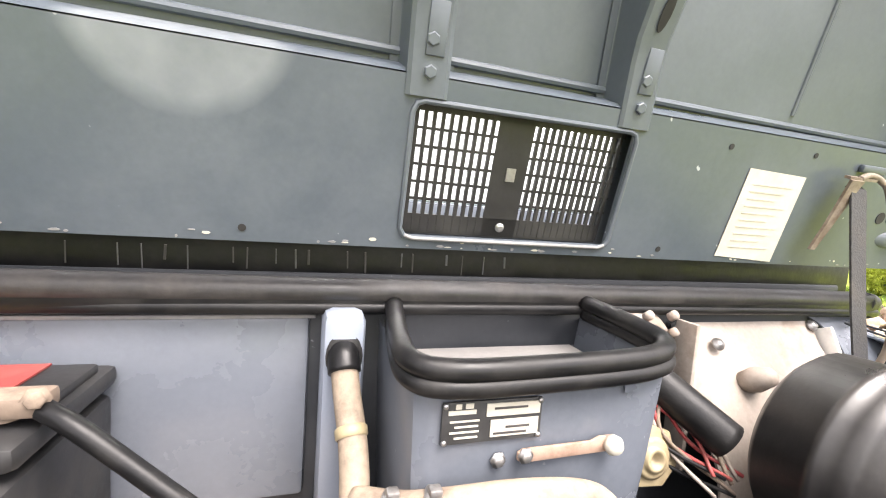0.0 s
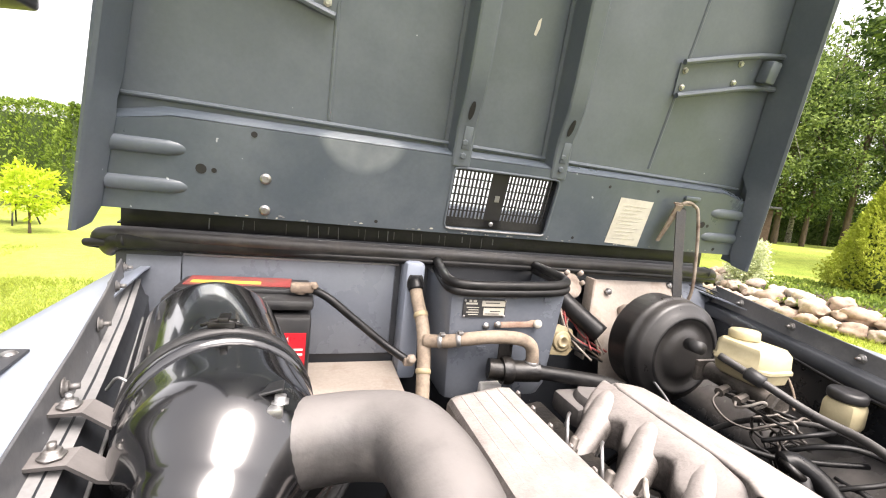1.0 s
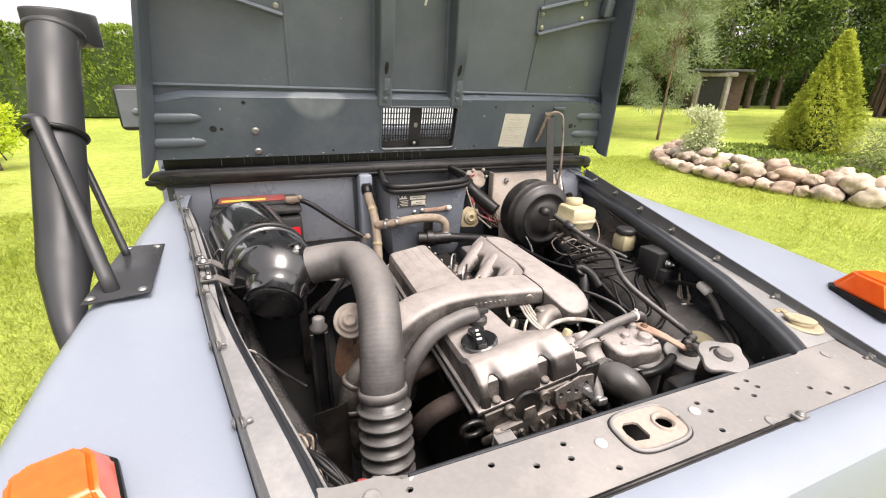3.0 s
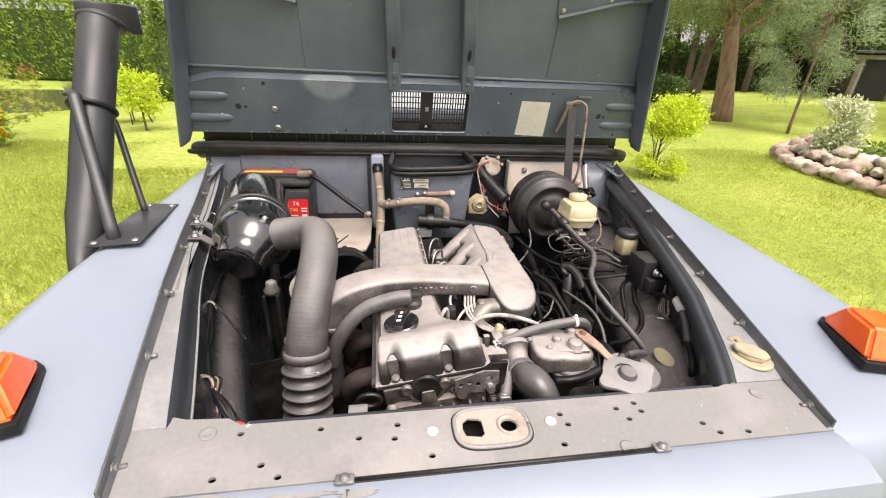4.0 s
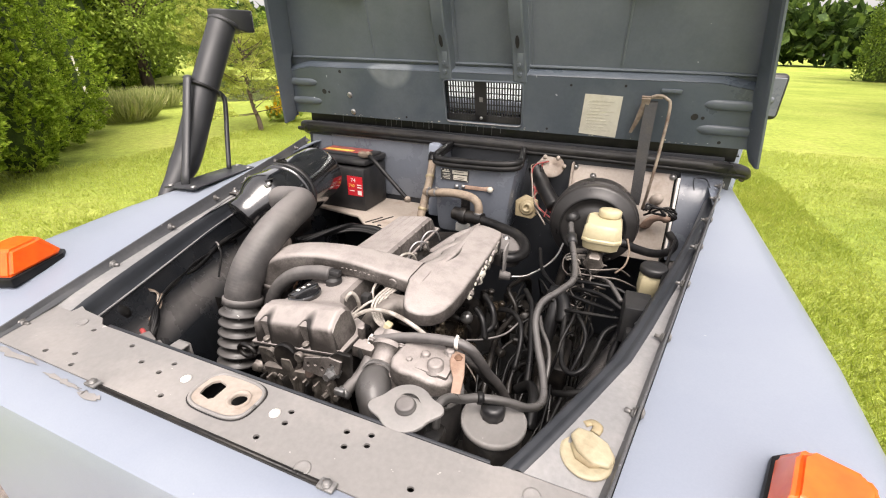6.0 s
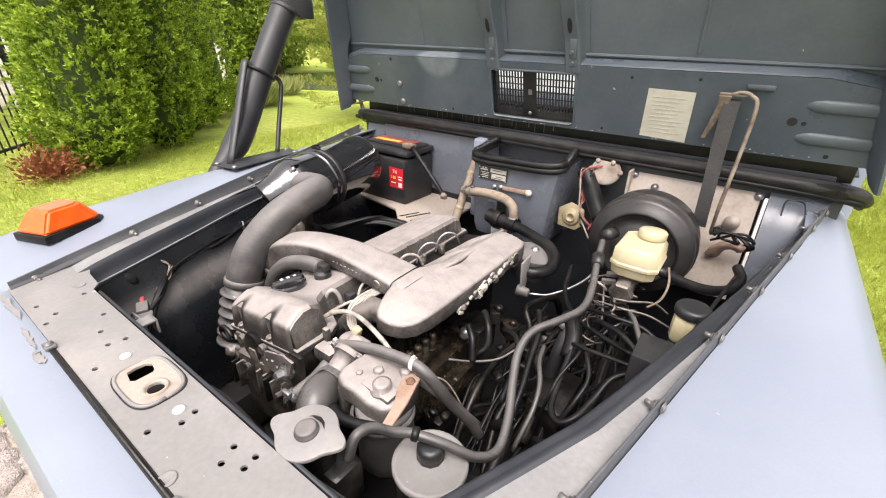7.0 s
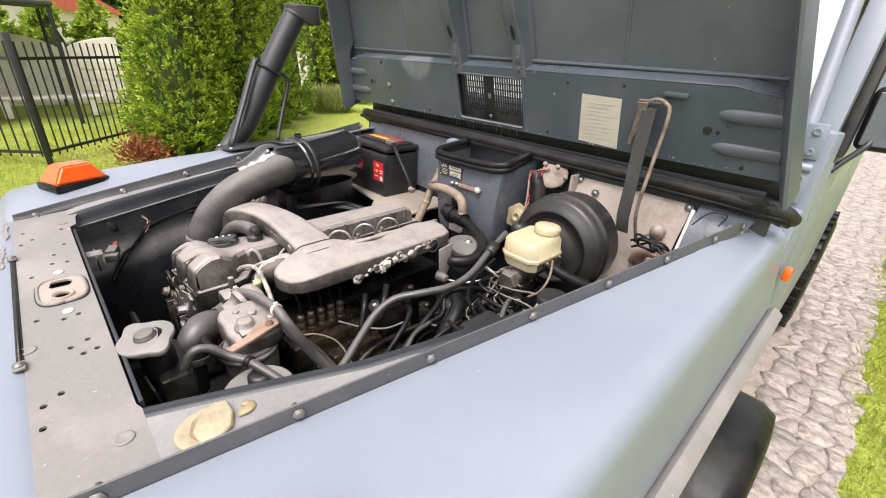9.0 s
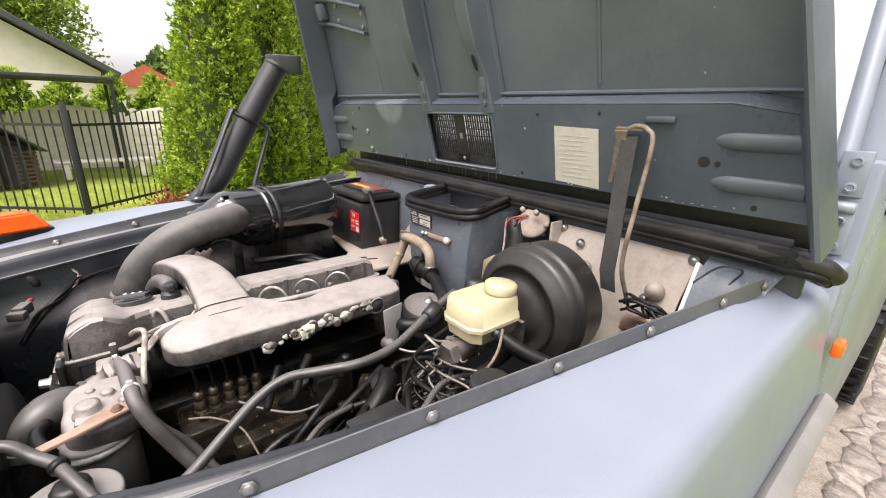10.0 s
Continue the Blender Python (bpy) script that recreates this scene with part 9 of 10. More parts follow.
def limb_tree(name, x, y, h, label, trunk_r, crown_c, crown_r, n, leaf, mat, bark="bark", lean=(0, 0), limbs=7, clumps=40, group="", seed=1, ratio=0.5, category="tree", jitter=0.8, base_z=0.0, tuft=0.24):
    """A tree with a tapered trunk, limbs and a crown of leaf clumps."""
    g = np.random.default_rng(seed)
    t = thing(name, (x, y, base_z), label, category, group)
    top = Vector((x + lean[0], y + lean[1], base_z + h))
    b = bmesh.new()
    tube(b, [(x, y, base_z - 0.05), (x + lean[0] * 0.3, y + lean[1] * 0.3, base_z + h * 0.35), (x + lean[0] * 0.7, y + lean[1] * 0.7, base_z + h * 0.7), top], trunk_r, 12, 5, True, lambda q: (1.35 - 0.9 * q) if q < 0.12 else 1.25 - 1.05 * q)
    part("trunk", b, M[bark], t)
    cc, cr = np.array(crown_c) + np.array((x, y, base_z)), np.array(crown_r)
    cen = []
    for k in range(clumps):
        v = g.normal(0, 1, 3)
        v /= np.linalg.norm(v)
        cen.append(cc + v * cr * (0.45 + 0.55 * g.random() ** 0.5))
    cen = np.array(cen)
    b = bmesh.new()
    for k in range(limbs):
        c = cen[k % len(cen)]
        q = 0.35 + 0.5 * g.random()
        s = Vector((x + lean[0] * q, y + lean[1] * q, base_z + h * q))
        e = Vector(c)
        m_ = s.lerp(e, 0.5) + Vector((0, 0, 0.12 * (e - s).length))
        tube(b, [s, m_, e], trunk_r * 0.32, 7, 4, True, lambda q2: 1 - 0.8 * q2)
    tagged(part("limb", b, M[bark], t), kind="stuff")
    idx = g.integers(0, len(cen), n)
    sig = cr.mean() * tuft
    p = cen[idx] + g.normal(0, 1, (n, 3)) * sig * np.array((1, 1, 0.7))
    d = unit(p - cc) * 0.8 + np.array((0, 0, 0.15))
    p[:, 2] = np.maximum(p[:, 2], base_z + 0.03)
    crown_part("crown", t, p, d, leaf, M[mat], ratio, jitter)
    return t


# stone path under and beside the vehicle
PX0, PX1 = -1.72, 1.30
bm = bmesh.new()
box(bm, (0.5 * (PX0 + PX1), 8, -0.045), (PX1 - PX0, 34, 0.05))
path = tagged(new("path", finish("path", bm, M["sand"])), "path of rough grey-beige paving stones with sandy joints", "path", kind="structure")


def stones(x0, x1, y0, y1, cell, seed):
    g = np.random.default_rng(seed)
    nx, ny = max(1, round((x1 - x0) / cell)), max(1, round((y1 - y0) / (cell * 0.9)))
    gx = np.linspace(x0, x1, nx + 1)[None, :] + (np.arange(ny + 1) % 2)[:, None] * cell * 0.35 + g.uniform(-0.34, 0.34, (ny + 1, nx + 1)) * cell
    gy = np.linspace(y0, y1, ny + 1)[:, None] + g.uniform(-0.32, 0.32, (ny + 1, nx + 1)) * cell
    out = []
    for j in range(ny):
        for i in range(nx):
            q = [(gx[j, i], gy[j, i]), (gx[j, i + 1], gy[j, i + 1]), (gx[j + 1, i + 1], gy[j + 1, i + 1]), (gx[j + 1, i], gy[j + 1, i])]
            q2 = []
            for k in range(4):
                a, b = q[k], q[(k + 1) % 4]
                q2.append(a)
                f = g.uniform(0.35, 0.65)
                q2.append((a[0] + (b[0] - a[0]) * f + g.uniform(-0.1, 0.1) * cell, a[1] + (b[1] - a[1]) * f + g.uniform(-0.1, 0.1) * cell))
            out.append((q2, g.uniform(0.008, 0.018), g.uniform(-0.003, 0.003, 2)))
    return out


def stone_mesh(b, q, h, tilt):
    cx, cy = sum(p[0] for p in q) / len(q), sum(p[1] for p in q) / len(q)
    lo = [b.verts.new((cx + (p[0] - cx) * 0.985, cy + (p[1] - cy) * 0.985, -0.025)) for p in q]
    hi = [b.verts.new((cx + (p[0] - cx) * 0.90, cy + (p[1] - cy) * 0.90, -0.02 + h + tilt[0] * (1 if k % 3 else -0.6) + tilt[1] * (1 if k % 2 else -1))) for k, p in enumerate(q)]
    c = b.verts.new((cx, cy, -0.018 + h))
    n = len(q)
    for k in range(n):
        b.faces.new((lo[k], lo[(k + 1) % n], hi[(k + 1) % n], hi[k]))
        b.faces.new((hi[k], hi[(k + 1) % n], c))


near = stones(0.92, PX1, 1.5, 5.2, 0.105, 3) + stones(PX0, -1.25, -0.2, 1.6, 0.12, 4)
for q, h, tilt in near[:300]:
    b = bmesh.new()
    stone_mesh(b, q, h, tilt)
    part("paving_stone", b, M["flag"], path)
b = bmesh.new()
for q, h, tilt in near[300:] + stones(0.92, PX1, 5.2, 7.0, 0.12, 13) + stones(PX0, -1.25, 1.6, 4.2, 0.13, 14) + stones(-1.2, PX1, 7.0, 19.0, 0.16, 5) + stones(PX0, -1.2, 4.2, 12.0, 0.16, 6) + stones(PX0, -1.3, -4.0, -0.2, 0.14, 8) + stones(-1.25, 0.9, 3.9, 7.0, 0.2, 9) + stones(-1.3, PX1, -7.0, -0.3, 0.2, 10) + stones(0.92, PX1, -0.3, 1.5, 0.12, 11):
    stone_mesh(b, q, h, tilt)
tagged(part("far_paving", b, M["flag_far"], path), kind="stuff")

# pond
bm = bmesh.new()
pts = [(-12.3 + 5.0 * math.cos(a) * (1 + 0.10 * math.sin(3 * a)) + 1.8 * math.sin(a), 13.1 + 5.6 * math.sin(a) * (1 + 0.08 * math.cos(2 * a))) for a in [2 * math.pi * i / 40 for i in range(40)]]
prism(bm, pts, -0.028, -0.016)
tagged(new("water", finish("water", bm, M["water"])), "still dark garden pond", "pond", kind="structure")
bm = bmesh.new()
tube(bm, [(p[0], p[1], -0.03) for p in pts + pts[:1]], 0.10, 10, 3, True, lambda t: 0.8 + 0.5 * noise.noise(Vector((t * 40, 0.3, 0.7))), (2.0, 0.5))
tagged(new("trim", finish("trim", bm, M["lawn"])), "grassy bank round the pond", "bank", kind="structure")

# ---------------------------------------------------------------- thujas, fence, wall, kennel, house
thuja(-6.22, 1.62, 4.6, 0.68, 36000, 0.095, seed=1.0, lean=(0.03, 0.12), label="tall dense green thuja conifer beside the iron fence")
thuja(-6.75, 2.66, 4.3, 0.56, 20000, 0.095, seed=2.2, lean=(0.02, 0.08))
thuja(-7.75, 3.5, 4.4, 0.62, 18000, 0.085, seed=3.1)
thuja(-8.75, 4.35, 4.2, 0.70, 14000, 0.09, seed=4.5)
for k in range(8):
    thuja(-14.0 - 0.95 * k, 7.6 + 1.05 * k, 4.6 + 0.3 * math.sin(k * 2.1), 0.74, 2300, 0.27, seed=5.0 + k, label="tall slender thuja in a row by the pond", group="far thujas")
for k in range(14):
    thuja(-14.2 - 0.05 * k, -9.5 + 1.05 * k, 2.05 + 0.10 * math.sin(k * 1.9), 0.78, 2100, 0.25, seed=20.0 + k, label="thuja in the hedge behind the concrete wall", group="wall hedge")
low = thing("barberry_shrub", (-5.85, 1.08, 0), "small reddish-brown shrub below the thuja", "shrub")
n = 900
p = np.stack([-5.80 + rng.normal(0, 0.11, n), 1.02 + rng.normal(0, 0.13, n), np.abs(rng.normal(0.12, 0.09, n)) + 0.01], 1)
crown_part("crown", low, p, unit(p - np.array((-5.8, 1.02, -0.1))), 0.06, M["red_leaf"], 0.5, 0.6)

fence_thing = thing("iron_fence", (-6.3, 0.1, 0), "black painted iron bar fence with square posts", "fence")
CORNER = (-6.30, 0.10)


def fence_run(p0, p1, n, end_post=True):
    p0, p1 = Vector((*p0, 0)), Vector((*p1, 0))
    for z in (0.14, 1.22):
        b = bmesh.new()
        box(b, (p0 + p1) / 2 + Vector((0, 0, z)), ((p1 - p0).length, 0.03, 0.035), 0.0, 2, Matrix.Rotation(math.atan2(p1.y - p0.y, p1.x - p0.x), 4, "Z"))
        part("rail", b, M["fence"], fence_thing)
    for k in range(n):
        q = p0.lerp(p1, (k + 0.5) / n)
        b = bmesh.new()
        box(b, q + Vector((0, 0, 0.74)), (0.018, 0.018, 1.32))
        part("bar", b, M["fence"], fence_thing)
    for q in ([p0, p1] if end_post else [p1]):
        b = bmesh.new()
        box(b, q + Vector((0, 0, 0.74)), (0.065, 0.065, 1.50), 0.004)
        part("post", b, M["fence"], fence_thing)


fence_run(CORNER, (-7.15, -0.95), 11)
fence_run((-7.15, -0.95), (-8.9, -3.1), 22, False)
fence_run(CORNER, (-7.60, 1.35), 15, False)

wall_c = thing("concrete_fence", (-12.6, -2, 0), "pale ornamental concrete panel fence with arched tops", "fence")
for k in range(8):
    y0 = -9.0 + 2.0 * k
    b = bmesh.new()
    top = [(y0 + 0.06 + 1.88 * i / 14, 1.20 + 0.26 * math.sin(math.pi * i / 14) ** 0.8) for i in range(15)]
    pts2 = [(y0 + 0.06, 0.0), (y0 + 1.94, 0.0)] + list(reversed(top))
    prism(b, pts2, -12.62, -12.56, Matrix(((0, 0, 1, 0), (1, 0, 0, 0), (0, 1, 0, 0), (0, 0, 0, 1))), 0.006, 1)
    pn = part("panel", b, M["concrete"], wall_c)
    for r_ in range(4):
        for c_ in range(5):
            b = bmesh.new()
            box(b, (-12.552, y0 + 0.26 + 0.37 * c_ + 0.09 * (r_ % 2), 0.14 + 0.24 * r_), (0.02, 0.31, 0.19), 0.008, 1)
            part("block", b, M["concrete"], pn)
    b = bmesh.new()
    box(b, (-12.58, y0, 0.64), (0.12, 0.12, 1.34), 0.01)
    part("post", b, M["concrete"], wall_c)

kennel = thing("dog_kennel", (-9.9, -1.2, 0), "dark brown log dog kennel with pitched roof behind the fence", "kennel")
KM = Matrix.Translation((-10.1, -1.15, 0)) @ Matrix.Rotation(radians(25), 4, "Z")
for k in range(8):
    for s in (-1, 1):
        b = bmesh.new()
        cyl(b, (-0.5, s * 0.42, 0.10 + 0.075 * k), (0.5, s * 0.42, 0.10 + 0.075 * k), 0.04, seg=8)
        bmesh.ops.transform(b, matrix=KM, verts=b.verts[:])
        part("log", b, M["wood_brown"], kennel)
    for a_, b_ in ((-0.45, -0.14), (0.14, 0.45)):
        b = bmesh.new()
        cyl(b, (0.46, a_, 0.10 + 0.075 * k), (0.46, b_, 0.10 + 0.075 * k), 0.04, seg=8)
        bmesh.ops.transform(b, matrix=KM, verts=b.verts[:])
        part("log", b, M["wood_brown"], kennel)
b = bmesh.new()
prism(b, [(-0.42, 0.66), (0.42, 0.66), (0.0, 1.0)], -0.46, 0.44, KM @ Matrix(((0, 0, 1, 0), (1, 0, 0, 0), (0, 1, 0, 0), (0, 0, 0, 1))))
box(b, KM @ Vector((0.40, 0, 0.40)), (0.02, 0.5, 0.7))
part("gable", b, M["dark"], kennel)
for s in (-1, 1):
    b = bmesh.new()
    box(b, (0, s * 0.30, 0.86), (1.25, 0.72, 0.03), 0.006, 1, Matrix.Rotation(s * radians(-38), 4, "X"))
    bmesh.ops.transform(b, matrix=KM, verts=b.verts[:])
    part("roof_slope", b, M["roof_dark"], kennel)
bench = thing("plank_bench", (-10.6, 0.3, 0), "low grey plank on blocks behind the fence", "bench")
b = bmesh.new()
box(b, (-10.6, 0.45, 0.36), (0.35, 1.7, 0.05), 0.008)
part("plank", b, M["concrete"], bench)
for yy in (-0.2, 1.1):
    b = bmesh.new()
    box(b, (-10.6, yy, 0.165), (0.3, 0.12, 0.33), 0.01)
    part("block", b, M["concrete"], bench)

canopy = thing("porch_canopy", (-10.5, -1.8, 0), "dark flat canopy roof on thin steel posts", "canopy")
b = bmesh.new()
box(b, (-11.3, -2.3, 1.98), (3.4, 6.3, 0.06), 0.01, 2, Matrix.Rotation(radians(1), 4, "Y"))
part("roof_sheet", b, M["roof_dark"], canopy)
for x, y in ((-9.65, 0.78), (-12.35, 0.78), (-9.65, -5.0)):
    b = bmesh.new()
    box(b, (x, y, 0.96), (0.06, 0.06, 1.96))
    part("post", b, M["fence"], canopy)

house = thing("house", (-20, -5, 0), "cream rendered house with a dark pitched roof", "house")
HM = Matrix(((0, 0, 1, 0), (1, 0, 0, 0), (0, 1, 0, 0), (0, 0, 0, 1)))
b = bmesh.new()
prism(b, [(-11.0, 0), (1.0, 0), (1.0, 2.65), (-5.0, 6.3), (-11.0, 2.65)], -30, -20, HM)
part("wall", b, M["house_wall"], house)
for s in (-1, 1):
    b = bmesh.new()
    ang = math.atan2(3.65, 6.0)
    box(b, (-24.8, -5.0 + s * 3.25, 4.52), (11.0, 7.7, 0.2), 0.02, 1, Matrix.Rotation(-s * ang, 4, "X"))
    part("roof", b, M["roof_dark"], house)
b = bmesh.new()
box(b, (-19.95, -5.5, 1.5), (0.1, 1.3, 1.3))
part("window", b, M["dark"], house)
house2 = thing("far_house", (-44, 9, 0), "far house with a red tiled roof", "house")
b = bmesh.new()
prism(b, [(2, 0), (7, 0), (7, 2.9), (2, 2.9)], -48, -42, HM)
part("wall", b, M["house_wall"], house2)
b = bmesh.new()
prism(b, [(1.6, 2.9), (7.4, 2.9), (4.5, 4.6)], -48.5, -41.5, HM)
part("roof", b, M["roof_red"], house2)
limb_tree("broadleaf_tree", -42, -2.6, 7, "large far green broadleaf tree behind the houses", 0.35, (0, 0, 6.6), (3.8, 3.8, 4.0), 15000, 0.42, "hedge", seed=31, clumps=90, tuft=0.17)

# ---------------------------------------------------------------- pond side: shrubs, pine, chairs, hedge
def garden_pine(x, y, seed):
    """A small spreading pine: low crooked stem, long bare branches, round tufts of needles along them."""
    g = np.random.default_rng(seed)
    t = thing("young_pine", (x, y, 0), "small gnarled garden pine with round tufts of yellow-green needles", "tree")
    b = bmesh.new()
    tube(b, [(x, y, -0.05), (x - 0.06, y + 0.03, 0.18), (x - 0.22, y + 0.10, 0.42), (x - 0.34, y + 0.16, 0.85), (x - 0.42, y + 0.22, 1.65)], 0.045, 10, 5, True, lambda q: 1.2 - 0.85 * q)
    part("trunk", b, M["bark"], t)
    b = bmesh.new()
    cen = []
    for k in range(56):
        q = 0.12 + 0.86 * g.random() ** 0.75
        s0 = np.array((x - 0.42 * q, y + 0.2 * q, 0.12 + 1.42 * q))
        az = g.uniform(0, 2 * math.pi)
        r = g.uniform(0.55, 1.55) * (1.1 - 0.45 * q)
        e = s0 + np.array((math.cos(az) * r, math.sin(az) * r, g.uniform(0.0, 0.95) * (0.30 + 0.85 * q)))
        m1 = s0 * 0.6 + e * 0.4 + np.array((0, 0, -0.06 + 0.05 * g.normal()))
        tube(b, [tuple(s0), tuple(m1), tuple(e)], 0.010, 6, 4, True, lambda q2: 1 - 0.75 * q2)
        for j in range(12):
            f = 0.30 + 0.70 * (j + g.random()) / 12
            c = m1 * (1 - f) + e * f + g.normal(0, 0.085, 3) * np.array((1, 1, 0.7))
            cen.append(c)
    tagged(part("limb", b, M["bark"], t), kind="stuff")
    cen = np.array(cen)
    idx = np.repeat(np.arange(len(cen)), 60)
    v = g.normal(0, 1, (len(idx), 3))
    v[:, 2] = np.abs(v[:, 2]) * 0.9 - 0.15
    v = unit(v)
    crown_part("crown", t, cen[idx] + v * 0.035, v, 0.055, M["pine_yellow"], 0.16, 0.2)
    return t


garden_pine(-6.2, 6.36, 12)
limb_tree("willow_shrub", -16.2, 11.2, 4.6, "broad yellow-green shrub leaning over the pond", 0.16, (0.2, 0, 3.1), (3.4, 3.0, 2.3), 26000, 0.14, "lime_dull", limbs=16, clumps=90, seed=13, category="shrub", tuft=0.17)
limb_tree("willow_shrub", -20.5, 8.5, 5.0, "broad green shrub beyond the pond", 0.18, (0, 0, 3.4), (3.4, 3.0, 2.6), 18000, 0.16, "lime_dull", limbs=14, clumps=80, seed=14, category="shrub", tuft=0.17)


def clump(name, x, y, h, r, n, leaf, mat, label, category, ratio=0.08, seed=0, zb=0.0):
    g = np.random.default_rng(seed)
    t = thing(name, (x, y, zb), label, category)
    a, rr = g.uniform(0, 2 * math.pi, n), r * np.sqrt(g.random(n)) * 0.6
    p = np.stack([x + rr * np.cos(a), y + rr * np.sin(a), np.full(n, zb - 0.01)], 1)
    d = np.stack([np.cos(a) * rr / r * 0.9, np.sin(a) * rr / r * 0.9, np.ones(n)], 1)
    crown_part("blade", t, p, d, leaf * h, M[mat], ratio, 0.16)
    return t


clump("reed_clump", -9.5, 5.9, 0.62, 0.85, 1800, 0.9, "grass_dark", "clump of green reeds at the pond's edge", "reeds", 0.05, 41)
clump("reed_clump", -10.9, 7.6, 0.5, 0.8, 1200, 0.9, "grass_dark", "clump of green reeds at the pond's edge", "reeds", 0.05, 42)
clump("reed_clump", -10.2, 16.6, 0.4, 0.7, 700, 0.9, "grass_dark", "clump of green reeds at the pond's edge", "reeds", 0.05, 43)


def flower_bed(x, y, rx, ry, h, n, mat, label, seed):
    g = np.random.default_rng(seed)
    t = thing("flower_bed", (x, y, 0), label, "flowers")
    a, q = g.uniform(0, 2 * math.pi, n), np.sqrt(g.random(n))
    p = np.stack([x + rx * q * np.cos(a), y + ry * q * np.sin(a), h * (0.25 + 0.75 * g.random(n)) * (1 - 0.4 * q)], 1)
    crown_part("leaves", t, p * np.array((1, 1, 0.8)), np.tile((0, 0, 1.0), (n, 1)), 0.12, M["lime_dull"], 0.4, 0.8)
    p2 = p[: n // 2] + np.array((0, 0, 0.05))
    crown_part("blossoms", t, p2, np.tile((0, 0, 0.3), (n // 2, 1)), 0.09, M[mat], 0.9, 1.0)
    return t


flower_bed(-7.2, 8.4, 0.36, 0.30, 0.70, 420, "flower", "bed of tall yellow flowers beside the pond", 51)
flower_bed(-6.6, 7.5, 0.4, 0.3, 0.30, 420, "flower", "small patch of yellow flowers on the lawn", 52)
flower_bed(-13.7, 19.4, 0.35, 0.3, 0.75, 260, "red_leaf", "small clump of reddish flowers on the pond's far bank", 55)


tab = thing("garden_table", (-5.7, 10.35, 0), "black metal garden table with thin legs on the lawn", "table")
b = bmesh.new()
lathe(b, [(0.38, 0.50), (0.40, 0.515), (0.40, 0.53), (0.38, 0.54)], (-5.7, 10.35, 0), (0, 0, 1), 24)
part("tabletop", b, M["fence"], tab)
for k in range(4):
    b = bmesh.new()
    a = k * math.pi / 2 + 0.4
    tube(b, [(-5.7 + 0.36 * math.cos(a), 10.35 + 0.36 * math.sin(a), -0.03), (-5.7 + 0.27 * math.cos(a), 10.35 + 0.27 * math.sin(a), 0.3), (-5.7 + 0.33 * math.cos(a), 10.35 + 0.33 * math.sin(a), 0.51)], 0.014, 8, 5)
    part("leg", b, M["fence"], tab)
for k, (dx, dy, sx, sy, sz) in enumerate(((-0.12, -0.05, 0.16, 0.12, 0.035), (0.16, 0.06, 0.11, 0.13, 0.10))):
    b = bmesh.new()
    bmesh.ops.create_icosphere(b, subdivisions=3, radius=1.0)
    for v in b.verts:
        c = v.co.normalized()
        v.co = c * (1 + 0.16 * noise.noise(c * 2.2 + Vector((k * 5, 1, 2))))
        v.co.z = max(v.co.z, -0.9)
    bmesh.ops.transform(b, matrix=Matrix.Translation((-5.7 + dx, 10.35 + dy, 0.54 + sz * 0.9)) @ Matrix.Diagonal((sx, sy, sz, 1)), verts=b.verts[:])
    solid("folded_cloth", b, M["white_plastic"], "crumpled white cloth lying on the garden table", "cloth", "table cloths")
b = bmesh.new()
bmesh.ops.create_icosphere(b, subdivisions=3, radius=1.0)
for v in b.verts:
    c = v.co.normalized()
    v.co = c * (1 + 0.10 * noise.noise(c * 1.6 + Vector((3, 1, 7))))
    v.co.z = max(v.co.z, -0.55)
bmesh.ops.transform(b, matrix=Matrix.Translation((-6.25, 9.72, 0.13)) @ Matrix.Diagonal((0.17, 0.16, 0.27, 1)), verts=b.verts[:])
solid("white_garden_stone", b, M["flag_far"], "rounded whitish garden stone on the lawn by the pond", "stone")
limb_tree("lime_shrub", -4.95, 9.3, 0.8, "young yellow-green shrub beside the garden table", 0.018, (0.0, 0.0, 0.70), (0.34, 0.34, 0.42), 1500, 0.10, "lime_leaf", limbs=14, clumps=26, seed=86, category="shrub", ratio=0.35)


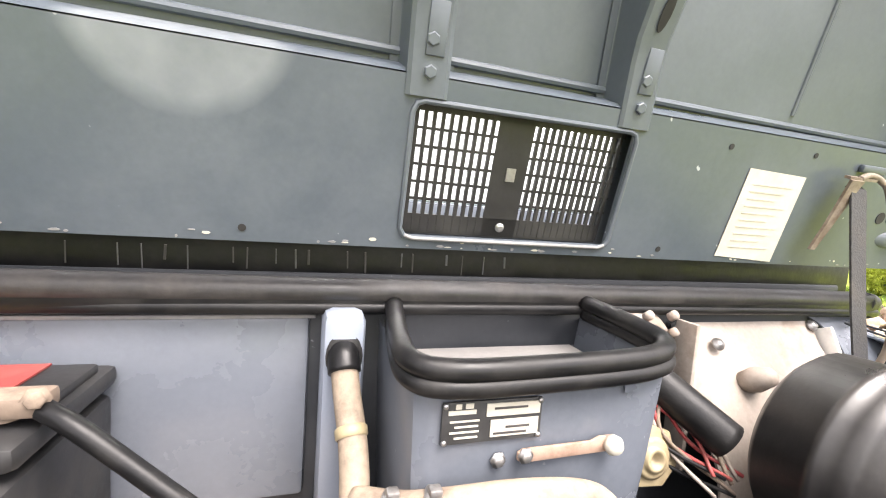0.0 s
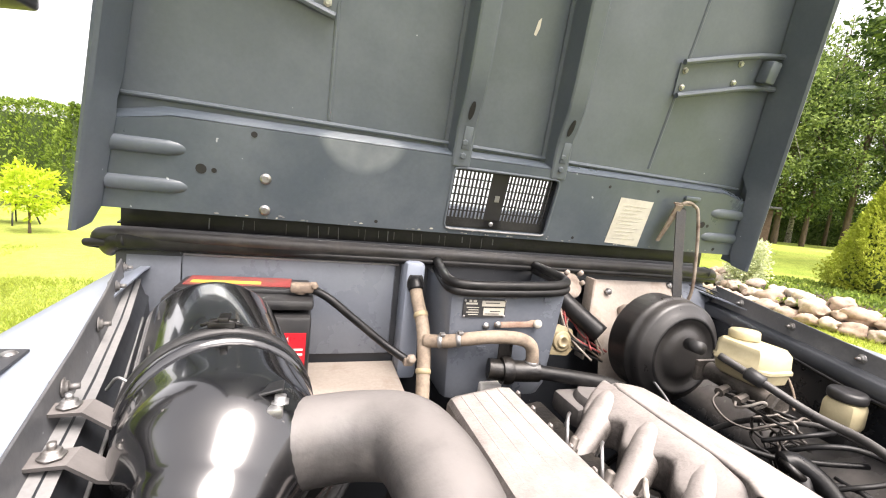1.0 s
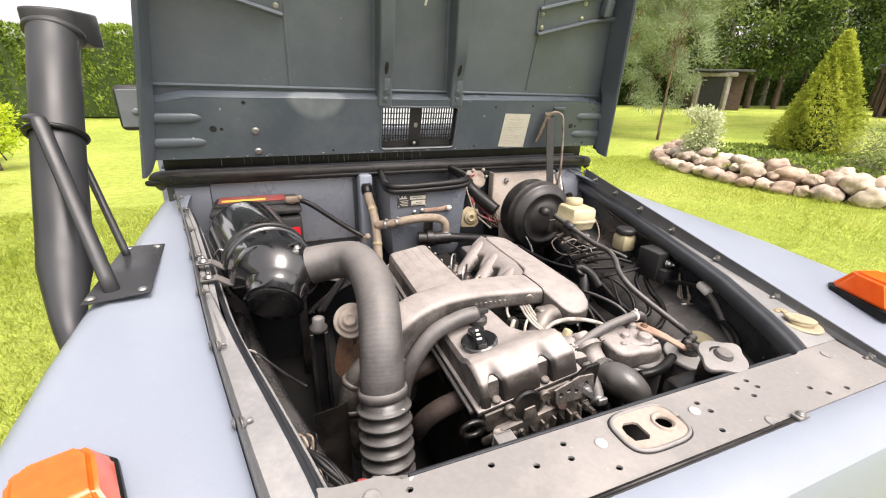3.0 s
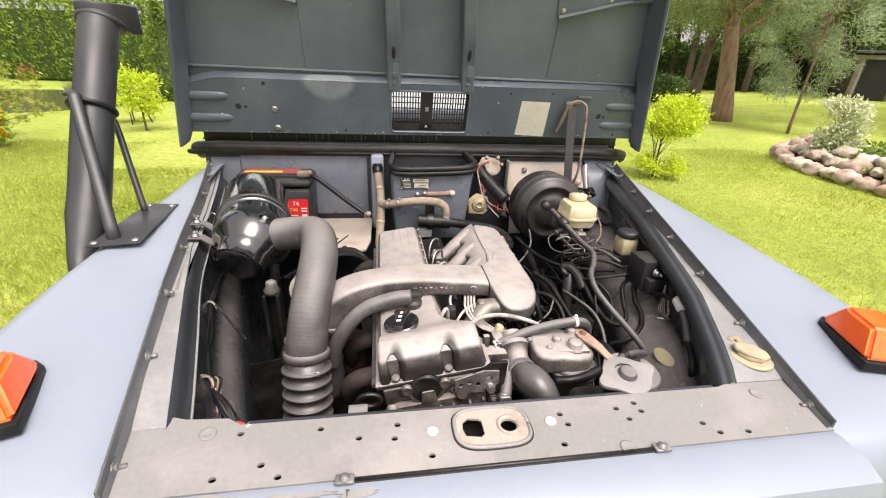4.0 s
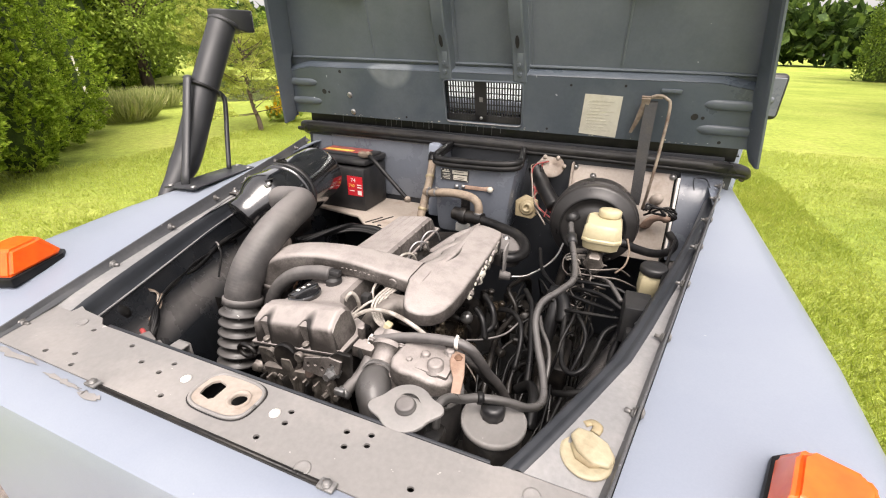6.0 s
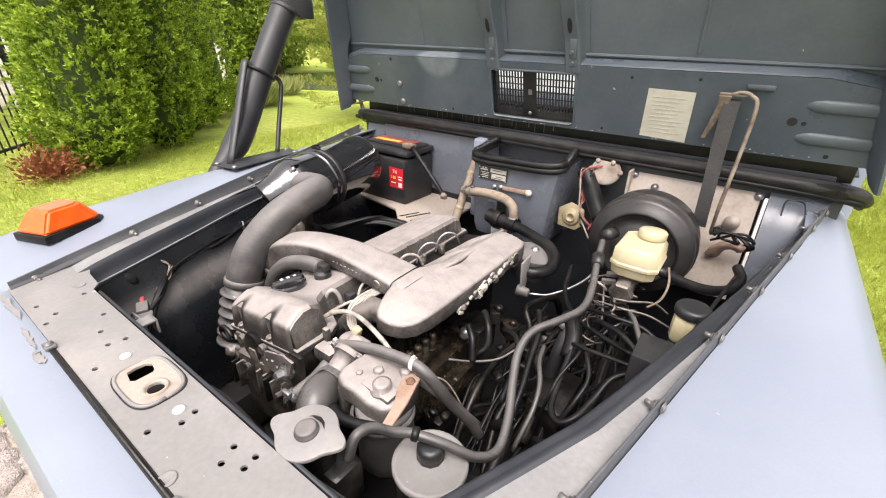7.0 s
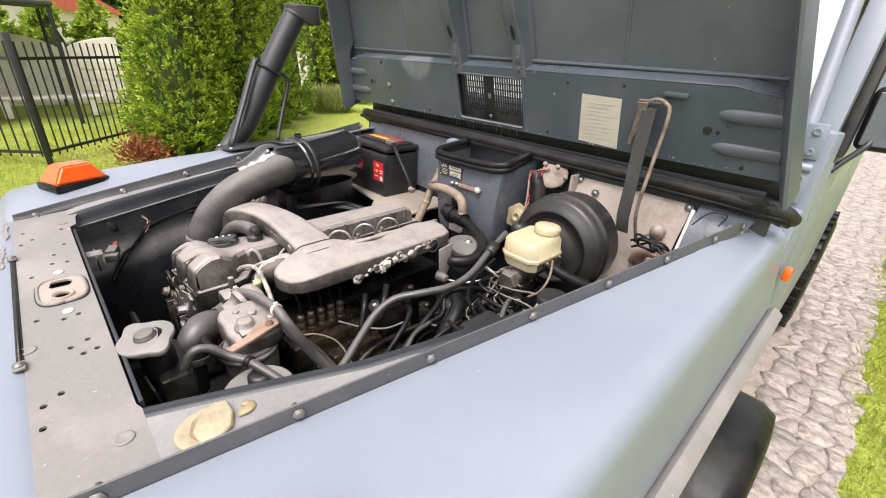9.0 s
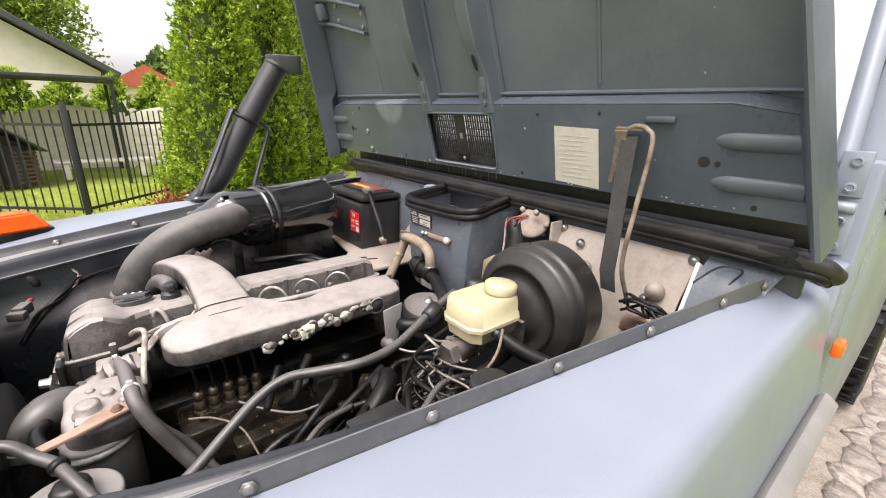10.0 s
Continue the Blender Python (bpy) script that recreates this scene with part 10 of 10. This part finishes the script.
def hedge(name, p0, p1, h, thick, n, leaf, label, mat="thuja", seed=0):
    g = np.random.default_rng(seed)
    p0, p1 = np.array(p0, float), np.array(p1, float)
    L = np.linalg.norm(p1 - p0)
    dx = (p1 - p0) / L
    nx = np.array((-dx[1], dx[0]))
    t = thing(name, (*(p0 + p1) / 2, 0), label, "hedge")
    s, z = g.random(n) * L, g.random(n) ** 0.8
    col = np.abs(np.sin(s * math.pi / 0.95))
    side = np.where(g.random(n) < 0.5, 1.0, -1.0)
    off = side * thick * 0.5 * (0.62 + 0.38 * col) * (1 - 0.25 * z ** 3) * g.uniform(0.8, 1.05, n)
    topm = g.random(n) < 0.22
    off = np.where(topm, g.uniform(-0.5, 0.5, n) * thick * 0.8, off)
    ends = g.random(n) < min(0.3, thick / L)
    s = np.where(ends, np.where(g.random(n) < 0.5, g.uniform(-0.06, 0.10, n) * thick, L + g.uniform(-0.10, 0.06, n) * thick), s)
    off = np.where(ends, g.uniform(-0.5, 0.5, n) * thick, off)
    zz = np.where(topm, 1.0, z) * h * (0.96 + 0.04 * col + 0.03 * np.sin(s * 1.3) + 0.02 * np.sin(s * 3.7))
    p = np.stack([p0[0] + dx[0] * s + nx[0] * off, p0[1] + dx[1] * s + nx[1] * off, zz + 0.02], 1)
    d = np.stack([nx[0] * side * 0.6, nx[1] * side * 0.6, np.full(n, 0.7)], 1)
    crown_part("foliage", t, p, d, leaf, M[mat], 0.5, 0.45)
    # solid core in the same darkened green, for shade inside the hedge
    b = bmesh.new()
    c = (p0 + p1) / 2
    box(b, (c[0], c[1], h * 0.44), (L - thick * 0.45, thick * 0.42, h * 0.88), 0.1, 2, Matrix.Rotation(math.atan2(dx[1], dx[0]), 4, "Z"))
    part("shade_core", b, M["crown_shade"], t)


hedge("tall_hedge", (-31, 25.5), (-3.5, 20.8), 3.2, 1.6, 42000, 0.15, "tall clipped thuja hedge behind the pond", "hedge", 61)
thuja(-6.7, 15.0, 2.7, 0.62, 3600, 0.13, seed=6.3, label="small dark green conifer before the far hedge", group="", mat="hedge")
hedge("clipped_hedge", (14.2, 36), (24.5, 40.5), 4.7, 1.8, 20000, 0.20, "tall clipped hedge at the lawn's far end", "hedge", 63)

# ---------------------------------------------------------------- rockery
BED = Vector((9.6, 4.9, 0))
bm = bmesh.new()
rows = []
for k in range(5):
    f = (1.0, 0.93, 0.75, 0.45, 0.05)[k]
    hh = (-0.03, 0.10, 0.22, 0.30, 0.34)[k]
    rows.append([(BED.x + 2.35 * f * math.cos(2 * math.pi * i / 40), BED.y + 3.1 * f * math.sin(2 * math.pi * i / 40), hh) for i in range(41)])
strip(bm, rows)
bmesh.ops.recalc_face_normals(bm, faces=bm.faces[:])
tagged(new("rockery_bed", finish("rockery_bed", bm, M["soil"])), "raised garden bed of dark soil", "flower bed", kind="structure")


def boulder(x, y, z, sx, sy, sz, seed):
    g = random.Random(seed)
    b = bmesh.new()
    bmesh.ops.create_icosphere(b, subdivisions=3, radius=1.0)
    o = Vector((seed * 1.7, seed * 0.9, seed * 2.3))
    for v in b.verts:
        c = v.co.normalized()
        v.co = c * (1 + 0.42 * noise.noise(c * 1.3 + o) + 0.20 * noise.noise(c * 2.9 + o))
    rot = Matrix.Rotation(g.uniform(0, 6.28), 4, "Z")
    bmesh.ops.transform(b, matrix=Matrix.Translation((x, y, z)) @ rot @ Matrix.Diagonal((sx, sy, sz, 1)), verts=b.verts[:])
    solid("boulder", b, M["boulder"], "rounded pinkish-grey field stone edging the rockery", "stone", "rockery stones", sharp=60)


random.seed(71)
i_ = 0
for row, (f, z, s0) in enumerate(((1.0, 0.07, 0.17), (0.90, 0.22, 0.16), (0.80, 0.33, 0.14))):
    a = 1.72 if row == 0 else 1.80
    while a < 4.75:
        s = s0 * random.uniform(0.6, 1.4)
        if row < 2 or random.random() < 0.55:
            boulder(BED.x + (2.35 * f + random.uniform(-0.06, 0.06)) * math.cos(a), BED.y + (3.1 * f + random.uniform(-0.08, 0.08)) * math.sin(a), z + random.uniform(-0.03, 0.04), s * random.uniform(0.9, 1.25), s * random.uniform(0.8, 1.1), s * random.uniform(0.65, 0.85), 100 + i_)
        i_ += 1
        a += 1.75 * s / 2.75


gc = np.random.default_rng(77)
n = 9000
a, q = gc.uniform(0, 2 * math.pi, n), np.sqrt(gc.random(n)) * 0.92
p = np.stack([BED.x + 2.35 * q * np.cos(a), BED.y + 3.1 * q * np.sin(a), 0.335 - 0.20 * q ** 3 + 0.06 * gc.random(n)], 1)
keep = np.sin(p[:, 0] * 3.1 + 1.5 * np.sin(p[:, 1] * 2.3)) + gc.normal(0, 0.4, n) > -0.5
cover_t = thing("ground_cover", (BED.x, BED.y, 0.3), "low dark green ground cover between the rockery stones", "ground cover", kind="stuff")
crown_part("leaves", cover_t, p[keep], np.tile((0, 0, 1.0), (keep.sum(), 1)), 0.085, M["hedge"], 0.5, 0.8)


def cone_profile(u):
    return np.minimum(1, (u + 0.03) / 0.12) ** 0.6 * (1 - u) ** 0.85 * 1.0 + 0.02


spruce = thuja(10.35, 5.35, 2.35, 0.84, 32000, 0.060, "conical golden-green dwarf spruce in the rockery", "", "spruce", 8.0, "dwarf_spruce", cone_profile)
spruce.location.z += 0.28
g9 = np.random.default_rng(9)
limb_tree("silver_shrub", 8.15, 6.35, 0.95, "silvery white-green variegated shrub in the rockery", 0.03, (0, 0, 0.58), (0.30, 0.30, 0.58), 5200, 0.065, "silver_leaf", limbs=6, clumps=24, seed=81, category="shrub", base_z=0.16)
limb_tree("juniper_shrub", 9.6, 3.35, 0.65, "low spreading grey-green juniper shrub in the rockery", 0.05, (0, 0, 0.38), (1.0, 0.75, 0.36), 12000, 0.055, "juniper", limbs=8, clumps=60, seed=82, category="shrub", base_z=0.30, ratio=0.25)
limb_tree("juniper_shrub", 10.8, 2.6, 0.7, "low spreading grey-green juniper shrub in the rockery", 0.05, (0, 0, 0.42), (0.95, 0.8, 0.4), 10000, 0.055, "juniper", limbs=8, clumps=60, seed=83, category="shrub", base_z=0.22, ratio=0.25)
limb_tree("lime_shrub", 4.12, 5.66, 0.8, "small lime-green shoots beside the larger shrub", 0.012, (-0.36, 0.0, 0.80), (0.14, 0.14, 0.20), 1100, 0.052, "lime_leaf", limbs=8, clumps=10, seed=87, category="shrub", ratio=0.5)
limb_tree("lime_shrub", 4.2, 5.68, 0.8, "bright lime-green leafy shrub standing on the lawn", 0.018, (0.14, 0.0, 0.87), (0.34, 0.32, 0.27), 6500, 0.052, "lime_leaf", limbs=18, clumps=44, seed=84, category="shrub", ratio=0.5)
limb_tree("lime_shrub", 4.2, 5.6, 0.3, "low lime-green shoots at the foot of the shrub", 0.012, (0.0, 0.0, 0.18), (0.33, 0.30, 0.11), 2200, 0.050, "lime_leaf", limbs=9, clumps=14, seed=85, category="shrub", ratio=0.5)

# ---------------------------------------------------------------- pine, woodland and sheds to the right
limb_tree("pine_tree", 11.75, 13.3, 7.0, "large garden pine with a thick reddish trunk", 0.26, (0.2, 0.3, 5.3), (4.4, 3.8, 2.5), 46000, 0.17, "pine", bark="pine_bark", lean=(-1.3, 0.5), limbs=34, clumps=150, seed=91, ratio=0.12, tuft=0.10)
limb_tree("pine_tree", 12.9, 16.6, 6.0, "garden pine with a leaning trunk", 0.22, (1.0, 0.6, 4.9), (3.8, 3.4, 2.0), 24000, 0.17, "pine", bark="bark", lean=(1.0, 0.6), limbs=26, clumps=100, seed=92, ratio=0.12, tuft=0.10)
limb_tree("young_pine", 11.7, 10.6, 5.0, "young blue-green pine beside the woodland shed", 0.036, (-0.2, 0.1, 3.0), (1.25, 1.2, 2.2), 20000, 0.16, "silver_pine", bark="pine_bark", limbs=40, clumps=70, seed=93, ratio=0.10, tuft=0.10)
limb_tree("dark_shrub", 13.7, 21.2, 0.9, "low spreading dark evergreen shrub on the lawn", 0.10, (0, 0, 0.62), (2.5, 1.5, 0.48), 12000, 0.13, "wood_leaf", limbs=24, clumps=90, seed=94, category="shrub", ratio=0.4, tuft=0.13)
random.seed(95)
k = 0
for x, y in [(24 + 2.4 * i + random.uniform(-1, 1), 24.5 - 1.15 * i + random.uniform(-1.5, 1.5)) for i in range(-3, 11)] + [(30 + 3.0 * i + random.uniform(-1, 1), 31 - 1.3 * i + random.uniform(-2, 2)) for i in range(-4, 9)]:
    hgt = random.uniform(10, 15) * (1.25 if k < 14 else 1.1)
    birch = k % 4 == 1 and k > 4
    limb_tree("birch_tree" if birch else "woodland_tree", x, y, hgt, "birch tree with white bark at the wood's edge" if birch else "tall dark green broadleaf tree at the wood's edge", random.uniform(0.13, 0.2), (0, 0, hgt * 0.58), (3.2, 3.2, hgt * 0.40), 9000 if k < 14 else 6000, 0.26, "pale_leaf" if k in (0, 1, 2, 3, 14, 15, 16, 17) or k in (5, 7, 9, 10, 12) else "wood_leaf", bark="birch" if birch else "bark",
              lean=(random.uniform(-0.6, 0.6), random.uniform(-0.6, 0.6)), limbs=14, clumps=95, seed=200 + k, group="woodland", tuft=0.105)
    k += 1
hedge("woodland_undergrowth", (20, 41), (52, 24), 3.4, 3.0, 16000, 0.3, "dark undergrowth at the wood's edge", "wood_leaf", 96)
shed = thing("stone_shed", (25.4, 19.5, 0.5), "dark wooden shed with pale stone door posts under the trees", "shed")
b = bmesh.new()
box(b, (25.5, 19.6, 1.55), (2.6, 2.4, 2.1), 0.02, 1, Matrix.Rotation(radians(-35), 4, "Z"))
part("wall", b, M["wood_brown"], shed)
for o in (-0.75, 0.75):
    b = bmesh.new()
    box(b, (24.35 + 0.60 * o, 18.75 - 0.75 * o, 1.45), (0.28, 0.28, 1.9), 0.03)
    part("post", b, M["grey_stone"], shed)
b = bmesh.new()
box(b, (24.35, 18.75, 2.48), (0.35, 2.3, 0.22), 0.03, 1, Matrix.Rotation(radians(38), 4, "Z"))
part("lintel", b, M["grey_stone"], shed)
b = bmesh.new()
box(b, (25.3, 19.5, 2.70), (3.2, 3.0, 0.12), 0.02, 1, Matrix.Rotation(radians(-35), 4, "Z"))
part("roof", b, M["roof_dark"], shed)
b = bmesh.new()
box(b, (24.27, 18.68, 1.42), (0.06, 1.1, 1.85), 0.0, 1, Matrix.Rotation(radians(38), 4, "Z"))
part("doorway", b, M["dark"], shed, "dark open doorway")
shed2 = thing("low_shed", (29, 8.5, 0.5), "low dark open shed with a brown eaves beam under the trees", "shed")
SM = Matrix.Translation((28.6, 8.6, 0.45)) @ Matrix.Rotation(radians(14), 4, "Z")
for name, c, sz, mm in (("back_wall", (2.2, 0, 1.15), (0.12, 7.4, 2.3), "wood_brown"), ("side_wall", (1.1, 3.7, 1.15), (2.3, 0.12, 2.3), "wood_brown"), ("side_wall", (1.1, -3.7, 1.15), (2.3, 0.12, 2.3), "wood_brown"), ("roof", (0.9, 0, 2.42), (3.6, 8.0, 0.12), "roof_dark"), ("eaves_beam", (-0.75, 0, 2.24), (0.12, 7.8, 0.26), "bark")):
    b = bmesh.new()
    box(b, c, sz, 0.015, 1)
    bmesh.ops.transform(b, matrix=SM, verts=b.verts[:])
    part(name, b, M[mm], shed2)
for k in range(4):
    b = bmesh.new()
    box(b, (-0.6, -3.5 + 2.3 * k, 1.05), (0.16, 0.16, 2.15), 0.015, 1)
    bmesh.ops.transform(b, matrix=SM, verts=b.verts[:])
    part("post", b, M["bark"], shed2)
limb_tree("birch_tree", 20.4, 8.3, 12.5, "birch tree with white bark before the open shed", 0.115, (0, 0, 9.2), (3.0, 3.0, 3.2), 9000, 0.26, "wood_leaf", bark="birch", lean=(-0.5, 0.9), limbs=10, clumps=50, seed=241, group="woodland", base_z=0.2, tuft=0.16)
limb_tree("birch_tree", 23.0, 8.4, 12.0, "slim birch tree with white bark before the open shed", 0.07, (0, 0, 9.0), (2.6, 2.6, 3.0), 6000, 0.26, "wood_leaf", bark="birch", lean=(0.2, 0.3), limbs=8, clumps=40, seed=242, group="woodland", base_z=0.25, tuft=0.16)

# far woods all round
far = np.random.default_rng(300)
n = 60000
a = far.uniform(0, 2 * math.pi, n)
keep = np.abs(np.sin(3 * a) + 0.5 * np.sin(7 * a + 1)) > 0.15
a = a[keep]
n = len(a)
hgt = 5.0 + 1.5 * np.sin(11 * a) + 1.5 * np.sin(23 * a + 2) + 1.0 * np.sin(57 * a)
p = np.stack([(75 + far.uniform(-6, 6, n)) * np.cos(a), (75 + far.uniform(-6, 6, n)) * np.sin(a), hgt * far.random(n) ** 0.7], 1)
d = np.stack([-np.cos(a), -np.sin(a), np.full(n, 0.5)], 1)
fw = new("far_woods", quad_mesh("far_woods", leaf_quads(p, d, 1.5, 0.7, 0.7), M["wood_leaf"]))
tagged(fw, "distant woods round the garden", "woods", kind="stuff")

# grass blades on the nearer lawn
gr = np.random.default_rng(310)


def blades(x0, x1, y0, y1, n, h):
    x, y = gr.uniform(x0, x1, n), gr.uniform(y0, y1, n)
    patch = np.sin(x * 2.1 + 1.3 * np.sin(y * 1.7)) * np.sin(y * 1.9 + np.sin(x * 1.1))
    hh = h * gr.uniform(0.5, 1.25, n) * (1 + 0.35 * patch)
    az = gr.uniform(0, 2 * math.pi, n)
    w = 0.0035 + 0.0025 * gr.random(n)
    sx, sy = np.cos(az) * w, np.sin(az) * w
    bx, by = gr.normal(0, 0.4, n) * hh, gr.normal(0, 0.4, n) * hh
    z0 = np.full(n, -0.032)
    A = np.stack([x - sx, y - sy, z0], 1)
    B = np.stack([x + sx, y + sy, z0], 1)
    C = np.stack([x + bx * 0.5 + sx * 0.7, y + by * 0.5 + sy * 0.7, z0 + hh * 0.6], 1)
    D = np.stack([x + bx, y + by, z0 + hh], 1)
    return np.stack([A, B, D, C], 1).reshape(-1, 3)


vv = np.concatenate([blades(1.28, 2.6, 0.8, 9.0, 42000, 0.055), blades(2.6, 6.0, 0.5, 9.0, 30000, 0.046), blades(-4.2, -1.70, -0.5, 6.0, 42000, 0.050), blades(-6.4, -4.2, -1.5, 8.0, 26000, 0.052), blades(-9.0, -6.4, -2.0, 3.0, 9000, 0.08), blades(6.0, 8.0, 1.5, 8.0, 12000, 0.07)])
tagged(new("grass", quad_mesh("grass", vv, M["grass"])), "short green grass of the lawn", "grass", kind="stuff")
